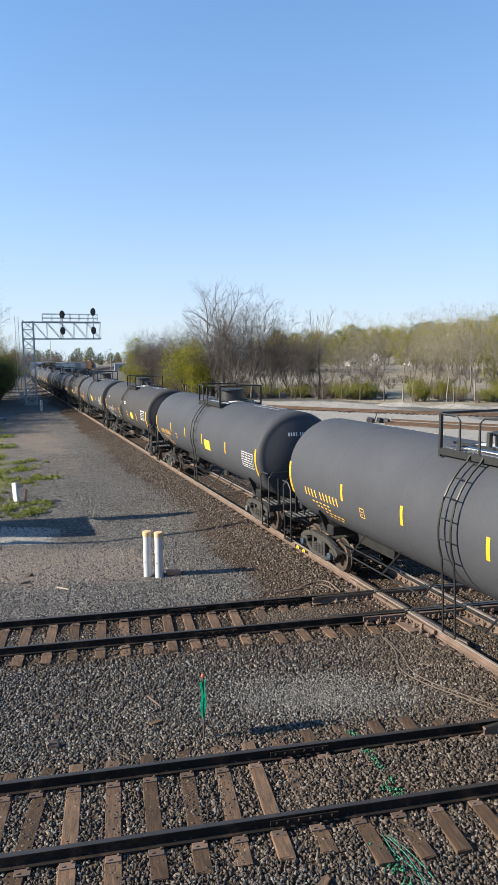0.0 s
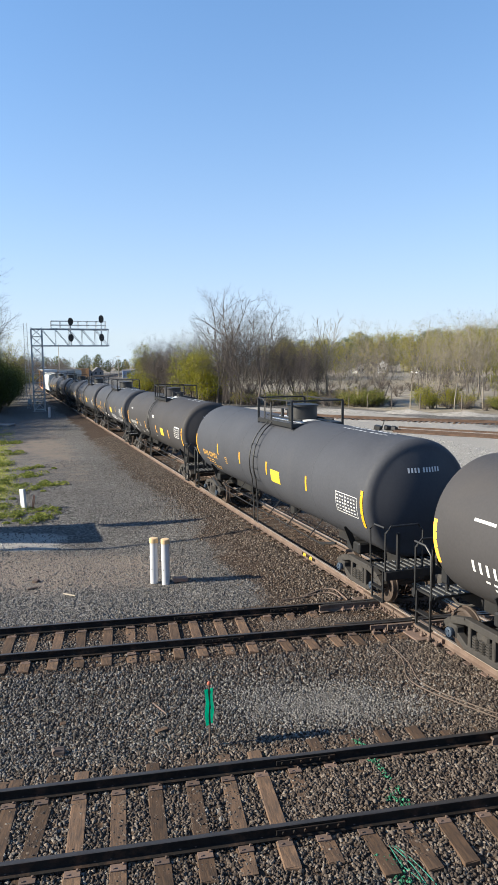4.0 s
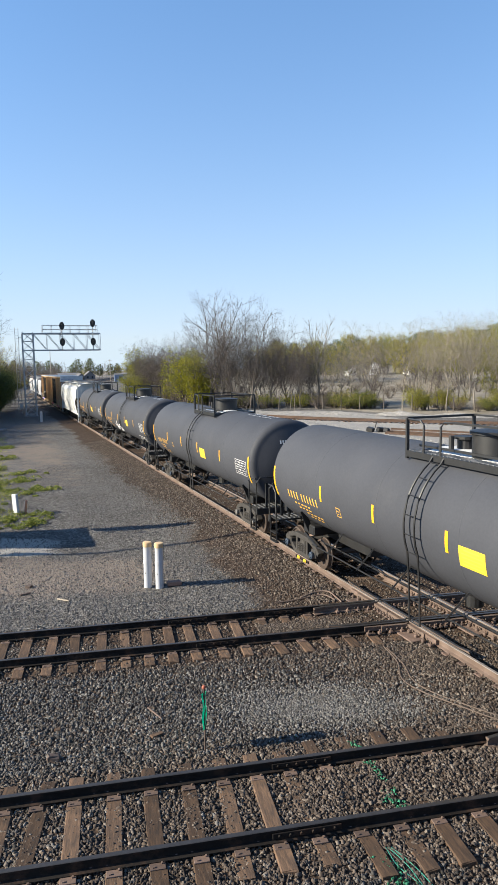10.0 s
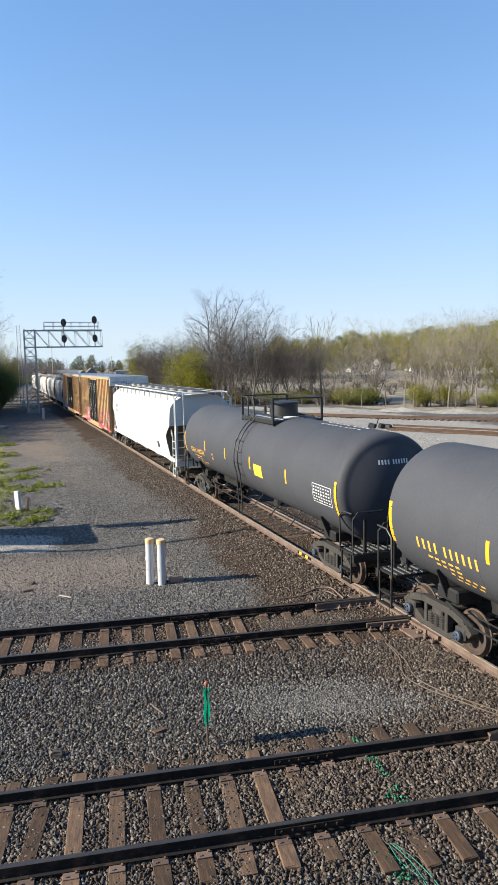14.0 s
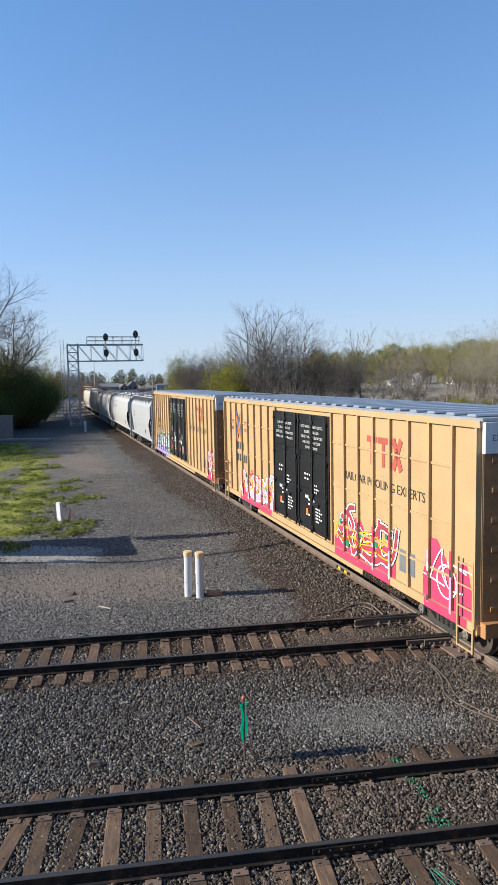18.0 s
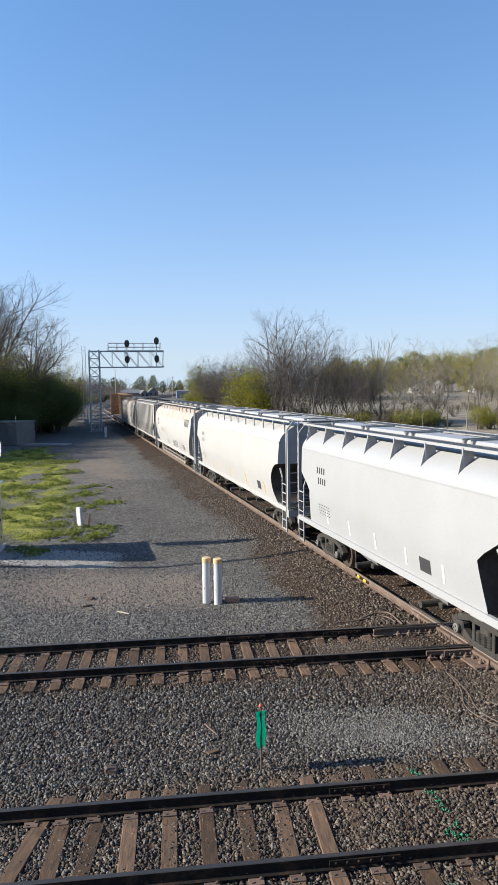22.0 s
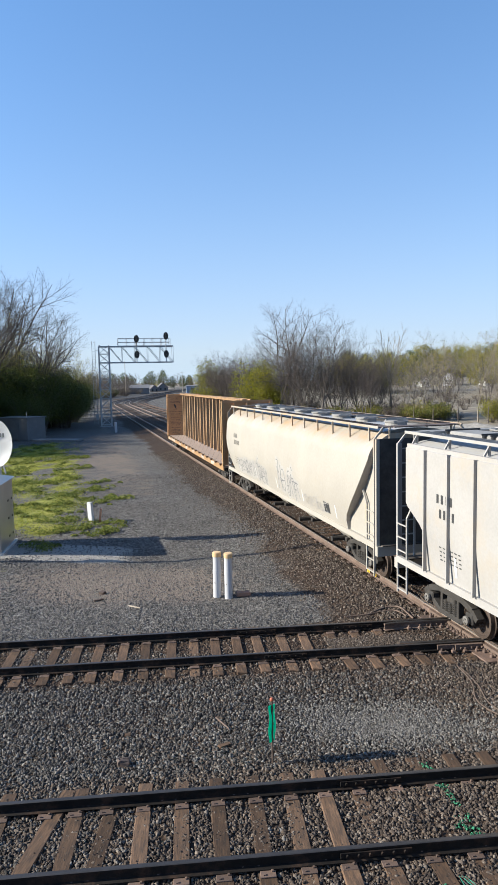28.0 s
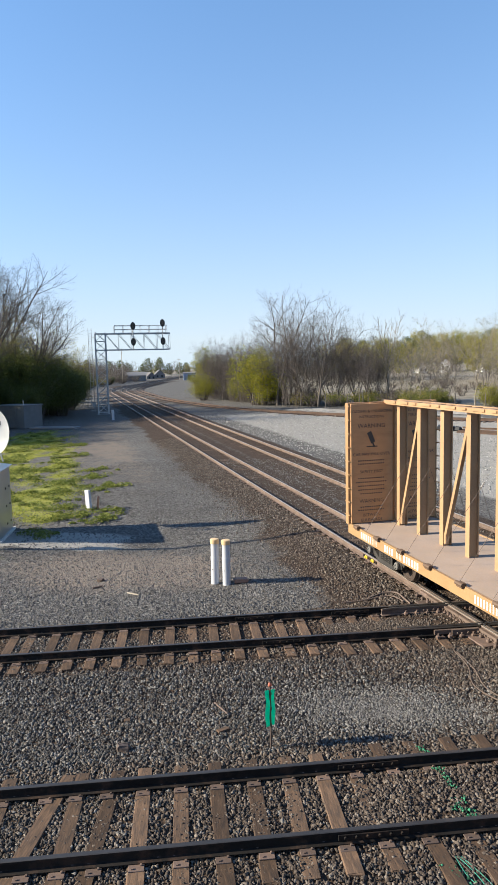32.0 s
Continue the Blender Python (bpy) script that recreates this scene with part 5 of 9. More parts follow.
def hopper_car(half, look_, seed):
    """A covered hopper: bulged or ribbed body with sloped ends, roof walk and hatches, chutes, ladders, sills, trucks."""
    rr = random.Random(seed)
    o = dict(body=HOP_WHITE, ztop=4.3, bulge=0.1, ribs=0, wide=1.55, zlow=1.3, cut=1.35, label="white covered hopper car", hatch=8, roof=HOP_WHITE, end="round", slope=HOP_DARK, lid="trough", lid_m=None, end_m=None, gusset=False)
    o.update(look_)
    body_m = o["body"]
    shoulder = not o["ribs"]                               # a sloped shoulder under the roof, or straight ribbed sides
    if shoulder:
        o["ztop"] = 4.44
    car = thing("hopper_car", o["label"], "hopper car", "covered hoppers of the train")
    L = half - 1.25
    zs = [o["zlow"], o["zlow"] + 0.15, 1.6, 1.8, 2.0, 2.2, 2.4, 2.6, 2.75, 2.85, 2.92, 2.95, 3.3, 3.7] + ([3.8, 3.86, 3.95, 4.06, 4.17, 4.27, 4.36, 4.44] if shoulder else [4.0, o["ztop"] - 0.06, o["ztop"]])

    def hw(z):
        if shoulder and z > 3.8:
            k = (z - 3.8) / 0.64
            return hw(3.8) * (1 - k) + 0.92 * k + 0.15 * math.sin(math.pi * k)
        t = (z - o["zlow"]) / (4.3 - o["zlow"])
        return o["wide"] - 0.1 + o["bulge"] * math.sin(math.pi * min(1, max(0, t * 0.9 + 0.1))) + 0.1 * min(1, t * 3) - (0.1 if t > 0.985 else 0)

    def hl(z):
        if o["end"] == "chamfer":
            return L - 0.8 * min(1.0, max(0.0, (2.95 - z) / 0.5)) + 0.22 * min(1.0, max(0.0, (2.45 - z) / 1.1))
        if o["end"] == "curve":
            return L + 0.12 * min(1, max(0, (4.2 - z) / 0.6)) - 1.45 * max(0.0, (3.25 - z) / 1.95) ** 1.35
        if o["end"] == "round":
            return L - 0.98 * math.sqrt(max(0.0, 1 - ((min(z, 2.95) - 2.05) / 0.9) ** 2))
        if o["end"] == "panel":
            return half - 0.85 - 1.75 * min(1.0, max(0.0, (3.75 - z) / 2.05)) + 0.16 * math.sin(math.pi * min(1.0, max(0.0, (3.75 - z) / 2.05)))
        return L - min(0.9, max(0.0, 2.8 - z) * o["cut"])

    def hr(z):
        """The trailing end; the panelled car has an open curved one."""
        return half - 1.0 - 1.25 * max(0.0, (3.0 - z) / 1.7) ** 1.5 if o["end"] == "panel" else hl(z)

    bm = bmesh.new()
    rows_ = []
    for z in zs:
        row = []
        h, w = hl(z), hw(z)
        xs = np.linspace(-hr(z), h, 15)
        row.append([bm.verts.new((x, w, z)) for x in xs])
        row.append([bm.verts.new((x, -w, z)) for x in xs])
        rows_.append(row)
    for a_, b_ in zip(rows_, rows_[1:]):
        for s in (0, 1):
            for k in range(14):
                bm.faces.new((a_[s][k], a_[s][k + 1], b_[s][k + 1], b_[s][k]))
    for k in range(14):
        bm.faces.new((rows_[0][0][k], rows_[0][0][k + 1], rows_[0][1][k + 1], rows_[0][1][k]))
    part("body_side", bm, body_m, car, smooth=True)
    # lower sheets default to HOP_DARK, whose colour already holds the shade
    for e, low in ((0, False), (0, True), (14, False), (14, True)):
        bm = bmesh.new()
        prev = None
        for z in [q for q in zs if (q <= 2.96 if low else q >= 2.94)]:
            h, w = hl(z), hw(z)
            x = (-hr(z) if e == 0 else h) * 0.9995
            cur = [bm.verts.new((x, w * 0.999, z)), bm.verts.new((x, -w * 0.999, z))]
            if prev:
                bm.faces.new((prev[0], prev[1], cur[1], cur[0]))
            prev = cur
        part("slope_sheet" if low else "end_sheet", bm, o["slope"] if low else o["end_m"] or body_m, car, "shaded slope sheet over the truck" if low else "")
    # roof with a shallow arch, walk, hatches
    bm = bmesh.new()
    zt, w = o["ztop"], hw(o["ztop"]) + 0.03
    ys = np.linspace(-w, w, 9)
    lo = [[bm.verts.new((x, y, zt + (0.1 if shoulder else 0.22) * (1 - (y / w) ** 2))) for y in ys] for x in (-L, L)]
    for k in range(8):
        bm.faces.new((lo[0][k], lo[0][k + 1], lo[1][k + 1], lo[1][k]))
    for r in lo:
        a_ = [bm.verts.new((r[0].co.x, y, zt - 0.02)) for y in (-w, w)]
        bm.faces.new([a_[0], *r, a_[1]])
    part("roof", bm, o["roof"], car)
    if not shoulder:
        for s in (-1, 1):
            bm = bmesh.new()
            bar(bm, (-L, s * w, zt), (L, s * w, zt), 0.07, 0.1)
            part("top_chord", bm, body_m, car)
    wy, wz = (1.1, zt + 0.17) if shoulder else (1.1, zt + 0.3)
    for s in (-1, 1):
        bm = bmesh.new()
        bar(bm, (-L - 0.45, s * (wy + 0.235), wz), (L + 0.45, s * (wy + 0.235), wz), 0.03, 0.07)
        part("walk_edge", bm, body_m, car)
    bm = bmesh.new()
    for s in (-1, 1):
        box(bm, (0, s * wy, wz), (2 * L + 0.9, 0.44, 0.03))
        for k in range(int(2 * L / 0.16)):
            box(bm, (-L + k * 0.16, s * wy, wz + 0.02), (0.03, 0.44, 0.02))
    for x in (-L - 0.3, L + 0.3):
        box(bm, (x, 0, wz), (0.5, 2 * wy - 0.46, 0.03))
    part("roof_walk", bm, o.get("walk", GRATE), car, "galvanised roof walkway")
    n = int(2 * L / 1.45)
    for k in range(n + 1):
        x = -L + 0.15 + k * (2 * L - 0.3) / n
        for s in (-1, 1):
            bm = bmesh.new()
            if shoulder:
                bar(bm, (x, s * (wy + 0.23), 4.05), (x, s * (wy + 0.24), wz), 0.05, 0.05, up=(1, 0, 0))
                if o["gusset"]:                             # triangular webs under the walk
                    vs_ = [bm.verts.new((x + dx, s * y, z)) for dx in (-0.012, 0.012) for y, z in ((1.5, 3.92), (wy + 0.24, wz - 0.02), (wy + 0.02, wz - 0.02), (wy - 0.05, 4.3))]
                    for f in ((0, 1, 2, 3), (7, 6, 5, 4), (0, 4, 5, 1), (1, 5, 6, 2), (2, 6, 7, 3), (3, 7, 4, 0)):
                        bm.faces.new([vs_[i] for i in f])
            else:
                bar(bm, (x, s * (w - 0.02), zt + 0.02), (x, s * (wy + 0.2), zt + 0.28), 0.04, 0.04)
                bar(bm, (x, s * (wy + 0.22), zt + 0.06), (x, s * (wy + 0.22), zt + 0.28), 0.05, up=(1, 0, 0))
            part("walk_bracket", bm, body_m, car)
    for k in range(o["hatch"]):
        x = -L + (k + 0.5) * 2 * L / o["hatch"]
        bm = bmesh.new()
        zh = zt + (0.1 if shoulder else 0.22)
        if o["lid"] == "round":
            lathe(bm, [(zh - 0.02, 0.34), (zh + 0.09, 0.34), (zh + 0.1, 0.38), (zh + 0.14, 0.38), (zh + 0.18, 0.24), (zh + 0.19, 0.03)], "z", 20, (x, 0, 0))
        else:
            box(bm, (x, 0, zh + 0.05), (2 * L / o["hatch"] - 0.05, 0.8, 0.12), bevel=0.04)
        h_ = part("roof_hatch", bm, o["lid_m"] or (body_m if body_m is not HOP_GREY else GRATE), car)
        for dx in (-0.3, 0.3) if o["lid"] == "round" else (-L / o["hatch"] + 0.1, L / o["hatch"] - 0.25):
            bm = bmesh.new()
            if o["lid"] == "trough":
                box(bm, (x + dx, 0.42, zh + 0.08), (0.08, 0.12, 0.1), bevel=0.02)
                box(bm, (x + dx, -0.42, zh + 0.08), (0.08, 0.12, 0.1), bevel=0.02)
            bar(bm, (x + dx, -0.5, zh + (0.2 if o["lid"] == "round" else 0.13)), (x + dx, 0.5, zh + (0.2 if o["lid"] == "round" else 0.13)), 0.04)
            part("hatch_latch", bm, BLACK if o["ribs"] else GRATE, h_)
    # side sill and end frames
    bm = bmesh.new()
    for s in (-1, 1):
        bar(bm, (-L - 0.55, s * 1.48, 1.24), (L + 0.55, s * 1.48, 1.24), 0.1, 0.17)
    part("side_sill", bm, body_m, car)
    if o["gusset"] or o.get("tape") or body_m is HOP_BRIGHT:
        for s in (-1, 1):
            bm = bmesh.new()
            bar(bm, (-L + 0.02, s * (hw(3.78) + 0.006), 3.78), (L - 0.02, s * (hw(3.78) + 0.006), 3.78), 0.02, 0.03)
            part("side_seam", bm, body_m, car)
    if o["end"] == "panel":                                # flat sheets beside the slanted leading end
        for k in (1,):
            for s in (-1, 1):
                bm = bmesh.new()
                vs_ = [bm.verts.new((k * x, s * y, z)) for y in (1.43, 1.4) for x, z in ((half - 3.0, 1.2), (half - 0.66, 1.2), (half - 0.66, 4.3), (half - 1.0, 4.1), (half - 3.0, 1.7))]
                bm.faces.new(vs_[:5])
                bm.faces.new(vs_[5:][::-1])
                for i in range(5):
                    bm.faces.new((vs_[i], vs_[(i + 1) % 5], vs_[5 + (i + 1) % 5], vs_[5 + i]))
                bmesh.ops.recalc_face_normals(bm, faces=bm.faces)
                part("end_panel", bm, body_m, car)
                bm = bmesh.new()
                plate(bm, 0, 0, 0.09, 0.75)
                for v in bm.verts:
                    v.co = Vector((k * (half - 1.45) + v.co.x, s * 1.434, 1.75 + v.co.y))
                part("reflective_strip", bm, YELLOW, car)
            # end wall painted dark where shade lies behind the ladder
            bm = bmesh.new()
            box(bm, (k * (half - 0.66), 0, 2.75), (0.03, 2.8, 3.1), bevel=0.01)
            part("end_wall", bm, HOP_DARK, car, "grimy end wall behind the ladder, shade in its colour")
    bm = bmesh.new()
    bar(bm, (-half + 0.6, 0, 0.95), (half - 0.6, 0, 0.95), 0.4, 0.3)
    for k in (-1, 1):
        bar(bm, (k * (half - 0.6), -1.5, 1.1), (k * (half - 0.6), 1.5, 1.1), 0.16, 0.28)
        box(bm, (k * (half - 2.5), 0, 1.1), (0.5, 2.6, 0.25), bevel=0.03)
    part("underframe", bm, o.get("under", body_m), car)
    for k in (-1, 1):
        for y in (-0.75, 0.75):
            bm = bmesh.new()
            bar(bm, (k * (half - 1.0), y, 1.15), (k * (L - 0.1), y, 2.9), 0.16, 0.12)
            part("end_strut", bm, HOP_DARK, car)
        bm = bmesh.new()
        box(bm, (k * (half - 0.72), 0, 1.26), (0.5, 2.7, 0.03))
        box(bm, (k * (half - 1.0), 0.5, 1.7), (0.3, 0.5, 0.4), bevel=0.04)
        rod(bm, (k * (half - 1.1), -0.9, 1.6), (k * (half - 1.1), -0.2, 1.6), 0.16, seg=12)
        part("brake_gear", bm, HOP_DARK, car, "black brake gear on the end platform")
    for k in (-1, 1):
        for s in (-1, 1):
            bm = bmesh.new()
            x1 = k * (half - 0.72)
            for x in (x1, x1 - k * 0.5):
                bar(bm, (x, s * 1.5, 0.35 if x == x1 else 1.1), (x, s * 1.5, 4.3 if x == x1 else 2.4), 0.045, up=(1, 0, 0))
            for z in (0.45, 0.8):
                bar(bm, (x1, s * 1.5, z), (x1 - k * 0.5, s * 1.5, z), 0.035, 0.03)
            bar(bm, (x1 - k * 0.5, s * 1.5, 0.42), (x1 - k * 0.5, s * 1.5, 1.1), 0.045, up=(1, 0, 0))
            for z in np.arange(1.5, 2.5, 0.35):
                bar(bm, (x1, s * 1.52, z), (x1 - k * 0.5, s * 1.52, z), 0.03)
            for z in np.arange(1.5, 4.3, 0.38):
                bar(bm, (x1, s * 1.5, z), (x1, s * 1.02, z), 0.03)
            bar(bm, (x1, s * 1.02, 1.1), (x1, s * 1.02, wz), 0.045, up=(1, 0, 0))
            bar(bm, (x1, s * 1.5, 4.28), (x1, s * 1.22, wz), 0.05)
            bar(bm, (x1 - k * 0.5, s * 1.5, 2.4), (x1 - k * 0.78, s * 1.5, 2.75), 0.05)
            part("end_ladder", bm, o.get("ladder", body_m), car)
            bm = bmesh.new()
            bar(bm, (x1 + k * 0.05, s * 1.44, 1.15), (x1 + k * 0.05, s * 1.44, 4.3), 0.1, 0.13, up=(1, 0, 0))
            part("corner_post", bm, o.get("ladder", body_m), car)
        coupler(car, k * half, k)
    # discharge chutes
    n = o.get("bays", 4)
    for j in range(n):
        x = (j - (n - 1) / 2) * (2 * L - 3.6) / n
        bm = bmesh.new()
        vs_ = [bm.verts.new(p) for p in ((x - 1.3, -1.3, 1.25), (x + 1.3, -1.3, 1.25), (x + 1.3, 1.3, 1.25), (x - 1.3, 1.3, 1.25), (x - 0.3, -0.6, 0.5), (x + 0.3, -0.6, 0.5), (x + 0.3, 0.6, 0.5), (x - 0.3, 0.6, 0.5))]
        for f in ((0, 1, 5, 4), (1, 2, 6, 5), (2, 3, 7, 6), (3, 0, 4, 7), (4, 5, 6, 7)):
            bm.faces.new([vs_[i] for i in f])
        c_ = part("discharge_chute", bm, o.get("under", body_m), car)
        bm = bmesh.new()
        box(bm, (x, 0, 0.47), (0.5, 1.5, 0.14), bevel=0.02)
        rod(bm, (x, -1.2, 0.5), (x, 1.25, 0.5), 0.09, seg=10)
        part("outlet_gate", bm, TRUCK, c_)
    if o.get("pipes"):
        for s in (-1, 1):
            for y, z, r in ((1.46, 0.62, 0.09), (1.52, 0.9, 0.045)):
                bm = bmesh.new()
                pipe(bm, [(-L + 2.6, s * y, z + 0.25), (-L + 3.0, s * y, z), (L - 3.0, s * y, z), (L - 2.5, s * y, z + 0.25)], r, 10)
                part("unloading_pipe", bm, PIPE_T, car, smooth=True)
            for x in np.linspace(-L + 3.2, L - 3.2, 7):
                bm = bmesh.new()
                bar(bm, (x, s * 1.5, 0.5), (x, s * 1.5, 1.1), 0.06, up=(1, 0, 0))
                box(bm, (x, s * 1.46, 0.62), (0.14, 0.24, 0.24), bevel=0.03)
                part("pipe_bracket", bm, HOP_GREY, car)
    if o["ribs"]:
        for j in range(o["ribs"]):
            x = -L + 1.0 + j * (2 * L - 2.0) / (o["ribs"] - 1)
            z0 = o["zlow"] + 0.03
            for s in (-1, 1):
                bm = bmesh.new()
                bar(bm, (x, s * (o["wide"] + 0.03), z0), (x, s * (o["wide"] + 0.03), zt - 0.03), 0.09, 0.05, up=(1, 0, 0))
                part("side_post", bm, body_m, car)
    for k in (-1, 1):
        truck(car, k * (half - 2.55), "grey")
    # lettering and stains on the flanks
    def flank(bm, x0, z0, side=-1, lift=0.006):
        for v in bm.verts:
            z = z0 + v.co.y
            v.co = Vector((x0 - v.co.x * side, side * (hw(z) + lift), z))
        return bm
    for side in (1, -1):
        bm = bmesh.new()
        bars(bm, 0, 0.34, 4, 0.09, 0.21, 0.1)
        bars(bm, 0.12, 0, o.get("digits", 4), 0.085, 0.21, 0.095)
        part("reporting_mark", flank(bm, (L - 1.5) if side > 0 else (-L + 1.5), 2.75, side), o.get("ink", BLACK_L), car, "two rows of block lettering")
        bm = bmesh.new()
        for i in range(4):
            bars(bm, 0, i * 0.1, 6, 0.1, 0.03, 0.06, rr)
        part("fine_print", flank(bm, (L - 1.6) if side > 0 else (-L + 1.6), 1.75, side), o.get("ink", BLACK_L), car)
        bm = bmesh.new()
        plate(bm, 0, 0, 0.5, 0.35)
        part("data_panel", flank(bm, (-L + 3.2) if side > 0 else (L - 3.2), 1.55, side), BLACK_L, car, "small dark data panel")
        for x in np.linspace(-L + 2.2, L - 2.2, 5):
            bm = bmesh.new()
            plate(bm, 0, 0, 0.09, 0.45)
            part("reflective_strip", flank(bm, x, 1.5, side), YELLOW if o.get("tape") else WHITE_ROOF, car)
    if o.get("logo"):
        bm = bmesh.new()
        for i in range(4):
            plate(bm, i * 0.42, 0, 0.27, 0.5)
        for v in bm.verts:
            v.co.x += v.co.y * 0.25
        part("company_mark", flank(bm, L - 2.3, 3.25), MARK_D, car, "bold dark company mark")
        bm = bmesh.new()
        bmesh.ops.create_circle(bm, cap_ends=True, segments=24, radius=0.5, matrix=Matrix.Translation((0, 0.6, 0)))
        bmesh.ops.delete(bm, geom=[v for v in bm.verts if v.co.y < 0.55], context="VERTS")
        for i in range(4):
            plate(bm, -0.45, 0.0 + i * 0.11, 0.9, 0.06)
        part("round_mark", flank(bm, -L + 6.4, 2.2), HOP_GREY, car, "faded grey round mark")
        bm = bmesh.new()
        bars(bm, 0, 0, 9, 0.2, 0.3, 0.08)
        part("company_mark", flank(bm, -L + 3.2, 2.3), HOP_GREY, car)
    for x0, z0, w_, h_, th, n_, sd, ink in o.get("tags", ()):
        if th > 0.035:
            part("graffiti", flank(scrawl(0, 0, 0, w_, h_, 0.26, n_, sd), x0, z0, -1, 0.004), SPRAY_P, car, "pale sprayed letter fill")
        part("graffiti", flank(scrawl(0, 0, 0, w_, h_, th * 0.85, n_, sd), x0, z0), ink, car, "sprayed handwriting scrawl")
    return car


GREEN_S = paint("green_spray", (0.02, 0.16, 0.08), 0.6)
CRIMSON = paint("crimson_spray_paint", (0.26, 0.03, 0.05), 0.6, var=0.2, bump=0)
ORANGE_S = paint("orange_stripe_paint", (0.75, 0.16, 0.02), 0.5)


def graffiti_panel(parent, x0, z0, w, h, y, seed, inks):
    """Sprayed block letters: a colour field, fat letter shapes with pale outlines, drips."""
    rr = random.Random(seed)
    field_, edge, fill, dark, accent = inks

    def lay(bm, lift):
        for v in bm.verts:
            v.co = Vector((v.co.x, y - lift, max(z0 - 0.05, v.co.y)))
        for i, f in enumerate(bm.faces):
            for v in f.verts:
                v.co.y -= 0.00001 * i
        return bm
    def cloud(x0_, w_, low_, tall, lift, ink, label):
        """A sprayed patch with a lumpy upper edge."""
        bm = bmesh.new()
        n, prev, a_, b_ = max(12, int(w_ / 0.09)), None, rr.uniform(0, 6), rr.uniform(0, 6)
        for i in range(n + 1):
            f = i / n
            top = tall * (0.72 + 0.13 * math.sin(f * w_ * 2.6 + a_) + 0.09 * math.sin(f * w_ * 6.3 + b_) + rr.uniform(-0.05, 0.05)) * min(1.0, 0.45 + 4 * min(f, 1 - f))
            cur = [bm.verts.new((x0_ + f * w_, y - lift, z)) for z in (z0 + low_, z0 + low_ + top)]
            if prev:
                bm.faces.new((prev[0], cur[0], cur[1], prev[1]))
            prev = cur
        part("graffiti", bm, ink, parent, label)
    cloud(x0, w, 0.0, h * 1.15, 0.006, field_, "sprayed graffiti colour field")
    if accent is not YELLOW:                                # a second colour rising from behind the letters
        cloud(x0 + w * 0.12, w * 0.4, h * 0.55, h * 0.75, 0.004, dark, "teal sprayed cloud")
        cloud(x0 + w * 0.72, w * 0.26, 0.0, h * 1.2, 0.008, dark, "teal sprayed cloud")
    if edge is None:
        bm = bmesh.new()
        for k in range(26):
            a0, a1 = k * math.tau / 26, (k + 1) * math.tau / 26
            c = (x0 + w * 0.5, z0 + h * 0.42)
            bm.faces.new([bm.verts.new((c[0] + r_ * math.cos(a_), c[1] + r_ * math.sin(a_), 0)) for r_, a_ in ((0.34, a0), (0.34, a1), (0.38, a1), (0.38, a0))])
        part("graffiti", lay(bm, 0.02), dark, parent, "thin white sprayed ring")
        part("graffiti", lay(scrawl(0, x0 + 0.15, z0 + h * 0.3, w - 0.4, h * 0.6, 0.035, 2, seed + 4), 0.024), dark, parent)
        return
    m_ = max(3, int(w / 0.85))
    for k, (ink, thick) in enumerate(((dark, 0.26), (edge, 0.22), (fill, 0.14))):
        part("graffiti", lay(scrawl(0, x0 + 0.25, z0 + h * 0.2, w - 0.5, h * 0.72, thick, m_, seed + 1), 0.012 + 0.004 * k), ink, parent, ("black sprayed outline", "white sprayed outline", "bright sprayed letter fill")[k])
    part("graffiti", lay(scrawl(0, x0 + 0.25, z0 + h * 0.3, w - 0.5, h * 0.5, 0.04, m_, seed + 2), 0.027), accent, parent, "thin sprayed highlight")
    bm = bmesh.new()
    for i in range(m_ * 2):
        r = rr.uniform(0.05, 0.12)
        bmesh.ops.create_circle(bm, cap_ends=True, segments=8, radius=r, matrix=Matrix.Translation((x0 + rr.uniform(0.02, 0.98) * w, z0 + rr.uniform(0.25, 1.0) * h, 0)))
    part("graffiti", lay(bm, 0.031), GREEN_S if accent is YELLOW else TEAL, parent, "small green sprayed dots")


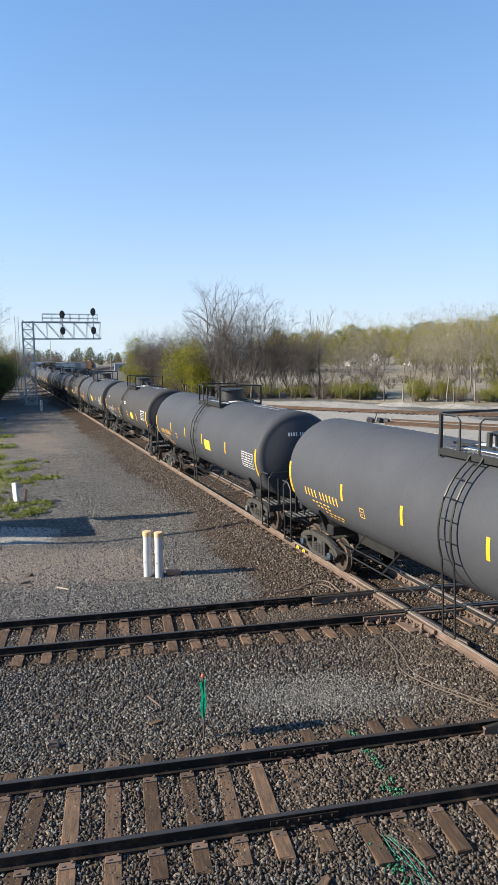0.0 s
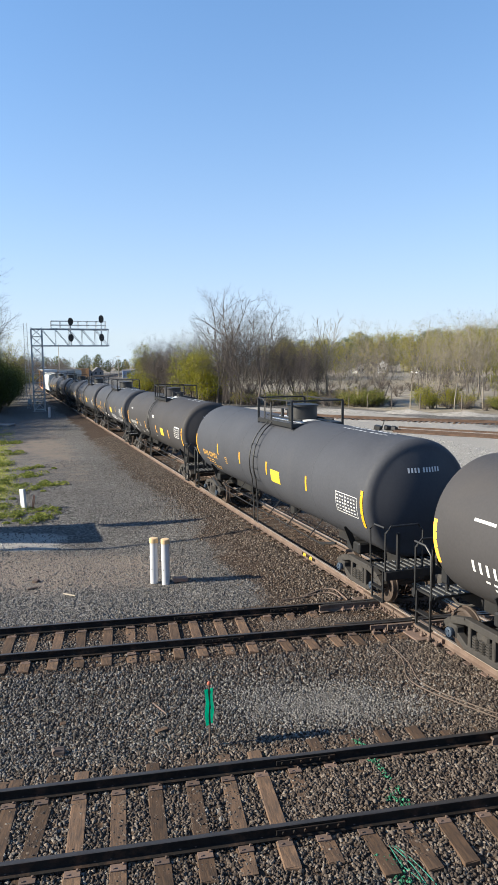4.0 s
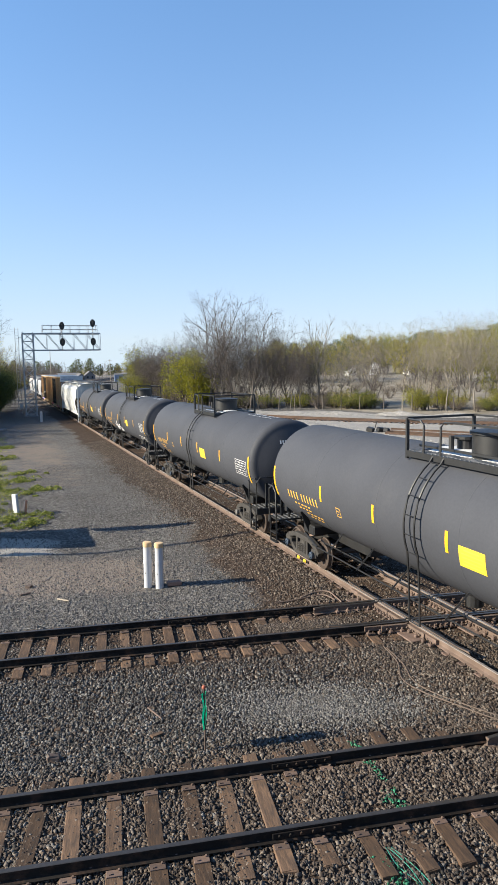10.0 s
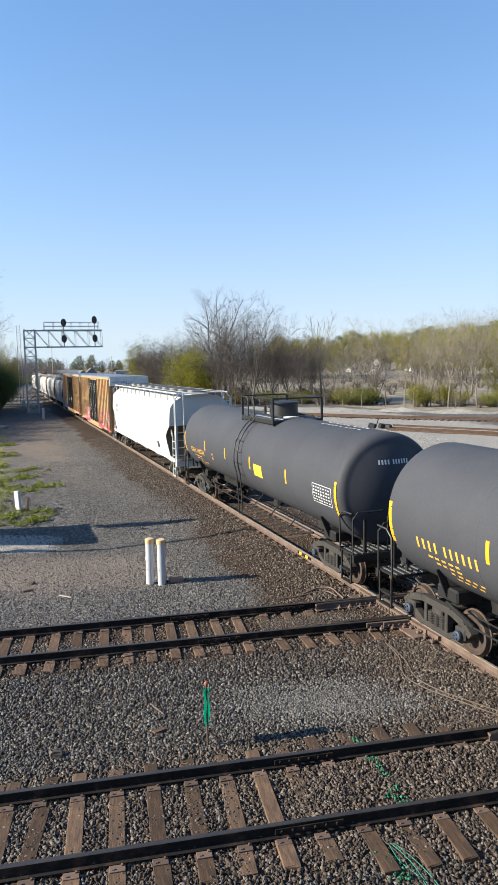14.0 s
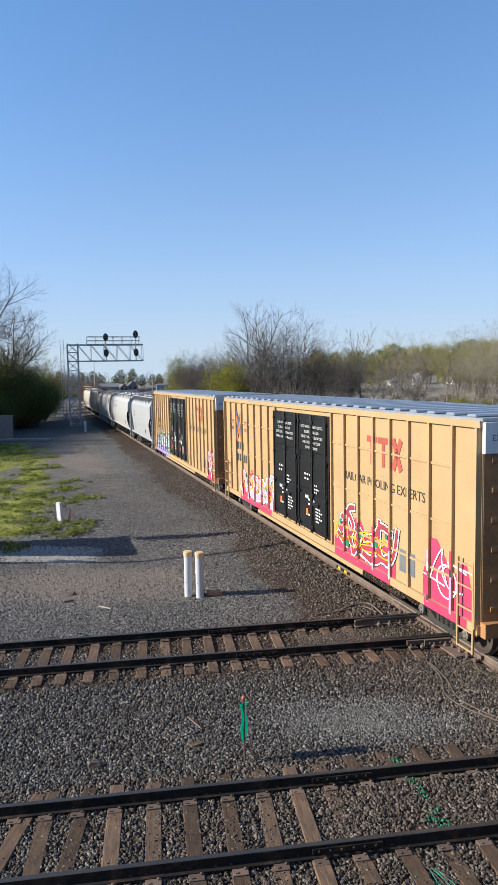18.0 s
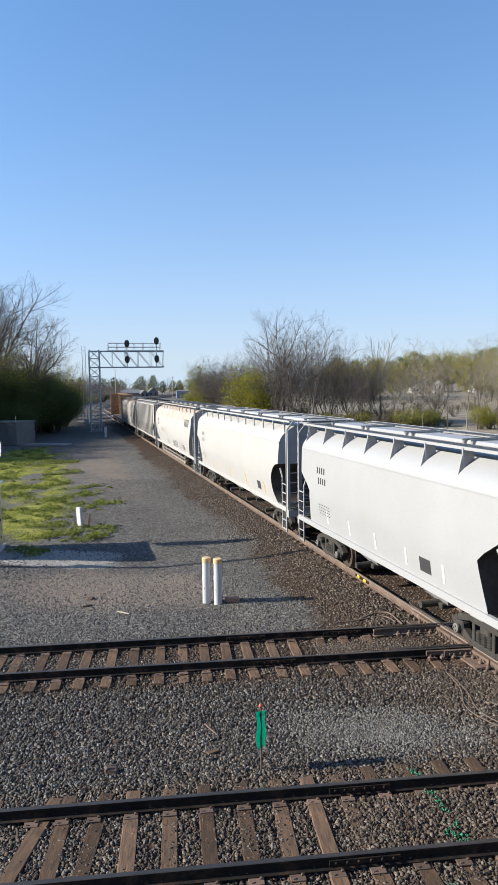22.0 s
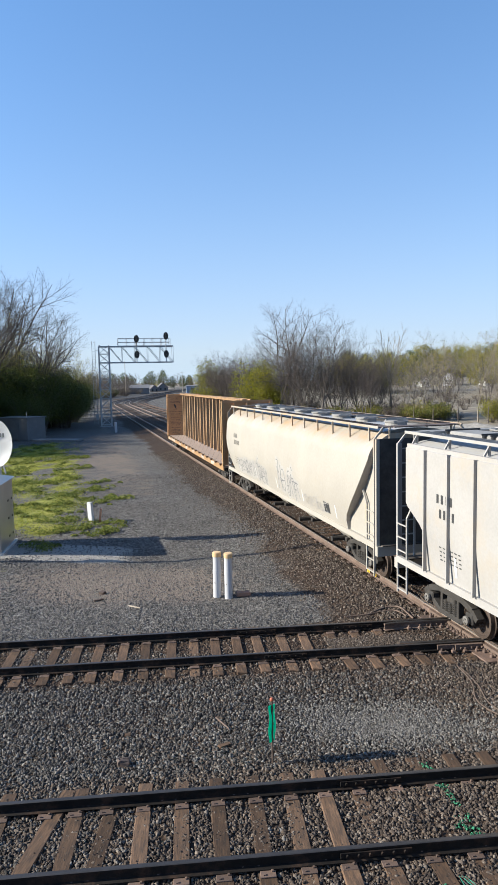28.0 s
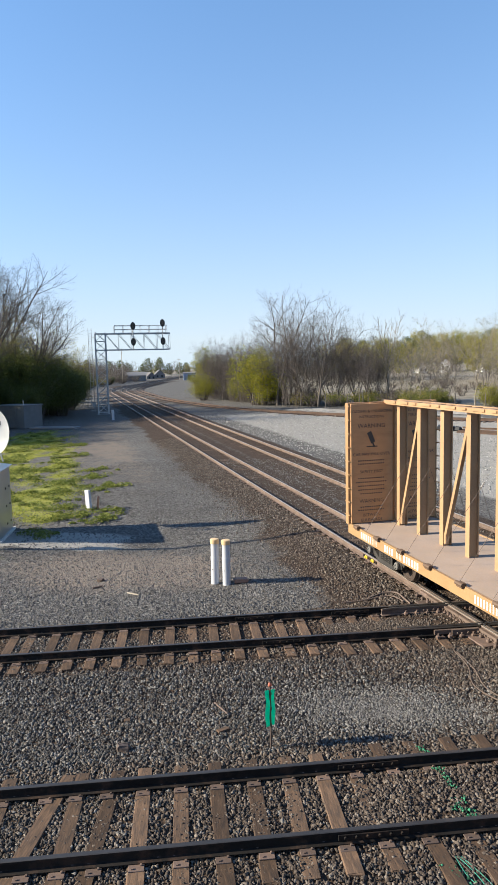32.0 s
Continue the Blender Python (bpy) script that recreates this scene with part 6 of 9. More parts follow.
def box_car(half, seed, palette):
    """A yellow high-cube boxcar with ribbed sides, black plug doors, corrugated ends and roof."""
    car = thing("box_car", "yellow ribbed high-cube boxcar with black doors and graffiti", "boxcar", "boxcars of the train")
    L, W, Z0, Z1 = half - 0.95, 1.5, 0.95, 5.1
    bm = bmesh.new()
    box(bm, (0, 0, (Z0 + Z1) / 2), (2 * L, 2 * W, Z1 - Z0))
    part("body", bm, BOX_Y, car)
    # ribs, horizontal beads and sills
    door = 2.45
    for side in (1, -1):
        for x in [k * (L - 0.1 - door) / 8 + door + 0.04 for k in range(9)] + [-k * (L - 0.1 - door) / 8 - door - 0.04 for k in range(9)]:
            bm = bmesh.new()
            bar(bm, (x, side * (W + 0.04), Z0), (x, side * (W + 0.04), Z1 - 0.12), 0.07 if abs(x) < L - 0.3 else 0.16, 0.07, up=(1, 0, 0))
            part("side_post", bm, BOX_Y, car)
        for z in (1.75, 2.85, 4.1):
            for x0, x1 in ((-L + 0.9, -door - 0.1), (door + 0.1, L - 0.9)):
                bm = bmesh.new()
                bar(bm, (x0, side * (W + 0.015), z), (x1, side * (W + 0.015), z), 0.03, 0.05)
                part("side_bead", bm, BOX_Y, car)
        bm = bmesh.new()
        bar(bm, (-L, side * (W + 0.03), Z0 - 0.02), (L, side * (W + 0.03), Z0 - 0.02), 0.08, 0.2)
        bar(bm, (-4.6, side * (W + 0.06), Z0 - 0.2), (4.6, side * (W + 0.06), Z0 - 0.2), 0.08, 0.12)
        part("side_sill", bm, BOX_Y, car)
        bm = bmesh.new()
        bar(bm, (-L, side * (W + 0.03), Z1 - 0.06), (L, side * (W + 0.03), Z1 - 0.06), 0.08, 0.14)
        part("top_chord", bm, BOX_Y, car)
        for k in (-1, 1):
            bm = bmesh.new()
            x = k * door / 2
            box(bm, (x, side * (W + 0.06), 2.98), (door - 0.04, 0.09, 3.72), bevel=0.015)
            d_ = part("door", bm, BOX_DOOR, car, "black plug door")
            for j in range(3):
                for w0 in (-0.26, 0.26):
                    bm = bmesh.new()
                    box(bm, (x + w0 * door * 0.9, side * (W + 0.112), 1.78 + j * 1.2), (door * 0.4, 0.05, 1.05), bevel=0.03)
                    part("door_panel", bm, BOX_DOOR, d_)
            for dx in (-door * 0.44, -0.05, 0.05, door * 0.44):
                bm = bmesh.new()
                rod(bm, (x + dx, side * (W + 0.17), 1.12), (x + dx, side * (W + 0.17), 4.84), 0.03, seg=6)
                for z in (1.3, 2.3, 3.4, 4.6):
                    box(bm, (x + dx, side * (W + 0.15), z), (0.12, 0.09, 0.1), bevel=0.015)
                part("lock_rod", bm, BOX_DOOR, d_)
            bm = bmesh.new()
            box(bm, (x + 0.3, side * (W + 0.17), 2.05), (0.5, 0.06, 0.1), bevel=0.02)
            part("door_handle", bm, BOX_DOOR, d_)
            bm = bmesh.new()
            rr = random.Random(seed + k)
            lines = (("CLOSE AND LOCK BOTH DOORS", "BEFORE MOVING CAR", "CIERRE Y PONGA EL SEGURO EN", "AMBAS PUERTAS ANTES DE", "MOVER EL CARRO") if k > 0 else
                     ("CLOSE THIS DOOR BEFORE", "CLOSING MAIN DOOR", "CIERRE ESTA PUERTA ANTES DE", "CERRAR LA PUERTA PRINCIPAL"))
            for i, text in enumerate(lines):
                tb, w_ = lettering(text, 0.118)
                for v in tb.verts:
                    v.co = Vector((x - side * (v.co.x - w_ / 2) + side * 0.05, side * (W + 0.145), 4.42 - i * 0.165 + v.co.y))
                part("lettering", tb, WHITE_L, d_, "white warning line")
            for z, xx, n in ((2.62, 1.0, 2), (2.5, 1.0, 3), (2.4, 1.0, 2), (1.9, 1.1, 3), (1.8, 1.1, 4), (1.7, 1.1, 3), (1.6, 1.1, 4), (1.5, 1.1, 2)):
                bars(bm, xx, z, n, 0.1, 0.05, 0.03, rr)
            plate(bm, 0.25, 2.15, 0.26, 0.1)
            ob_ = bmesh.new()
            box(ob_, (x + side * 0.45, side * (W + 0.143), 1.72), (0.16, 0.006, 0.2))
            part("placard", ob_, ORANGE_S, d_, "small orange placard")
            for z, xx, n in ((2.9, 0.2, 3), (2.75, 0.2, 2), (2.1, 0.5, 3), (1.95, 0.5, 2), (1.6, 0.3, 3)):
                bars(bm, xx, z, n, 0.14, 0.06, 0.05, rr)
            for v in bm.verts:
                v.co = Vector((x + side * (0.85 - v.co.x), side * (W + 0.142), v.co.y))
            part("stencil", bm, WHITE_L, d_)
    # ends
    for k in (-1, 1):
        bm = bmesh.new()
        for j in range(6):
            rod(bm, (k * (L - 0.05), -W + 0.2, Z0 + 0.4 + j * 0.6), (k * (L - 0.05), W - 0.2, Z0 + 0.4 + j * 0.6), 0.11, seg=10)
        bar(bm, (k * (L + 0.02), -W, 0.95), (k * (L + 0.02), W, 0.95), 0.3, 0.3)
        part("end_corrugation", bm, BOX_END, car)
        bm = bmesh.new()
        box(bm, (k * (L + 0.006), 0, (Z0 + 4.47) / 2), (0.012, 2 * W - 0.06, 4.47 - Z0))
        part("end_sheet", bm, BOX_END, car, "rust-brown corrugated end with shade in its colour")
        bm = bmesh.new()
        box(bm, (k * (L + 0.045), 0, 4.78), (0.1, 2 * W + 0.02, 0.62), bevel=0.01)
        part("end_panel", bm, WHITE_ROOF, car, "white height warning panel")
        bm, w_ = lettering("EXCESS HEIGHT CAR", 0.17)
        for v in bm.verts:
            v.co = Vector((k * (L + 0.1), k * (v.co.x - 1.35), 4.72 + v.co.y))
        part("lettering", bm, BLUE_L, car)
        bm = bmesh.new()
        bars(bm, 0, 0, 4, 0.11, 0.17, 0.05)
        bars(bm, 0.7, 0, 6, 0.1, 0.17, 0.05)
        for v in bm.verts:
            v.co = Vector((k * (L + 0.1), k * (v.co.x - 1.4 + 1.15), 4.55 + v.co.y * 0.8))
        part("stencil", bm, BLUE_L, car)
        coupler(car, k * half, k)
        for s in (-1, 1):
            bm = bmesh.new()
            for z in (0.45, 0.85, 1.3, 1.75, 2.2):
                bar(bm, (k * (L - 0.08), s * (W + 0.12), z), (k * (L - 0.6), s * (W + 0.12), z), 0.03)
            for x in (0.08, 0.6):
                bar(bm, (k * (L - x), s * (W + 0.11), 0.42), (k * (L - x), s * (W + 0.11), 2.3), 0.04, up=(1, 0, 0))
            part("side_ladder", bm, BOX_Y, car)
        truck(car, k * (half - 2.75), "grey")
    bm = bmesh.new()
    bar(bm, (-half + 0.6, 0, 0.85), (half - 0.6, 0, 0.85), 0.4, 0.26)
    part("centre_sill", bm, BLACK, car)
    bm = bmesh.new()
    box(bm, (0, 0, Z1 + 0.03), (2 * L + 0.12, 2 * W + 0.1, 0.07), bevel=0.01)
    roof = part("roof", bm, ROOF_M, car, "galvanised corrugated roof")
    bm = bmesh.new()
    box(bm, (0, 0, Z1 + 0.09), (0.3, 2 * W + 0.04, 0.07), bevel=0.03)
    rib = mesh_of("roof_rib", bm, ROOF_M)
    for j in range(26):
        share("roof_rib", rib, roof, Matrix.Translation((-L + (j + 0.5) * 2 * L / 26, 0, 0)))
    # lettering on the lit side: rear logo panel, forward slogan
    def on(bm, x0, z0, lift=0.012):
        for v in bm.verts:
            v.co = Vector((x0 + v.co.x, -W - lift, z0 + v.co.y))
        return bm
    xr = -L + 2.2
    for i, (ink, a_, off) in enumerate(((ORANGE_S, 0.62, -0.085), (BLUE_L, 0.62, 0.085), (ORANGE_S, -0.62, 0.085), (BLUE_L, -0.62, -0.085))):
        bm = bmesh.new()
        c, s = math.cos(a_), math.sin(a_)
        bm.faces.new([bm.verts.new((x * c - z * s, x * s + z * c, 0)) for x, z in ((off - 0.065, -0.68), (off + 0.065, -0.68), (off + 0.065, 0.68), (off - 0.065, 0.68))])
        part("crossed_stripe", on(bm, xr, 3.95, 0.03 + i * 0.003), ink, car, "orange stripe of a cross" if ink is ORANGE_S else "blue stripe of a cross")
    for text, x, z, s in (("next", xr - 1.35, 4.05, 0.3), ("load", xr - 1.35, 3.75, 0.3), ("any", xr + 0.75, 4.05, 0.3), ("road", xr + 0.75, 3.75, 0.3)):
        bm, w_ = lettering(text, s)
        part("lettering", on(bm, x, z), BLACK_L, car)
    bm = bmesh.new()
    bars(bm, 0, 0.0, 4, 0.22, 0.32, 0.12)
    bars(bm, 0.0, -0.52, 6, 0.2, 0.32, 0.12)
    part("reporting_mark", on(bm, xr - 0.65, 2.95), BLACK_L, car, "two rows of block lettering")
    bm = bmesh.new()
    for i in range(2):
        plate(bm, i * 0.72, 0.62, 0.66, 0.17), plate(bm, i * 0.72 + 0.24, 0, 0.18, 0.62)
    for a_ in (0.5, -0.5):
        c, s = math.cos(a_), math.sin(a_)
        bm.faces.new([bm.verts.new((1.85 + x * c - z * s, 0.4 + x * s + z * c, 0)) for x, z in ((-0.1, -0.45), (0.1, -0.45), (0.1, 0.45), (-0.1, 0.45))])
    bmesh.ops.scale(bm, vec=(0.85, 0.95, 1), verts=bm.verts)
    part("company_mark", on(bm, 4.7, 3.72), RED_L, car, "bold red company mark")
    bm, w_ = lettering("RAILCAR POOLING EXPERTS", 0.33)
    part("lettering", on(bm, 3.3, 3.15), BLACK_L, car)
    bm = bmesh.new()
    plate(bm, 0, 0, 0.7, 0.55)
    part("data_panel", on(bm, 6.4, 1.3), GREY_L, car, "dark data panel")
    for x in (2.75, 5.9, -5.3):
        bm = bmesh.new()
        plate(bm, 0, 0, 0.1, 0.5)
        part("reflective_strip", on(bm, x, 1.3), YELLOW, car)
    spans = ((-L + 2.3, 4.4, PINK), (2.6, 3.6, PINK), (L - 2.1, 1.9, PINK)) if palette == "pink" else ((-L + 0.7, 5.6, LILAC), (L - 2.1, 1.9, PINK))
    for x0, w_, ink in spans:                              # the paint runs over the posts and down the sill
        for x in [k * (L - 0.1 - door) / 8 + door + 0.04 for k in range(9)] + [-k * (L - 0.1 - door) / 8 - door - 0.04 for k in range(9)]:
            if x0 + 0.1 < x < x0 + w_ - 0.1 and abs(x) < L - 0.3:
                q_ = random.Random(int(x * 50) + seed)
                z_ = 0.98
                while z_ < 1.95:
                    h_ = q_.uniform(0.12, 0.42)
                    bm = bmesh.new()
                    box(bm, (x, -W - 0.0765, z_ + h_ / 2), (0.068, 0.003, h_))
                    part("graffiti", bm, q_.choice((ink, ink, SPRAY_W, PINK2 if ink is PINK else TEAL, SPRAY_K)), car, "spray paint over a side post")
                    z_ += h_
        bm = bmesh.new()
        box(bm, (x0 + w_ / 2, -W - 0.072, Z0 - 0.02), (w_ - 0.3, 0.004, 0.2))
        part("graffiti", bm, ink, car, "spray paint on the side sill")
    if palette == "pink":
        graffiti_panel(car, -L + 2.3, 1.0, 4.4, 1.2, -W, seed, (PINK, SPRAY_W, PINK2, SPRAY_K, YELLOW))
        graffiti_panel(car, 2.6, 1.0, 3.6, 1.1, -W, seed + 7, (PINK, SPRAY_W, CRIMSON, SPRAY_K, YELLOW))
        graffiti_panel(car, L - 2.1, 1.0, 1.9, 1.4, -W, seed + 9, (PINK, None, None, SPRAY_W, YELLOW))
    else:
        graffiti_panel(car, -L + 0.7, 1.0, 5.6, 1.25, -W, seed, (LILAC, SPRAY_W, SPRAY_K, TEAL, SPRAY_W))
        graffiti_panel(car, L - 2.1, 1.0, 1.9, 1.4, -W, seed + 9, (PINK, None, None, SPRAY_W, YELLOW))
        for x0 in (-0.75, 1.0):
            part("graffiti", on(scrawl(0, 0, 0, 0.6, 0.3, 0.04, 3, int(x0 * 2 + 40)), x0, 2.1, 0.19), SPRAY_W, car, "white spray-paint scrawl")
    return car


def lumber_car(half, seed):
    """An empty centre-beam flatcar: end bulkheads with printed plywood, a spine of posts and braces, deck and side sills."""
    rr = random.Random(seed)
    car = thing("lumber_flatcar", "empty yellow centre-beam lumber flatcar with plywood bulkheads", "flatcar")
    L, W, ZD, ZT = half - 0.95, 1.42, 1.1, 4.85
    bm = bmesh.new()
    box(bm, (0, 0, ZD - 0.05), (2 * L, 2 * W, 0.1))
    part("deck", bm, DECK, car)
    for s in (-1, 1):
        bm = bmesh.new()
        bar(bm, (-L, s * (W + 0.03), ZD - 0.13), (L, s * (W + 0.03), ZD - 0.13), 0.06, 0.3)
        part("side_sill", bm, FLAT_Y, car)
        bm = bmesh.new()
        for x0, n_, w_ in ((0.35, 3, 0.16), (1.15, 2, 0.05), (1.9, 2, 0.2), (2.6, 2, 0.06), (3.0, 3, 0.2), (6.2, 4, 0.12), (9.5, 3, 0.16), (12.5, 5, 0.08), (16.0, 4, 0.16), (19.5, 3, 0.2)):
            bars(bm, x0, 0.01, 2 * n_, w_ * 0.4, 0.19, 0.06)
        for v in bm.verts:
            v.co = Vector((s * (L - 0.6 - v.co.x), s * (W + 0.064), ZD - 0.24 + v.co.y))
        part("stencil", bm, WHITE_L, car)
        for k in range(17):
            x = -L + 0.7 + k * (2 * L - 1.4) / 16
            bm = bmesh.new()
            box(bm, (x, s * (W + 0.06), ZD + 0.02), (0.22, 0.14, 0.12), bevel=0.02)
            rod(bm, (x - 0.14, s * (W + 0.1), ZD + 0.04), (x + 0.14, s * (W + 0.1), ZD + 0.04), 0.05, seg=8)
            part("tie_down_winch", bm, WINCH, car)
    # bulkheads
    for k in (-1, 1):
        bm = bmesh.new()
        for s in (-1, 1):
            box(bm, (k * (L - 0.12), s * 0.74, (ZD + ZT) / 2), (0.06, 1.4, ZT - ZD - 0.05), bevel=0.01)
        pl_ = part("bulkhead_panel", bm, PLY, car, "plywood panel with printed warnings")
        bm = bmesh.new()
        for y in (-W, -0.72, 0, 0.72, W):
            bar(bm, (k * L, y, ZD), (k * L, y, ZT), 0.1, 0.16, up=(1, 0, 0))
        for z in (ZD + 0.1, 2.0, 2.9, 3.9, ZT - 0.05):
            bar(bm, (k * (L + 0.02), -W, z), (k * (L + 0.02), W, z), 0.09, 0.12)
        part("bulkhead_frame", bm, PLY, car)
        for s in (-1, 1):
            bm = bmesh.new()
            bar(bm, (k * L, s * (W + 0.07), ZD), (k * L, s * (W + 0.07), ZT), 0.05, 0.2, up=(1, 0, 0))
            for z in np.arange(1.4, ZT, 0.42):
                bar(bm, (k * (L + 0.1), s * (W + 0.1), z), (k * (L - 0.25), s * (W + 0.1), z), 0.03)
            part("corner_post", bm, FLAT_Y, car)
        for s in (-1, 1):
            inner = k * (L - 0.155)
            cy = s * 0.76
            for text, z, sz in (("LOADING & UNLOADING", 4.55, 0.12), ("INSTRUCTIONS", 4.38, 0.12), ("WARNING", 4.08, 0.19), ("CAR MAY FALL OVER", 3.22, 0.13), ("SAFETY FIRST", 2.68, 0.13), ("WARNING", 1.75, 0.17), ("BETWEEN", 1.32, 0.13), ("BULKHEADS", 1.16, 0.13)):
                bm, w_ = lettering(text, sz)
                for v in bm.verts:
                    v.co = Vector((inner, cy - k * (v.co.x - w_ / 2), z + v.co.y))
                part("lettering", bm, BLACK_L, pl_)
            bm = bmesh.new()
            for z, n in ((3.05, 6), (2.95, 6), (2.5, 6), (2.38, 7), (2.26, 6), (2.14, 6), (2.02, 5), (1.6, 5), (1.5, 6)):
                bars(bm, 0.76 - n * 0.075 - 0.35, z, 2 * n, 0.055, 0.035, 0.02, rr)
            for v in bm.verts:
                v.co = Vector((inner, cy - k * (v.co.x - 0.41), v.co.y))
            part("fine_print", bm, BLACK_L, pl_)
            bm = bmesh.new()
            bar(bm, (inner, cy - 0.06 * k, 3.62), (inner, cy + 0.08 * k, 3.95), 0.15, 0.004, up=(1, 0, 0))
            bar(bm, (inner, cy - 0.16, 3.5), (inner, cy + 0.2, 3.5), 0.004, 0.03)
            bar(bm, (inner, cy - 0.1 * k, 3.48), (inner, cy - 0.02 * k, 3.66), 0.05, 0.004, up=(1, 0, 0))
            part("pictogram", bm, BLACK_L, pl_)
        coupler(car, k * half, k)
        truck(car, k * (half - 2.7), "grey")
    # spine
    n = 19
    xs = [-L + 0.7 + j * (2 * L - 1.4) / (n - 1) for j in range(n)]
    for j, x in enumerate(xs):
        bm = bmesh.new()
        bar(bm, (x, 0, ZD), (x, 0, ZT - 0.05), 0.07, 0.24, up=(0, 1, 0))
        for s in (-1, 1):
            bar(bm, (x, s * 0.12, ZD), (x, s * 0.12, ZT - 0.05), 0.18, 0.03, up=(0, 1, 0))
        part("spine_post", bm, BEAM_Y, car)
        if j % 2 == 0 and j < n - 1:
            bm = bmesh.new()
            x1 = xs[j + 1]
            bar(bm, (x + 0.1, -0.05, 1.3), (x1 - 0.1, -0.05, ZT - 0.35), 0.1, 0.1)
            for q in ((x + 0.1, 1.3), (x1 - 0.1, ZT - 0.35)):
                box(bm, (q[0], -0.05, q[1]), (0.16, 0.12, 0.3), bevel=0.02)
            part("brace", bm, BEAM_Y, car)
    bm = bmesh.new()
    for s in (-1, 1):
        bar(bm, (-L, s * 0.23, ZT), (L, s * 0.23, ZT), 0.08, 0.13)
    for j in range(2 * n - 1):
        x = -L + 0.7 + j * (2 * L - 1.4) / (2 * n - 2)
        bar(bm, (x, -0.3, ZT + 0.02), (x, 0.3, ZT + 0.02), 0.5 if j % 2 else 0.2, 0.06)
    part("top_chord", bm, BEAM_Y, car)
    for j in range(0, n - 1, 1):
        for s in (1, -1):
            bm = bmesh.new()
            rod(bm, (xs[j] + 0.4, s * (W - 0.05), ZD + 0.02), (xs[j] + 0.95, s * 0.3, 3.2), 0.006, seg=4)
            part("tie_down_cable", bm, STEEL_B, car)
    bm = bmesh.new()
    bar(bm, (-half + 0.6, 0, 0.8), (half - 0.6, 0, 0.8), 0.5, 0.34)
    for x in xs[2:-2]:
        bar(bm, (x, -W, 0.92), (x, W, 0.92), 0.08, 0.16)
    part("centre_sill", bm, FLAT_Y, car)
    return car


# couplings along the train at the clip's start, from the head to the tail
TRAIN = [
    (12.1, -5.95, lambda h: tank_car("gold", h, 1)), (-5.95, -24.05, lambda h: tank_car("gold", h, 2)),
    (-24.05, -42.5, lambda h: tank_car("white", h, 3)), (-42.5, -60.7, lambda h: tank_car("gold", h, 4)),
    (-60.7, -78.9, lambda h: tank_car("white", h, 5)), (-78.9, -96.9, lambda h: tank_car("gold", h, 6, 1)),
    (-96.75, -114.75, lambda h: tank_car("gold", h, 7)), (-114.7, -131.9, lambda h: tank_car("gold", h, 8)),
    (-132.4, -150.25, lambda h: tank_car("gold", h, 9, 2)), (-150.25, -168.0, lambda h: tank_car("gold", h, 10)),
    (-168.0, -188.4, lambda h: hopper_car(h, dict(label="bright white covered hopper car with roof hatches", body=HOP_BRIGHT, roof=HOP_BRIGHT, bulge=0.12, hatch=9, lid="round", lid_m=GRATE, end="chamfer", slope=RUST_SL), 11)),
    (-188.4, -209.4, lambda h: box_car(h, 12, "pink")), (-209.4, -230.2, lambda h: box_car(h, 13, "teal")),
    (-230.2, -244.0, lambda h: hopper_car(h, dict(label="short grey-white covered hopper car", body=HOP_PALE, roof=HOP_PALE, bulge=0.05, hatch=4, bays=2, end="chamfer", gusset=True), 14)),
    (-244.0, -262.9, lambda h: hopper_car(h, dict(label="off-white covered hopper car with yellow edge stripes", bulge=0.14, hatch=5, tape=True, ink=GREY_L), 15)),
    (-262.9, -282.4, lambda h: hopper_car(h, dict(label="cream covered hopper car with rust stains and dark mark", body=HOP_CREAM, bulge=0.16, end="curve", slope=HOP_WHITE, logo=True, pipes=True, hatch=8, walk=GRATE, roof=ROOF_G, lid="round", lid_m=GRATE,
                                                  tags=((0.6, 1.5, 2.3, 0.45, 0.03, 10, 4, GREY_L), (3.6, 1.45, 2.6, 0.5, 0.03, 9, 5, HOP_GREY), (-2.4, 1.5, 1.5, 0.35, 0.025, 7, 6, HOP_GREY), (-8.0, 2.2, 0.45, 0.85, 0.018, 3, 31, GREY_L))), 16)),
    (-282.4, -300.4, lambda h: hopper_car(h, dict(label="grey ribbed covered hopper car", body=HOP_GREY, bulge=0.0, end="slant", cut=1.8, end_m=HOP_DARK, ribs=14, hatch=8, bays=3), 17)),
    (-300.4, -320.4, lambda h: hopper_car(h, dict(label="tan-cream covered hopper car with outline graffiti", body=HOP_TAN, bulge=0.15, end="panel", slope=HOP_TAN, hatch=8, digits=6, lid="round", lid_m=GRATE, walk=STEEL_B,
                                                  tags=((-6.6, 1.5, 3.2, 0.6, 0.036, 9, 21, GREY_L), (-3.0, 1.5, 1.6, 0.7, 0.036, 4, 22, GREY_L), (0.2, 1.5, 2.6, 0.85, 0.042, 5, 23, GREY_L), (3.4, 1.5, 2.4, 0.35, 0.03, 8, 24, HOP_GREY))), 18)),
    (-320.4, -346.0, lambda h: lumber_car(h, 19)),
]
CARS = []
for front, rear, build in TRAIN:
    CARS.append((build((front - rear) / 2), (front + rear) / 2, (front - rear) / 2))


def travelled(t):
    """Metres that the train has rolled since the clip's start."""
    return 0.1 + (10.85 * t if t < 7 else 75.95 + 10.55 * (t - 7))


def rolling(centre, half, t):
    """The pose of a car whose two trucks ride the track."""
    s = centre + travelled(t)
    b = half - 2.6
    p, _ = along(s + b)
    q, _ = along(s - b)
    d = (p - q).normalized()
    return Matrix.Translation((p + q) / 2) @ Matrix.Rotation(math.atan2(d.y, d.x), 4, "Z")


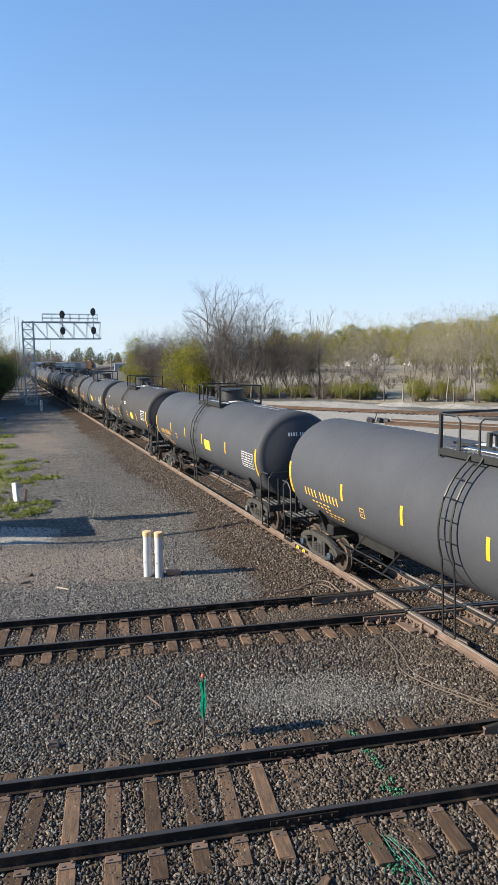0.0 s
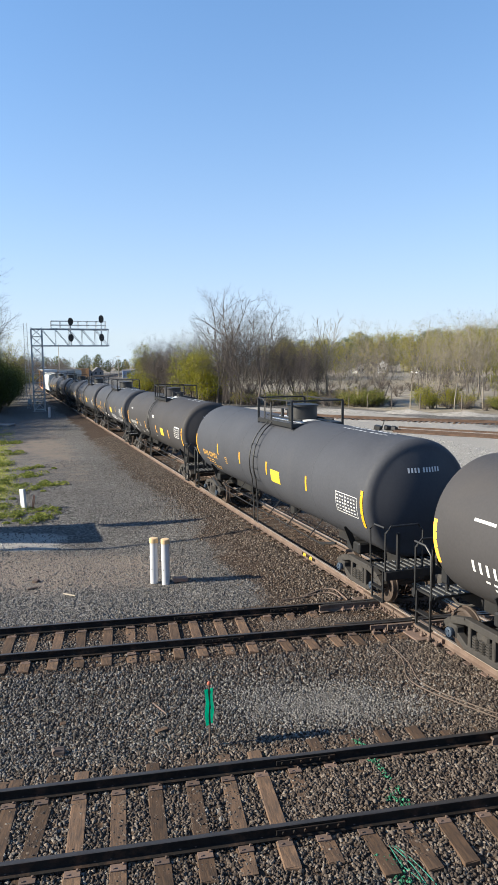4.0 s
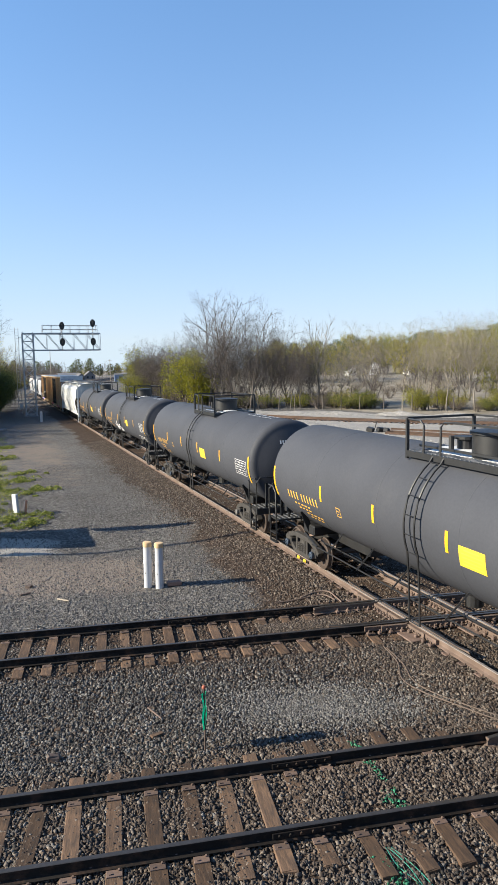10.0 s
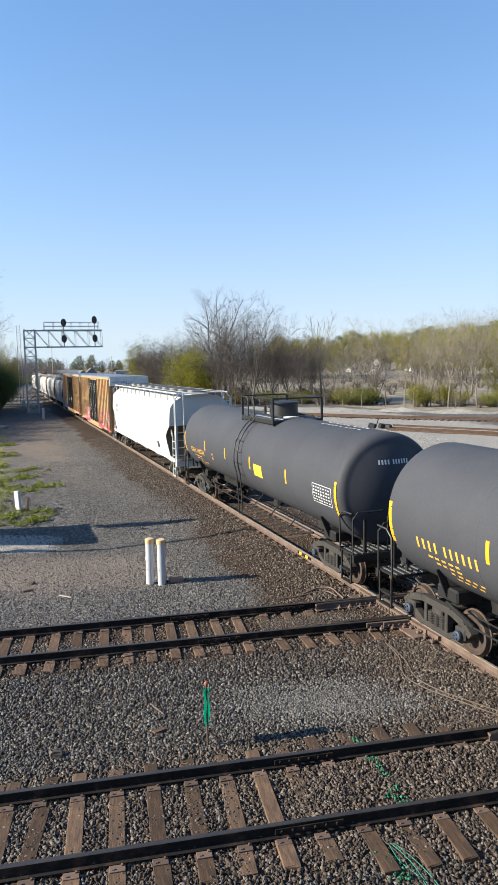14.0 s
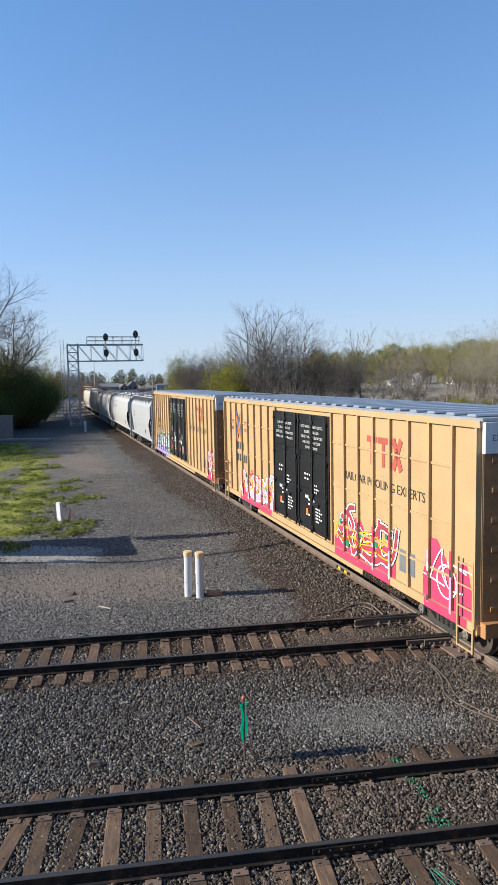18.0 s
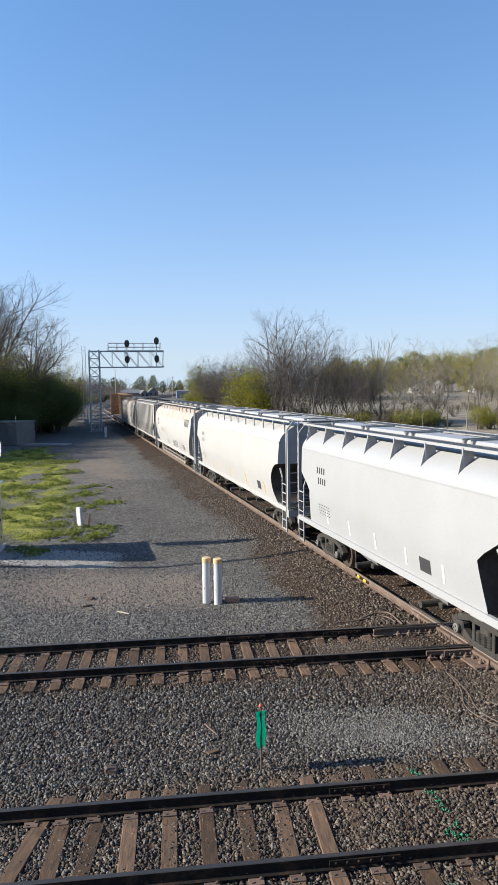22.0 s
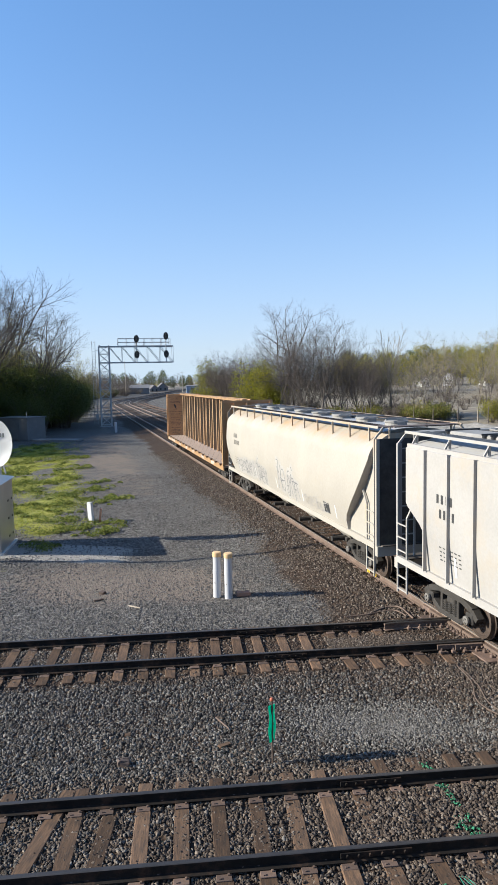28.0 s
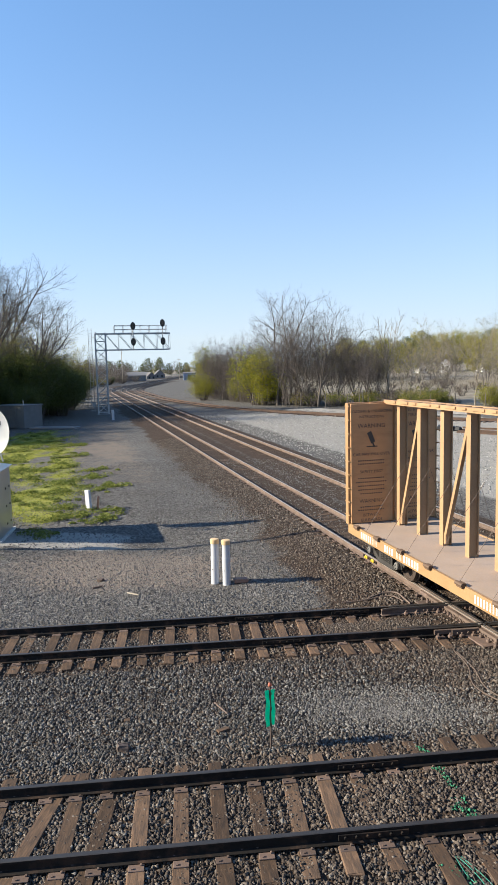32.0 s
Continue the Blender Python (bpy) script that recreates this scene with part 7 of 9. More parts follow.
def motions():
    times = [k * 0.5 for k in range(65)]
    for car, c, h in CARS:
        walk(car, [(t, rolling(c, h, t)) for t in times])
        # wheels turn while the car is near
        t0 = max(0.0, (-46 - c) / 10.7)
        t1 = min(32.0, (16 - c) / 10.5)
        if t1 <= 0 or t0 >= 32:
            continue
        ts = sorted({0.0, 32.0} | {k / 30 for k in range(round(t0 * 30), round(t1 * 30) + 1)})
        base = travelled(max(t0, 0))
        for w, a_ in WHEELS[car]:
            walk(w, [(t, Matrix.Translation((a_, 0, RW)) @ Matrix.Rotation(((travelled(min(max(t, t0), t1)) - base) / RW) % math.tau, 4, "Y")) for t in ts])
    walk(FLAG, [(t, FLAG_AT @ Matrix.Rotation(radians(v), 4, "Z")) for t, v in FLAG_TURNS])
# ---- signal gantry ----
def signal_gantry():
    g = thing("signal_gantry", "galvanised cantilever signal gantry with lattice mast and black heads", "signal gantry",
              at=Matrix.Translation((-30.7, 94.4, -0.33)) @ Matrix.Rotation(math.atan2(0.35, 0.9367), 4, "Z"))
    zb, zt, hw, end = 9.2, 11.5, 0.72, 9.9
    bm = bmesh.new()
    for x in (-hw, hw):
        for y in (-hw, hw):
            bar(bm, (x, y, 0), (x, y, zt), 0.16, up=(1, 0, 0))
    part("mast", bm, GALV, g)
    bm = bmesh.new()
    zs = [0.3 + k * 1.27 for k in range(10)]
    for k, (z0, z1) in enumerate(zip(zs, zs[1:])):
        for y in (-hw, hw):
            bar(bm, (-hw, y, z0), (hw, y, z1), 0.055)
            bar(bm, (hw, y, z0), (-hw, y, z1), 0.055)
            bar(bm, (-hw, y, z0), (hw, y, z0), 0.07)
        for x in (-hw, hw):
            bar(bm, (x, -hw, z0), (x, hw, z1), 0.07)
            bar(bm, (x, -hw, z0), (x, hw, z0), 0.07)
    part("mast_lacing", bm, GALV, g)
    bm = bmesh.new()
    for y in (-hw, hw):
        for z in (zb, zt):
            bar(bm, (-hw, y, z), (end, y, z), 0.15)
        n = 5
        for k in range(n):
            x0, x1 = hw + k * (end - hw) / n, hw + (k + 1) * (end - hw) / n
            bar(bm, (x0, y, zt), (x1, y, zb), 0.065)
            bar(bm, (x1, y, zb), (x1, y, zt), 0.045, up=(1, 0, 0))
    for k in range(8):
        x = k * end / 7
        for z in (zb, zt):
            bar(bm, (x, -hw, z), (x, hw, z), 0.08)
    part("cantilever_truss", bm, GALV, g)
    bm = bmesh.new()
    box(bm, ((2 + end) / 2, 0, zt + 0.1), (end - 2, 1.2, 0.04))
    part("walkway", bm, GRATE, g)
    bm = bmesh.new()
    for y in (-hw, hw):
        for z in (zt + 0.6, zt + 1.15):
            rod(bm, (2.0, y, z), (end - 0.4, y, z), 0.035, seg=6)
        for k in range(7):
            x = 2.0 + k * (end - 2.4) / 6
            rod(bm, (x, y, zt), (x, y, zt + 1.15), 0.035, seg=6)
    part("walkway_handrail", bm, GALV, g)
    bm = bmesh.new()
    for x in (-hw - 0.95, -hw - 0.5):
        rod(bm, (x, 0, 0.4), (x, 0, zt + 0.8), 0.03, seg=5)
    for k in range(30):
        rod(bm, (-hw - 0.95, 0, 0.6 + k * 0.38), (-hw - 0.5, 0, 0.6 + k * 0.38), 0.018, seg=5)
    for z in (2, 5, 8, 11):
        rod(bm, (-hw - 0.5, 0, z), (-hw, 0, z), 0.03, seg=5)
    part("ladder", bm, GALV, g)
    for x, zu, zl in ((4.6, 12.55, 10.3), (8.85, 12.95, 10.35)):
        bm = bmesh.new()
        rod(bm, (x, -hw - 0.12, zb - 0.1), (x, -hw - 0.12, zu), 0.07, seg=8)
        part("signal_post", bm, GALV, g)
        for z in (zu, zl):
            bm = bmesh.new()
            bmesh.ops.create_cone(bm, cap_ends=True, segments=24, radius1=0.42, radius2=0.42, depth=0.06,
                                  matrix=Matrix.Translation((x, -hw - 0.3, z)) @ Matrix.Diagonal((0.85, 1, 1.3, 1)) @ Matrix.Rotation(math.pi / 2, 4, "X"))
            box(bm, (x, -hw - 0.16, z), (0.36, 0.22, 0.82), bevel=0.04)
            hd = part("signal_head", bm, SIGNAL_K, g, "black oval signal head")
            for dz in (-0.28, 0, 0.28):
                bm = bmesh.new()
                lathe(bm, [(-hw - 0.34, 0.11), (-hw - 0.33, 0.13)], "y", 12, (x, 0, z + dz))
                part("lens", bm, LENS, hd)
                bm = bmesh.new()
                pipe(bm, [(x - 0.15, -hw - 0.33, z + dz - 0.02), (x - 0.12, -hw - 0.55, z + dz + 0.08), (x, -hw - 0.62, z + dz + 0.15), (x + 0.12, -hw - 0.55, z + dz + 0.08), (x + 0.15, -hw - 0.33, z + dz - 0.02)], 0.03, 5)
                part("hood", bm, SIGNAL_K, hd)
    bm = bmesh.new()
    box(bm, (0, 0, -0.02), (2.0, 2.0, 0.14), bevel=0.04)
    part("footing", bm, METAL_SH, g)
    bm = bmesh.new()
    box(bm, (-1.3, -0.3, 1.4), (0.5, 0.4, 0.7), bevel=0.03)
    part("junction_box", bm, GALV, g)
    return g


signal_gantry()


# ---- posts, flag, cabinets ----
def white_pipe(x, y, h, lean):
    p = thing("vent_pipe", "white plastic standpipe with a tan cap standing in gravel", "pipe", "pair of standpipes", at=Matrix.Translation((x, y, -0.34)) @ Matrix.Rotation(radians(lean), 4, "Y"))
    bm = bmesh.new()
    lathe(bm, [(0, 0.118), (0.72, 0.118), (0.722, 0.126), (0.82, 0.126), (0.822, 0.118), (h - 0.1, 0.118)], "z", 20)
    part("tube", bm, PVC, p, smooth=True)
    bm = bmesh.new()
    lathe(bm, [(h - 0.12, 0.13), (h, 0.13), (h + 0.015, 0.115), (h + 0.02, 0.03)], "z", 20)
    part("cap", bm, CAP_TAN, p, "tan plastic cap", smooth=True)
    bm = bmesh.new()
    for k in range(3):
        rod(bm, (0.118 * math.cos(k * 2.1 - 2), 0.118 * math.sin(k * 2.1 - 2), 0.45), (0.125 * math.cos(k * 2.1 - 2), 0.125 * math.sin(k * 2.1 - 2), 0.45), 0.015, seg=6)
    part("screw", bm, STEEL_B, p)


white_pipe(-3.06, 19.1, 1.34, 0.6)
white_pipe(-2.70, 18.98, 1.34, 0.2)
bm = bmesh.new()
box(bm, (0, 0, 0.09), (0.42, 0.2, 0.13), bevel=0.02)
solid("wood_block", bm, BLOCK, "broken brown wooden block on the gravel", "wood block", at=pose(-2.3, 19.1, -0.33, 0, 4, 20))
bm = bmesh.new()
rod(bm, (0, 0, 0), (0, 0, 1.3), 0.16, seg=14)
solid("marker_post", bm, PVC, "white plastic marker post by the signal mast", "post", at=pose(-25.9, 83.3, -0.33), smooth=True)
bm = bmesh.new()
box(bm, (0, 0, 0.45), (0.34, 0.12, 0.95), bevel=0.015)
solid("marker_post", bm, PVC, "flat white marker post leaning in weeds", "post", at=pose(-10.44, 29.3, -0.33, 0, -5, -40))
bm = bmesh.new()
rod(bm, (0, 0, 0), (0, 0, 0.62), 0.06, 0.05, 8)
solid("stake", bm, paint("faded_orange", (0.55, 0.27, 0.16), 0.6), "faded orange stake beside a white post", "stake", at=pose(-10.12, 29.5, -0.33, 0, 8, 0))

FLAG_AT = Matrix.Translation((-0.82, 10.42, -0.3))
bm = bmesh.new()
rod(bm, (0, 0, -0.05), (0, 0, 1.13), 0.017, seg=8)
fs = tagged(new("flag_stake", mesh_of("flag_stake", bm, STEEL_B)), "thin rusty steel stake of the track flag", "stake")
fs.matrix_basis = FLAG_AT
bm = bmesh.new()
bmesh.ops.create_icosphere(bm, subdivisions=2, radius=0.035, matrix=Matrix.Translation((0, 0, 1.15)))
part("knob", bm, paint("red_knob", (0.4, 0.1, 0.05), 0.5), fs, "rust-red knob")
FLAG = thing("track_flag", "green rectangular track flag turning on a thin stake", "flag", at=FLAG_AT)
bm = bmesh.new()
vs = [[bm.verts.new((x, 0.012 * math.sin(k * 1.1 + x * 9), 0.44 + 0.62 * k / 8 - x * 0.28)) for x in np.linspace(-0.13, 0.13, 6)] for k in range(9)]
for a_, b_ in zip(vs, vs[1:]):
    for k in range(5):
        bm.faces.new((a_[k], a_[k + 1], b_[k + 1], b_[k]))
bmesh.ops.solidify(bm, geom=bm.faces[:], thickness=0.006)
part("flag_sheet", bm, FLAG_G, FLAG, smooth=True)
bm = bmesh.new()
for z in (0.46, 0.74, 1.0):
    rod(bm, (0, 0, z - 0.02), (0, 0, z + 0.02), 0.026, seg=8)
part("ring", bm, STEEL_B, FLAG)
FLAG_TURNS = [(0, 76), (1, 82), (2, 60), (3, 66), (3.5, 62), (5.5, 72), (6, 68), (7, 84), (8, 80), (9, 72), (10, 80), (12, 84), (13, 72), (15.5, 78), (16.5, 76), (17, 66), (17.5, 66), (18, 72),
              (19, 70), (20, 74), (21, 76), (21.5, 55), (22, 62), (23, 60), (24, 78), (25, 76), (26, 68), (28.5, 72), (29.5, 76), (30.5, 66), (31, 80), (32, 58)]


def cabinet():
    c = thing("equipment_cabinet", "tall bare aluminium signal equipment cabinet with rivets", "equipment cabinet", at=pose(-12.42, 25.75, -0.4, 0, 0, 13))
    bm = bmesh.new()
    box(bm, (-1.2, -1.15, 1.42), (2.4, 2.3, 2.6), bevel=0.02)
    body = part("body", bm, CAB, c)
    bm = bmesh.new()
    vs_ = [bm.verts.new(p) for p in ((-2.5, -2.4, 2.72), (0.1, -2.4, 2.72), (0.1, 0.1, 2.72), (-2.5, 0.1, 2.72), (-1.9, -1.8, 2.92), (-0.5, -1.8, 2.92), (-0.5, -0.5, 2.92), (-1.9, -0.5, 2.92))]
    for f in ((0, 1, 2, 3), (0, 1, 5, 4), (1, 2, 6, 5), (2, 3, 7, 6), (3, 0, 4, 7), (4, 5, 6, 7)):
        bm.faces.new([vs_[i] for i in f])
    part("roof", bm, CAB, c)
    bm = bmesh.new()
    for y in (-0.3, -0.9):
        for z in (0.5, 1.2, 1.9):
            box(bm, (0.012, y, z), (0.02, 0.12, 0.09), bevel=0.008)
    part("vent_plate", bm, SIGNAL_K, body)
    bm = bmesh.new()
    box(bm, (-1.2, -1.15, 0.06), (2.6, 2.5, 0.16))
    part("plinth", bm, CONC, c)
    d = thing("satellite_dish", "large white round satellite dish on a short mast", "satellite dish", at=pose(-12.75, 25.3, 2.5, 0, 0, -98))
    bm = bmesh.new()
    rings = []
    for k in range(7):
        r = 0.98 * k / 6
        rings.append([bm.verts.new((0.22 * (r / 0.98) ** 2, math.cos(t) * r * 0.86, 1.25 + math.sin(t) * r)) for t in [j * math.tau / 32 for j in range(32)]] if k else [bm.verts.new((0, 0, 1.25))])
    for j in range(32):
        bm.faces.new((rings[0][0], rings[1][j], rings[1][(j + 1) % 32]))
        for k in range(1, 6):
            bm.faces.new((rings[k][j], rings[k + 1][j], rings[k + 1][(j + 1) % 32], rings[k][(j + 1) % 32]))
    bmesh.ops.solidify(bm, geom=bm.faces[:], thickness=0.03)
    rf = part("reflector", bm, DISH_W, d, smooth=True)
    bm = bmesh.new()
    for k in range(7):
        box(bm, (0.085, -0.36 + k * 0.12, 1.55), (0.004, 0.075, 0.16))
    part("company_mark", bm, CAB_G, rf, "grey block lettering")
    bm = bmesh.new()
    rod(bm, (-0.12, 0, -0.1), (-0.12, 0, 1.25), 0.05, seg=10)
    rod(bm, (-0.12, 0.25, 0.0), (-0.1, 0.05, 0.8), 0.03, seg=8)
    part("mast", bm, GALV, d)
    bm = bmesh.new()
    pipe(bm, [(0.2, 0, 0.35), (0.75, 0, 0.75), (0.95, 0, 1.15)], 0.03)
    rod(bm, (0.95, 0, 1.15), (0.8, 0, 1.25), 0.08, 0.05, 10)
    part("feed_arm", bm, GALV, d)


cabinet()
wm = thing("antenna_mast", "slim wooden wayside mast beside the equipment cabinet", "mast", at=pose(-14.3, 22.0, -0.4))
bm = bmesh.new()
rod(bm, (0, 0, 0), (0, 0, 7.2), 0.13, 0.09, 10)
part("pole", bm, WOOD_G, wm)
bm = bmesh.new()
box(bm, (0, 0.16, 3.0), (0.35, 0.2, 0.5), bevel=0.02)
part("junction_box", bm, GALV, wm)
bm = bmesh.new()
box(bm, (0, 0, 1.3), (4.4, 3.0, 2.5), bevel=0.03)
bg = solid("signal_bungalow", bm, CAB_G, "grey metal signal bungalow before dark bushes", "bungalow", at=pose(-34.1, 73.8, -0.33, 0, 0, -18))
bm = bmesh.new()
box(bm, (0, 0, 2.6), (4.6, 3.2, 0.14), bevel=0.02)
part("roof", bm, CAB_G, bg)
bm = bmesh.new()
box(bm, (0.5, -1.52, 1.2), (1.0, 0.05, 2.0), bevel=0.01)
part("door", bm, CAB_G, bg)
bm = bmesh.new()
rod(bm, (2.0, -1.3, 2.6), (2.0, -1.3, 3.3), 0.04)
part("vent_pipe", bm, GALV, bg)
bm = bmesh.new()
box(bm, (0, 0, 0.12), (5.5, 1.4, 0.24), bevel=0.03)
solid("concrete_slab", bm, METAL_SH, "low concrete slab beside the bungalow", "slab", at=pose(-28.9, 71.5, -0.33, 0, 0, -8))


# ---- small things on the ballast ----
def strewn(name, label, cat, size, mat_, x, y, rz, ry=0, z=0.03):
    bm = bmesh.new()
    box(bm, (0, 0, 0), size, bevel=min(size) * 0.2)
    for v in bm.verts:
        v.co += Vector((random.uniform(-0.1, 0.1) * size[0] * 0.2, random.uniform(-0.2, 0.2) * size[1], random.uniform(-0.2, 0.2) * size[2]))
    solid(name, bm, mat_, label, cat, at=pose(x, y, gz(x, y) + z, 0, ry, rz))


strewn("stick", "pale dry stick lying on gravel", "stick", (0.42, 0.035, 0.03), WOOD_G, -5.25, 17.95, -25)
strewn("stick", "weathered broken lath on the ballast", "stick", (0.5, 0.028, 0.025), CABLE, -1.85, 11.75, -52)
strewn("rock", "dark lump of slag on the ballast", "rock", (0.2, 0.16, 0.14), STEEL_B, -3.28, 10.25, 20, 10, 0.05)
strewn("wood_chip", "brown broken tie splinter on the ballast", "wood chip", (0.22, 0.1, 0.04), TIE, -1.7, 11.0, 35)
strewn("wood_chip", "brown broken tie splinter on the ballast", "wood chip", (0.1, 0.08, 0.03), TIE, -3.5, 11.25, 10)
strewn("wood_chip", "split brown wood scrap beside the rail", "wood chip", (0.28, 0.1, 0.06), TIE, 0.8, 7.25, 60)
strewn("rail_clip", "rusty steel scrap lying in the gravel", "scrap metal", (0.3, 0.06, 0.05), STEEL_B, -6.5, 18.6, 40)
strewn("rock", "dark rock in the gravel", "rock", (0.18, 0.14, 0.12), STEEL_B, -6.6, 19.2, 70)


def cable_run(name, label, pts, r, m, sag=0.02):
    bm = bmesh.new()
    out = []
    for q in smooth_line(pts, 6):
        out.append((q.x, q.y, gz(q.x, q.y) + r + sag))
    pipe(bm, out, r, 6)
    solid(name, bm, m, label, "cable", smooth=True)


cable_run("bond_cable", "brown bond cable from the rail to the crossing", [(2.9, 14.3), (3.05, 13.6), (3.0, 12.9), (3.3, 12.3), (3.75, 11.7), (4.3, 11.1), (4.9, 10.8)], 0.014, CABLE_B)
cable_run("bond_cable", "brown bond cable lying over ballast", [(2.95, 14.25), (3.15, 13.5), (3.2, 12.8), (3.5, 12.2), (3.9, 11.7), (4.35, 11.25), (4.9, 10.95)], 0.013, CABLE_B)
cable_run("bond_cable", "dark cable looping beside the main rail", [(1.3, 17.6), (1.75, 18.0), (2.1, 17.95), (2.25, 17.5), (2.35, 17.1)], 0.022, CABLE)
cable_run("bond_cable", "dark cable coil on the dirt", [(0.6, 17.3), (1.2, 17.5), (1.9, 17.75), (2.2, 17.3)], 0.018, CABLE)
for i, off in enumerate((0, 0.05, 0.11, 0.16, 0.22, 0.3)):
    sway = (0.05, -0.06, 0.09, -0.03, 0.07, -0.08)[i]
    cable_run("green_rope", "thin green plastic rope over the ballast by the rail", [(1.66 + off * 0.3, 8.05), (1.78 + off * 0.9 + sway, 7.75), (1.9 + off * 0.5 - sway, 7.45), (2.05 + off + sway, 7.1), (2.12 + off * 1.2 - sway, 6.7), (2.25 + off * 1.1, 6.3)], 0.006, CABLE_G if i % 2 else CABLE_B)
grng = np.random.default_rng(8)
def green_scatter(n, p, q, wd):
    t = grng.uniform(0, 1, n)
    x = p[0] + (q[0] - p[0]) * t + grng.normal(0, wd, n)
    y = p[1] + (q[1] - p[1]) * t + grng.normal(0, wd, n)
    s_ = grng.uniform(0.01, 0.025, n)
    return np.stack([x, y, fields(x, y)[0] + 0.04], -1), s_
gp = [green_scatter(80, (1.64, 10.35), (2.02, 9.05), 0.04), green_scatter(50, (1.82, 9.05), (2.15, 8.75), 0.05), green_scatter(90, (1.55, 7.9), (2.05, 6.9), 0.06), green_scatter(30, (1.6, 10.5), (1.75, 10.25), 0.04)]
GREEN_STONE = islands("green_painted_stone", ((0.0, (0.015, 0.05, 0.028)), (0.5, (0.02, 0.12, 0.06)), (1.0, (0.06, 0.24, 0.13))), 0.8, 60, 0.3)
stones("painted_stones", np.concatenate([g_[0] for g_ in gp]), np.concatenate([g_[1] for g_ in gp]), GREEN_STONE, "ballast stones marked with green paint", grng)


# ---- plants ----
def limb_mesh(segs, sides=4):
    """Tapered limbs as prisms from rows of (p, q, r0, r1)."""
    a_ = np.array([s[0] for s in segs]); b_ = np.array([s[1] for s in segs])
    r0 = np.array([s[2] for s in segs]); r1 = np.array([s[3] for s in segs])
    d = b_ - a_
    d /= np.linalg.norm(d, axis=1, keepdims=True) + 1e-9
    ref = np.where(np.abs(d[:, 2:3]) > 0.9, [[1.0, 0, 0]], [[0, 0, 1.0]])
    x = np.cross(d, ref); x /= np.linalg.norm(x, axis=1, keepdims=True) + 1e-9
    y = np.cross(d, x)
    vs = []
    for k in range(sides):
        c, s = math.cos(k * math.tau / sides), math.sin(k * math.tau / sides)
        o = x * c + y * s
        vs.append(a_ + o * r0[:, None])
        vs.append(b_ + o * r1[:, None])
    v = np.stack(vs, 1)
    n = len(segs)
    f = []
    for k in range(sides):
        j = (k + 1) % sides
        f.append([2 * k, 2 * j, 2 * j + 1, 2 * k + 1])
    f = (np.array(f)[None] + (np.arange(n) * 2 * sides)[:, None, None]).reshape(-1, 4)
    return v.reshape(-1, 3), f


def reach_for(points, stems, step, reach, kill, lift, rng, rounds=170):
    """Branches that grow towards free points of the crown until each has been reached. Gives the joints and each one's parent."""
    pos, par = [], []
    for stem in stems:
        for k, p in enumerate(stem):
            par.append(len(pos) - 1 if k else -1)
            pos.append(np.array(p, float))
    free = points.copy()
    best = np.full(len(free), 1e9)
    near = np.zeros(len(free), int)
    done, arms = 0, {}
    for _ in range(rounds):
        for j in range(done, len(pos)):
            d = np.linalg.norm(free - pos[j], axis=1)
            m = d < best
            best[m], near[m] = d[m], j
        done = len(pos)
        alive = best > kill
        free, best, near = free[alive], best[alive], near[alive]
        pull = best < reach
        if not pull.any():
            break
        for j in np.unique(near[pull]):
            arms[j] = arms.get(j, 0) + 1
            if arms[j] > 3:
                continue
            d = free[pull & (near == j)] - pos[j]
            d = (d / (np.linalg.norm(d, axis=1, keepdims=True) + 1e-9)).sum(0)
            ahead = pos[j] - pos[par[j]] if par[j] >= 0 else np.array([0, 0, 1.0])
            d = d / (np.linalg.norm(d) + 1e-9) + 0.95 * ahead / (np.linalg.norm(ahead) + 1e-9) + rng.normal(0, 0.1, 3) + [0, 0, lift]
            par.append(int(j))
            pos.append(pos[j] + d / np.linalg.norm(d) * step)
        if len(pos) > 5200:
            break
    return np.array(pos), np.array(par)


def crown_points(rng, n, height, low, wide, shape, lobes=0.3, gaps=5):
    """Free points in a crown of uneven outline: low is the share of bare stem, shape where it is widest."""
    t = rng.uniform(0, 1, n) ** 0.8
    ph = rng.uniform(0, math.tau, n)
    prof = np.sin(math.pi * np.clip(t, 0.02, 0.985) ** shape) ** 0.55
    a_, b_, c_ = rng.uniform(0, math.tau, 3)
    edge = wide * prof * (1 + lobes * (0.6 * np.sin(2 * ph + a_ + 3 * t) + 0.5 * np.sin(3 * ph + b_ - 5 * t) + 0.4 * np.sin(5 * ph + c_ + 9 * t)))
    r = edge * np.sqrt(rng.uniform(0.02, 1, n))
    top = height * (1 - 0.07 * (r / wide) ** 2)
    p = np.stack([r * np.cos(ph), r * np.sin(ph), height * low + t * (top - height * low)], -1)
    for _ in range(gaps):
        c = p[rng.integers(0, len(p))]
        p = p[np.linalg.norm(p - c, axis=1) > wide * rng.uniform(0.18, 0.34)]
    return p


def stems_of(rng, n, height, low, lean, spread):
    """The bare lower stems that the crown grows from."""
    out = []
    for i in range(n):
        a_ = rng.uniform(0, math.tau)
        p = np.zeros(3)
        d = np.array([lean + math.cos(a_) * spread * (n > 1), math.sin(a_) * spread * (n > 1), 1.0])
        st = [p - [0, 0, 0.2]]
        m = max(3, int(height * (low + 0.14) / 0.55))
        for k in range(m):
            d = d + rng.normal(0, 0.045, 3) * [1, 1, 0.2]
            st.append(st[-1] + d / np.linalg.norm(d) * 0.55)
        out.append(st)
    return out


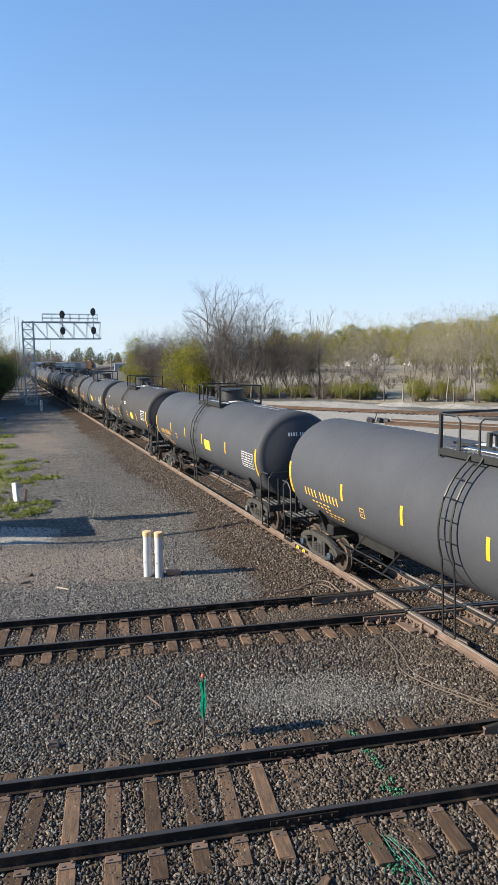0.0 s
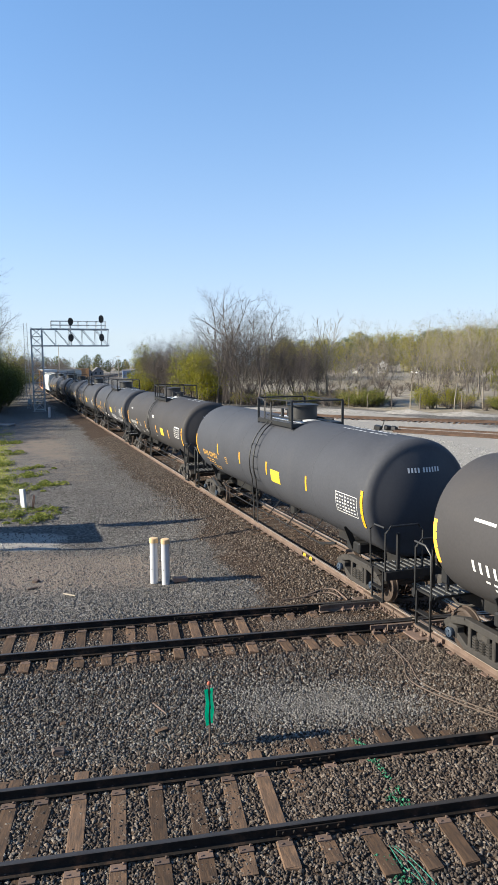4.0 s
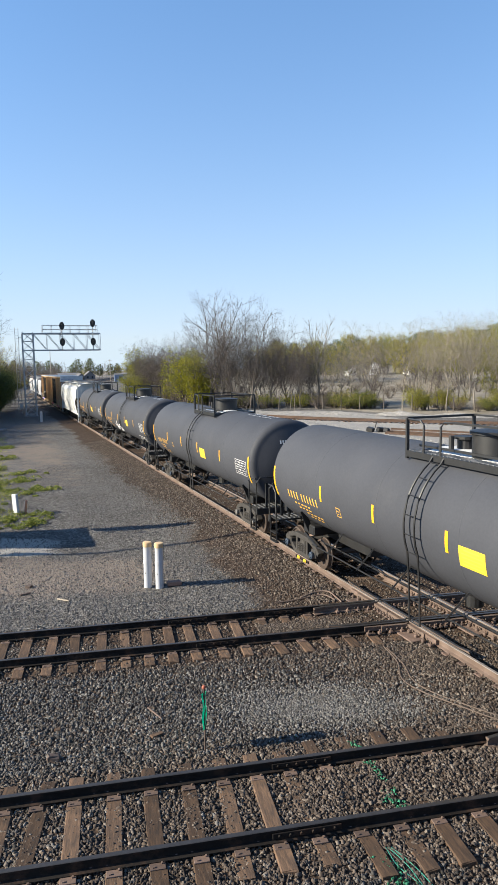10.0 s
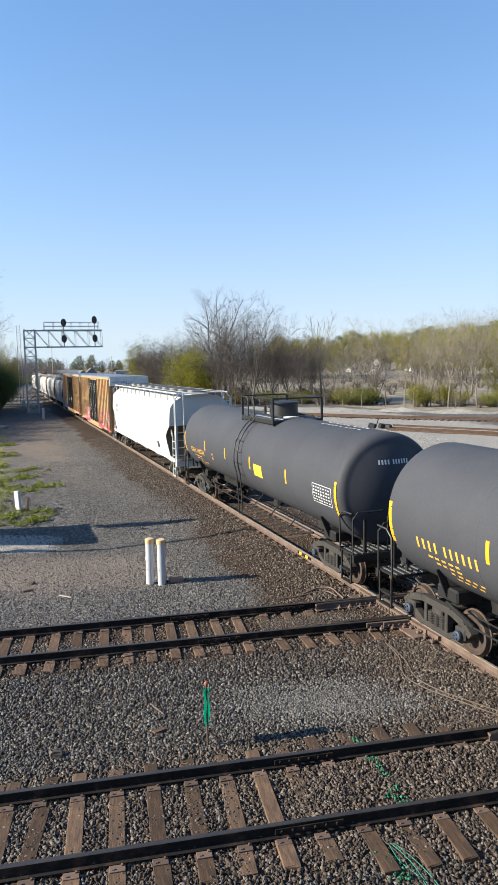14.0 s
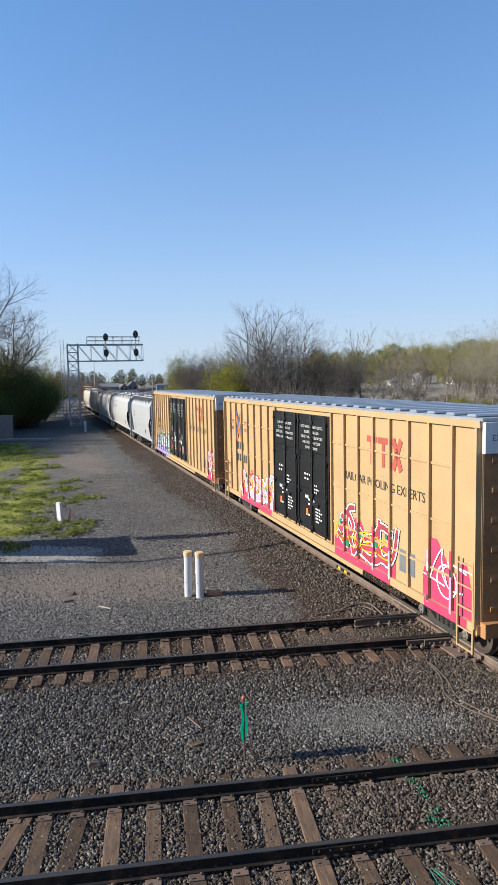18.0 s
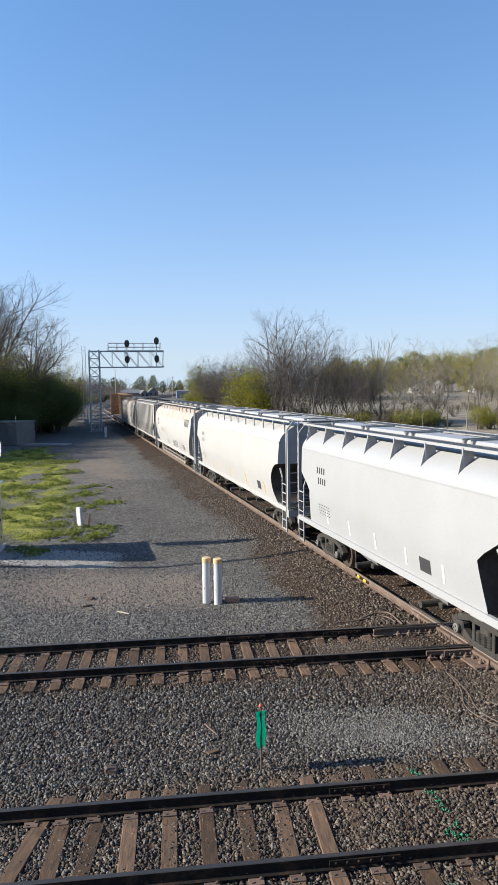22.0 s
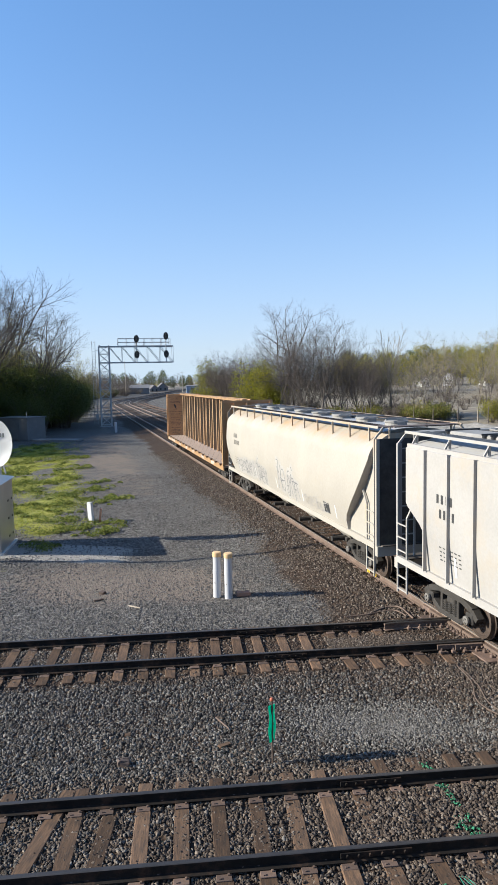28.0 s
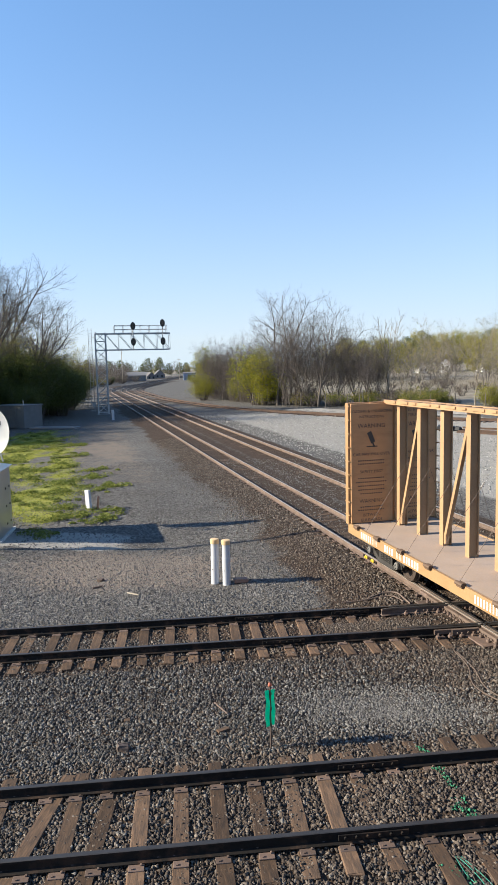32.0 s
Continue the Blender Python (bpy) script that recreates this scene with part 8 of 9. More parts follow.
def grow(seed, height, low=0.3, wide=4.0, shape=0.8, n=750, stems=1, lean=0.0, spread=0.16, step=0.42, lift=0.12, tip=0.013, twigs=3, tlen=0.7, gaps=5, lobes=0.3):
    rng = np.random.default_rng(seed)
    pts = crown_points(rng, n, height, low, wide, shape, lobes, gaps)
    pos, par = reach_for(pts, stems_of(rng, stems, height, low, lean, spread), step, max(3.2, 5 * step), step * 1.7, lift, rng)
    kids = np.zeros(len(pos), int)
    load = np.zeros(len(pos))
    for j in range(len(pos) - 1, -1, -1):
        load[j] = max(load[j], tip ** 2.25)
        if par[j] >= 0:
            load[par[j]] += load[j]
            kids[par[j]] += 1
    rad = load ** (1 / 2.25)
    thick, thin = [], []
    for j in range(len(pos)):
        if par[j] >= 0:
            (thick if rad[j] > 0.055 else thin).append((pos[par[j]], pos[j], min(rad[par[j]], rad[j] * 1.5), rad[j]))
    # fine twigs along the slender branches, each with a few side shoots
    slim = np.array([j for j in range(len(pos)) if par[j] >= 0 and rad[j] < tip * 3.2])
    d0 = pos[slim] - pos[par[slim]]
    d0 /= np.linalg.norm(d0, axis=1, keepdims=True) + 1e-9
    tips = []
    for _ in range(twigs):
        d = d0 * 0.75 + rng.normal(0, 0.55, d0.shape) + [0, 0, 0.3]
        d /= np.linalg.norm(d, axis=1, keepdims=True)
        a_ = pos[slim]
        b_ = a_ + d * rng.uniform(0.35, 1.1, (len(a_), 1)) * tlen
        thin += [(p, q, tip * 0.62, tip * 0.36) for p, q in zip(a_, b_)]
        c_ = a_ + (b_ - a_) * rng.uniform(0.3, 0.8, (len(a_), 1))
        e = d + rng.normal(0, 0.5, d.shape)
        e /= np.linalg.norm(e, axis=1, keepdims=True)
        thin += [(p, q, tip * 0.45, tip * 0.3) for p, q in zip(c_, c_ + e * rng.uniform(0.25, 0.6, (len(a_), 1)) * tlen)]
        tips += list(b_)
    return thick, thin, tips


def fork(seed, height, low=0.3, limbs=3, fan=22, side=38, sides=9, share_=0.52, lean=0.0, tip=0.012, axis=0.0, bushy=1.0, stout=0.0125):
    """A bare tree that forks into straight rising limbs, with side branches at a steady angle, down to fine twigs."""
    r = random.Random(seed)
    thick, thin, tips = [], [], []

    def off(d, deg, spin):
        u = d.cross(Vector((0.3, 0.5, 0.8))).normalized()
        v = d.cross(u)
        w = u * math.cos(spin) + v * math.sin(spin)
        return (d * math.cos(radians(deg)) + w * math.sin(radians(deg))).normalized()

    def shoot(p, d, length, rad, level):
        n = max(2, int(length / (0.55 if level < 2 else 0.35)))
        end = max(tip * 0.4, rad * (0.3 if level else 0.6))
        spin, kids = r.uniform(0, math.tau), []
        many = (0, sides, 7, 5, 3, 0)[level] if level < 6 else 0
        many = int(many * (bushy if level > 1 else 1.0) * min(1.0, 0.4 + length / (height * 0.18)) + 0.5)
        for k in range(n):
            q = p + d * (length / n)
            f0, f1 = k / n, (k + 1) / n
            a_, b_ = rad + (end - rad) * f0, rad + (end - rad) * f1
            (thick if b_ > 0.05 else thin).append((tuple(p), tuple(q), a_, b_))
            while level and len(kids) < many and f1 >= 0.18 + 0.8 * (len(kids) + r.random() * 0.6) / many:
                kids.append((q, d.copy(), f1, b_))
            if level > 2:
                tips.append(tuple(q))
            d = (d + Vector((r.gauss(0, 0.06), r.gauss(0, 0.06), r.gauss(0, 0.04) + (0.012 if level == 1 else 0.006)))).normalized()
            p = q
        for q, w, f, b_ in kids:
            spin += 2.4 + r.gauss(0, 0.4)
            long_ = length * share_ * (1.1 - 0.65 * f) * r.uniform(0.7, 1.2)
            if long_ > 0.3 and level < 5:
                shoot(q, off(w, side * r.uniform(0.7, 1.3), spin), long_, max(tip * 0.5, min(b_ * 0.7, rad * 0.5)), level + 1)
        return p, d

    base = stout * height
    top, d = shoot(Vector((0, 0, -0.2)), Vector((lean, 0, 1)).normalized(), height * low + 0.2, base * 1.15, 0)
    spin = r.uniform(0, math.tau)
    for i in range(limbs):
        spin += math.tau / limbs + r.gauss(0, 0.25)
        tilt = fan * r.uniform(0.75, 1.25) if i or not axis else fan * 0.15
        shoot(top - d * r.uniform(0, 0.25) * height * low, off(d, tilt, spin), height * (1 - low) * (1.0 if i == 0 else r.uniform(0.78, 1.0)) / max(0.75, math.cos(radians(tilt))), base * 0.85 / limbs ** 0.4, 1)
    return thick, thin, tips


def leaf_cloud(points, n, size, spread, rng):
    """Small leaf blades round the given points."""
    pts = np.array([tuple(p) for p in points])
    c = pts[rng.integers(0, len(pts), n)] + rng.normal(0, spread, (n, 3))
    a_ = rng.normal(0, 1, (n, 3)); a_ /= np.linalg.norm(a_, axis=1, keepdims=True)
    b_ = np.cross(a_, rng.normal(0, 1, (n, 3))); b_ /= np.linalg.norm(b_, axis=1, keepdims=True)
    s = rng.uniform(0.6, 1.3, (n, 1)) * size
    v = np.stack([c - a_ * s, c + b_ * s * 0.55, c + a_ * s, c - b_ * s * 0.55], 1)
    return v.reshape(-1, 3), np.arange(4 * n).reshape(-1, 4)


def tree(name, label, cat, seed, height, leaf=None, leaves=0, lsize=0.13, lspread=0.3, bark=None, twig=None, group="", habit=grow, **kw):
    thick, thin, tips = habit(seed, height, **kw)
    t = thing(name, label, cat, group)
    v, f = limb_mesh(thick, 6)
    share("trunk", raw_mesh("trunk", v, f, bark or BARK), t, Matrix())
    v, f = limb_mesh(thin, 3)
    crown = share("crown", raw_mesh("crown", v, f, twig or TWIG), t, Matrix())
    if leaves:
        lv, lf = leaf_cloud(tips, leaves, lsize, lspread, np.random.default_rng(seed))
        share("foliage", raw_mesh("foliage", lv, lf, leaf), crown, Matrix())
    return t


def bush(name, label, seed, w, h, leaf, leaves, lsize=0.12, stems=14):
    """A shrub: many stems from the base, clumps of leaves with gaps."""
    r = random.Random(seed)
    t = thing(name, label, "bush")
    segs, tips = [], []
    for i in range(stems):
        a_, l = r.uniform(0, math.tau), r.uniform(0.3, 1.0)
        p = Vector((math.cos(a_) * w * 0.12, math.sin(a_) * w * 0.12, -0.1))
        d = Vector((math.cos(a_) * l * w * 0.5, math.sin(a_) * l * w * 0.5, h * r.uniform(0.5, 1.0) * (1.1 - 0.45 * l * l)))
        prev = p
        for k in range(1, 6):
            q = p + Vector((d.x * (k / 5) ** 1.3, d.y * (k / 5) ** 1.3, d.z * (k / 5) ** 0.8)) + Vector((r.gauss(0, 0.1), r.gauss(0, 0.1), 0))
            segs.append((tuple(prev), tuple(q), 0.05 * (1.1 - k / 5) + 0.012, 0.05 * (1 - k / 5) + 0.01))
            if k >= 2:
                for m in range(3):
                    e = q + Vector((r.gauss(0, 0.5), r.gauss(0, 0.5), r.uniform(0.0, 0.9))) * h * 0.14
                    segs.append((tuple(q), tuple(e), 0.02, 0.006))
                    tips.append(e)
            prev = q
    v, f = limb_mesh(segs, 3)
    share("branchwork", raw_mesh("branchwork", v, f, TWIG), t, Matrix())
    lv, lf = leaf_cloud(tips, leaves, lsize, h * 0.075, np.random.default_rng(seed))
    share("foliage", raw_mesh("foliage", lv, lf, leaf), t, Matrix())
    return t


def thicket(seed, w, h, n):
    """A clump of thin upright bare stems with fine side twigs."""
    r = random.Random(seed)
    t = thing("thicket", "dense thicket of upright bare brown stems", "thicket", kind="stuff")
    stems, fine = [], []
    for i in range(n):
        p = Vector((r.uniform(-0.5, 0.5) * w, r.uniform(-0.5, 0.5) * w, -0.2))
        d = Vector((r.gauss(0, 0.1), r.gauss(0, 0.1), 1))
        tall, rad, m = h * r.uniform(0.55, 1.0), r.uniform(0.03, 0.055), 7
        for k in range(m):
            q = p + d * tall / m
            stems.append((tuple(p), tuple(q), rad * (1 - k / m) + 0.008, rad * (1 - (k + 1) / m) + 0.008))
            if k >= 1:
                for _ in range(5):
                    e = Vector((r.gauss(0, 0.5), r.gauss(0, 0.5), r.uniform(0.3, 1.1)))
                    a_ = p.lerp(q, r.random())
                    b_ = a_ + e * tall * 0.13
                    fine.append((tuple(a_), tuple(b_), 0.012, 0.007))
                    for _ in range(2):
                        e2 = e + Vector((r.gauss(0, 0.5), r.gauss(0, 0.5), r.uniform(0, 0.5)))
                        c_ = a_.lerp(b_, r.uniform(0.4, 1))
                        fine.append((tuple(c_), tuple(c_ + e2 * tall * 0.07), 0.008, 0.005))
            p, d = q, d + Vector((r.gauss(0, 0.07), r.gauss(0, 0.07), 0))
    v, f = limb_mesh(stems, 4)
    share("stem_clump", raw_mesh("stem_clump", v, f, BARK), t, Matrix())
    v, f = limb_mesh(fine, 3)
    share("twig_spray", raw_mesh("twig_spray", v, f, TWIG), t, Matrix())
    return t


def put(ob, places, first_at=True):
    """Set the thing at the first place and copies at the rest; places: x, y, turn, scale."""
    for i, (x, y, turn, k) in enumerate(places):
        m = pose(x, y, gz(x, y) - 0.02, 0, 0, turn) @ Matrix.Diagonal((k, k, k, 1))
        if i == 0:
            ob.matrix_basis = m
        else:
            c = copy_thing(ob, Matrix())
            c.matrix_basis = m


BELT = [(-22, 136), (-15, 124), (-8, 112), (-1, 103), (5, 99), (11, 100), (16, 97), (21, 93), (28, 89), (35, 86), (44, 82), (54, 78)]
prng = random.Random(31)


def belt_at(t, back):
    t = max(0, min(len(BELT) - 1.001, t))
    i = int(t)
    f = t - i
    x = BELT[i][0] * (1 - f) + BELT[i + 1][0] * f
    y = BELT[i][1] * (1 - f) + BELT[i + 1][1] * f
    k = 1 + back / math.hypot(x, y)
    return x * k, y * k


def belt_spots(n, t0, t1, d0, d1, k0, k1):
    return [(*belt_at(prng.uniform(t0, t1), prng.uniform(d0, d1)), prng.uniform(0, 360), prng.uniform(k0, k1)) for _ in range(n)]


def bearing(deg, dist, k, turn=None):
    """A place by its bearing from the lookout, clockwise from north, and its distance."""
    return (dist * math.sin(radians(deg)), dist * math.cos(radians(deg)), prng.uniform(0, 360) if turn is None else turn, k)


def sweep(n, d0, d1, r0, r1, k0, k1):
    """Places spread evenly over bearings d0 to d1."""
    return [bearing(d0 + (i + prng.uniform(0.1, 0.9)) * (d1 - d0) / n, prng.uniform(r0, r1), prng.uniform(k0, k1)) for i in range(n)]


# the belt of trees along the edge of the yard
put(tree("tree", "tall bare grey deciduous tree behind the yard", "tree", 41, 18.6, habit=fork, low=0.22, limbs=3, fan=14, side=42, sides=12, lean=-0.02), [(-6.3, 108.5, 200, 1.0)])
wide_a = tree("tree", "bare grey tree with a wide twiggy crown", "tree", 42, 15.5, habit=fork, low=0.2, limbs=6, fan=24, side=40, sides=11, bushy=1.35, axis=1.0)
put(wide_a, [(0.3, 104, 40, 1.0), (-4.3, 109, 300, 0.9), (-9.5, 115, 150, 0.74), (-14, 125, 250, 0.72), (8.2, 112, 80, 0.68)])
wide_b = tree("tree", "bare forked tree with a rounded twiggy crown", "tree", 55, 14.5, habit=fork, low=0.16, limbs=6, fan=22, side=42, sides=11, bushy=1.35, axis=1.0)
put(wide_b, [(-2.4, 106, 10, 1.03), (3.4, 105, 200, 0.86), (-12, 121, 120, 0.76), (-17.5, 131, 20, 0.76), (6.0, 108, 310, 0.72)])
low_a = tree("tree", "low spreading bare tree in the tree belt", "tree", 43, 10.5, habit=fork, low=0.08, limbs=6, fan=30, side=42, sides=9, bushy=1.2)
low_b = tree("tree", "slim bare tree with a narrow twiggy crown", "tree", 61, 11, habit=fork, low=0.3, limbs=4, fan=20, side=46, sides=10, bushy=1.2, axis=1.0, stout=0.0075)
put(low_a, belt_spots(15, 0.2, 3.6, 1, 12, 0.72, 0.98) + belt_spots(6, 3.6, 6.4, 2, 14, 0.6, 0.85) + belt_spots(3, 8.6, 11, 2, 16, 0.5, 0.7))
put(low_b, belt_spots(12, 0.0, 3.6, 0.5, 8, 0.7, 1.0) + belt_spots(8, 3.6, 6.6, 1, 10, 0.6, 0.95) + belt_spots(3, 6.6, 8.4, 0, 8, 0.55, 0.75) + belt_spots(4, 8.6, 11, 1, 14, 0.6, 0.9))
tu = thicket(62, 5.0, 6.0, 26)
put(tu, belt_spots(24, -0.3, 3.2, 0.0, 8, 0.55, 0.9) + belt_spots(6, 3.2, 6.4, 1, 9, 0.35, 0.6) + belt_spots(4, 8.6, 11, 1, 14, 0.3, 0.6))
slim_a = tree("tree", "slender pale-stemmed tree with first yellow-green leaves", "tree", 56, 13, LEAF_Y, 420, 0.075, 0.25, bark=BARK_P, twig=TWIG_P, habit=fork, low=0.3, limbs=4, fan=20, side=46, sides=10, bushy=1.2, axis=1.0, stout=0.0075)
slim_b = tree("tree", "slender forked pale tree with few young leaves", "tree", 57, 12.5, LEAF_Y, 420, 0.075, 0.25, bark=BARK_P, twig=TWIG_P, habit=fork, low=0.2, limbs=4, fan=19, side=44, sides=10, bushy=1.2, stout=0.0075)
put(slim_a, [bearing(8.5, 99, 0.72), bearing(12.9, 97, 0.95), bearing(16.4, 95, 0.98), bearing(17.3, 99, 0.9), bearing(18.6, 96, 1.02), bearing(20.3, 97, 1.0), bearing(21.8, 94, 0.9), bearing(23.6, 95, 1.0), bearing(25.3, 97, 0.95), bearing(9.9, 128, 1.1)])
put(slim_b, [bearing(15.0, 97, 0.8), bearing(7.3, 103, 0.66), bearing(11.4, 101, 0.7), bearing(17.9, 103, 0.95), bearing(19.4, 100, 0.98), bearing(21.1, 101, 1.02), bearing(22.7, 99, 0.92), bearing(24.5, 101, 1.0), bearing(14.2, 122, 1.0)])
tp = tree("tree", "pale upright bare poplar", "tree", 44, 15, bark=BARK_P, twig=TWIG_P, habit=fork, low=0.2, limbs=5, fan=5, side=30, sides=16, share_=0.3, axis=1.0, bushy=2.0)
put(tp, [bearing(6.05, 109, 0.97), bearing(18.2, 120, 0.9), bearing(23.2, 118, 0.95)])
ty = tree("tree", "budding yellow-green tree in the belt", "tree", 45, 10.5, LEAF_Y, 7000, 0.085, 0.24, low=0.16, wide=3.2, shape=0.85, n=620, stems=3, step=0.38, lift=0.12, twigs=3, tlen=0.55)
put(ty, [bearing(-4.85, 112.5, 0.9), bearing(-9.35, 139, 1.02), bearing(-8.6, 146, 0.85), bearing(-7.6, 134, 0.7), bearing(20.2, 106, 0.85), bearing(23.0, 107, 0.9), bearing(25.6, 104, 1.0)])
bs = bush("bush", "bright yellow-green budding bush", 46, 5.2, 5.6, LEAF_Y, 8500, 0.085, 42)
put(bs, [bearing(-5.0, 111.5, 1.5), bearing(-4.4, 110.0, 0.9), bearing(-9.6, 132, 0.9), bearing(13.9, 95, 0.55), bearing(14.6, 96, 0.4), bearing(20.8, 96, 0.55), bearing(16.2, 99, 0.5), bearing(23.4, 93, 0.6), bearing(-6.8, 124, 0.6)])
bo = bush("bush", "low olive green bush at the edge of the yard", 47, 5, 3.0, LEAF_O, 3400, 0.075, 24)
bg_ = bush("bush", "low dark green bush before the open field", 59, 4.4, 2.6, LEAF_G, 4200, 0.075, 26)
put(bg_, [bearing(8.6, 99.5, 1.05), bearing(9.5, 99, 0.95), bearing(7.2, 103, 0.8), bearing(1.9, 104, 0.8), bearing(-0.6, 106, 0.7), bearing(4.4, 104, 0.8), bearing(19.8, 95, 0.7), bearing(22.0, 94, 0.8)])
put(bo, [bearing(8.3, 101, 0.85), bearing(9.4, 100, 0.8), bearing(7.3, 104, 0.7), bearing(10.4, 101, 0.6), bearing(3.9, 105, 0.8), bearing(1.2, 107, 0.7), bearing(-1.2, 107, 0.7), bearing(5.2, 107, 0.7), bearing(17.2, 98, 0.8), bearing(19.6, 97, 0.7), bearing(22.3, 95, 0.85), bearing(24.8, 95, 0.8), bearing(15.4, 101, 0.6)])
sc = bush("bush", "tangled leafless grey-brown scrub", 48, 5, 3.0, SCRUB, 1500, 0.06, 30)
put(sc, belt_spots(34, 0, 6.4, 0, 16, 0.5, 0.9) + belt_spots(9, 6.4, 8.6, 0, 8, 0.3, 0.55) + belt_spots(16, 8.6, 11, 0, 16, 0.4, 0.75) + sweep(46, 6, 26, 125, 215, 0.35, 0.75))
# the tree line beyond the field
tf = tree("tree", "tall olive-green spring tree beyond the field", "tree", 49, 19, LEAF_O, 9500, 0.17, 0.6, low=0.14, wide=6.0, shape=0.85, n=420, stems=2, step=0.8, lift=0.1, tip=0.03, twigs=2, tlen=1.1)
tg = tree("tree", "broad yellow leafing tree beyond the field", "tree", 50, 18, LEAF_Y, 8200, 0.16, 0.6, low=0.14, wide=5.4, shape=0.8, n=420, stems=2, step=0.8, lift=0.12, tip=0.03, twigs=2, tlen=1.1)
td = tree("tree", "dark green leafing tree among houses", "tree", 63, 18, LEAF_D, 11000, 0.18, 0.6, low=0.12, wide=5.6, shape=0.85, n=420, stems=1, step=0.8, lift=0.1, tip=0.03, twigs=2, tlen=1.1)
tb = tree("tree", "bare grey-brown tree beyond the field", "tree", 64, 17, low=0.16, wide=5.2, shape=0.8, n=560, stems=2, step=0.7, lift=0.12, tip=0.026, twigs=3, tlen=1.2)
put(tf, sweep(7, 0.5, 8.0, 235, 290, 0.72, 0.86) + sweep(5, 12.6, 17.0, 225, 270, 0.84, 1.0) + sweep(6, 17.0, 24.0, 215, 250, 0.86, 1.0) + sweep(4, 8.0, 12.6, 455, 490, 1.3, 1.6) + sweep(5, 24, 32, 215, 250, 1.0, 1.15))
put(tg, sweep(4, 1.0, 7.5, 250, 300, 0.7, 0.85) + sweep(2, 13.5, 17.5, 205, 240, 0.72, 0.85) + sweep(4, 17.5, 24.5, 190, 215, 0.8, 0.95) + sweep(2, 9.5, 12.4, 458, 480, 1.2, 1.5) + sweep(3, 24.5, 31, 190, 220, 0.95, 1.1))
put(td, sweep(5, 2.0, 8.0, 290, 320, 0.85, 1.0) + sweep(4, 13.0, 17.5, 260, 290, 1.0, 1.12) + sweep(4, 18.0, 25.0, 235, 260, 0.95, 1.1) + sweep(4, 7.8, 12.8, 480, 510, 1.3, 1.6))
put(tb, sweep(9, -3.0, 7.5, 150, 235, 0.6, 0.8) + sweep(6, 12.8, 18.0, 165, 225, 0.6, 0.82) + sweep(9, 17, 27, 125, 185, 0.55, 0.8) + [bearing(9.4, 262, 0.9), bearing(10.6, 250, 0.85)])
put(copy_thing(td, Matrix()), sweep(26, -25, -4, 505, 560, 0.55, 0.85))
put(copy_thing(tf, Matrix()), sweep(9, -27, -2, 480, 540, 0.4, 0.6))
put(copy_thing(tb, Matrix()), sweep(16, -24, -15, 400, 460, 0.5, 0.75) + sweep(40, -27, -2, 475, 545, 0.5, 0.78))
# beside the far curve
dk = bush("bush", "dense dark green bush in the shade", 51, 8.5, 9.0, LEAF_D, 42000, 0.085, 60)
put(copy_thing(tu, Matrix()), [(*along(-138 - i * 9, 12.5 + prng.uniform(0, 8))[0][:2], prng.uniform(0, 360), prng.uniform(0.7, 1.05)) for i in range(26)])
put(copy_thing(bo, Matrix()), [(*along(-140 - i * 17, 11.5 + prng.uniform(0, 4))[0][:2], prng.uniform(0, 360), prng.uniform(0.8, 1.2)) for i in range(9)])
put(copy_thing(sc, Matrix()), [(*along(-112 - i * 15, 10.5 + (i % 3) * 2)[0][:2], i * 50, 1.1 + 0.2 * (i % 3)) for i in range(18)])
put(copy_thing(low_a, Matrix()), [(*along(-125 - i * 17, 16 + (i % 4) * 4)[0][:2], i * 77, 0.75 + 0.1 * (i % 3)) for i in range(14)])
put(copy_thing(low_a, Matrix()), [(*along(-236 - i * 7, 12 + prng.uniform(0, 16))[0][:2], prng.uniform(0, 360), prng.uniform(0.72, 1.0)) for i in range(15)])
put(copy_thing(dk, Matrix()), [(*along(-240 - i * 13, 13 + prng.uniform(0, 5))[0][:2], prng.uniform(0, 360), prng.uniform(0.3, 0.45)) for i in range(7)])
# left side: a dark hedge of bushes with bare trees above it
put(dk, [(-36.5, 93, 0, 0.72), (-40.5, 86, 60, 1.0), (-44.5, 80, 100, 1.1), (-39, 99, 200, 0.74), (-40.5, 107, 20, 0.68), (-47, 90, 160, 1.15), (-44, 103, 0, 0.95), (-40.5, 80, 300, 0.66), (-44, 118, 10, 0.66), (-49, 130, 70, 0.66), (-54, 145, 0, 0.66), (-39, 90, 20, 0.86), (-40, 57, 0, 1.0), (-42, 64, 80, 1.1), (-44, 71, 150, 1.1), (-50, 60, 200, 1.2), (-37.4, 86, 250, 0.9), (-36.6, 80, 120, 0.55)])
lt = bush("bush", "leafing green bush at the top of the hedge", 58, 6.5, 7.5, LEAF_G, 16000, 0.085, 44)
put(lt, [(-44.5, 84, 0, 1.45), (-42, 92, 70, 1.3), (-47, 97, 160, 1.4), (-41.5, 100, 220, 1.12), (-46, 75, 300, 1.35), (-43.5, 111, 40, 1.1), (-40.3, 87, 130, 1.15), (-39.2, 95, 10, 1.05)])
put(tree("tree", "tall bare tree above dark green bushes", "tree", 52, 20.5, bark=BARK_D, twig=TWIG_D, habit=fork, low=0.36, limbs=5, fan=19, side=38, sides=11, lean=0.16, bushy=1.3), [(-39.6, 85.2, 0, 0.84), (-44.5, 86, 60, 1.12), (-43.5, 79, 330, 1.0), (-54, 92, 40, 1.1)])
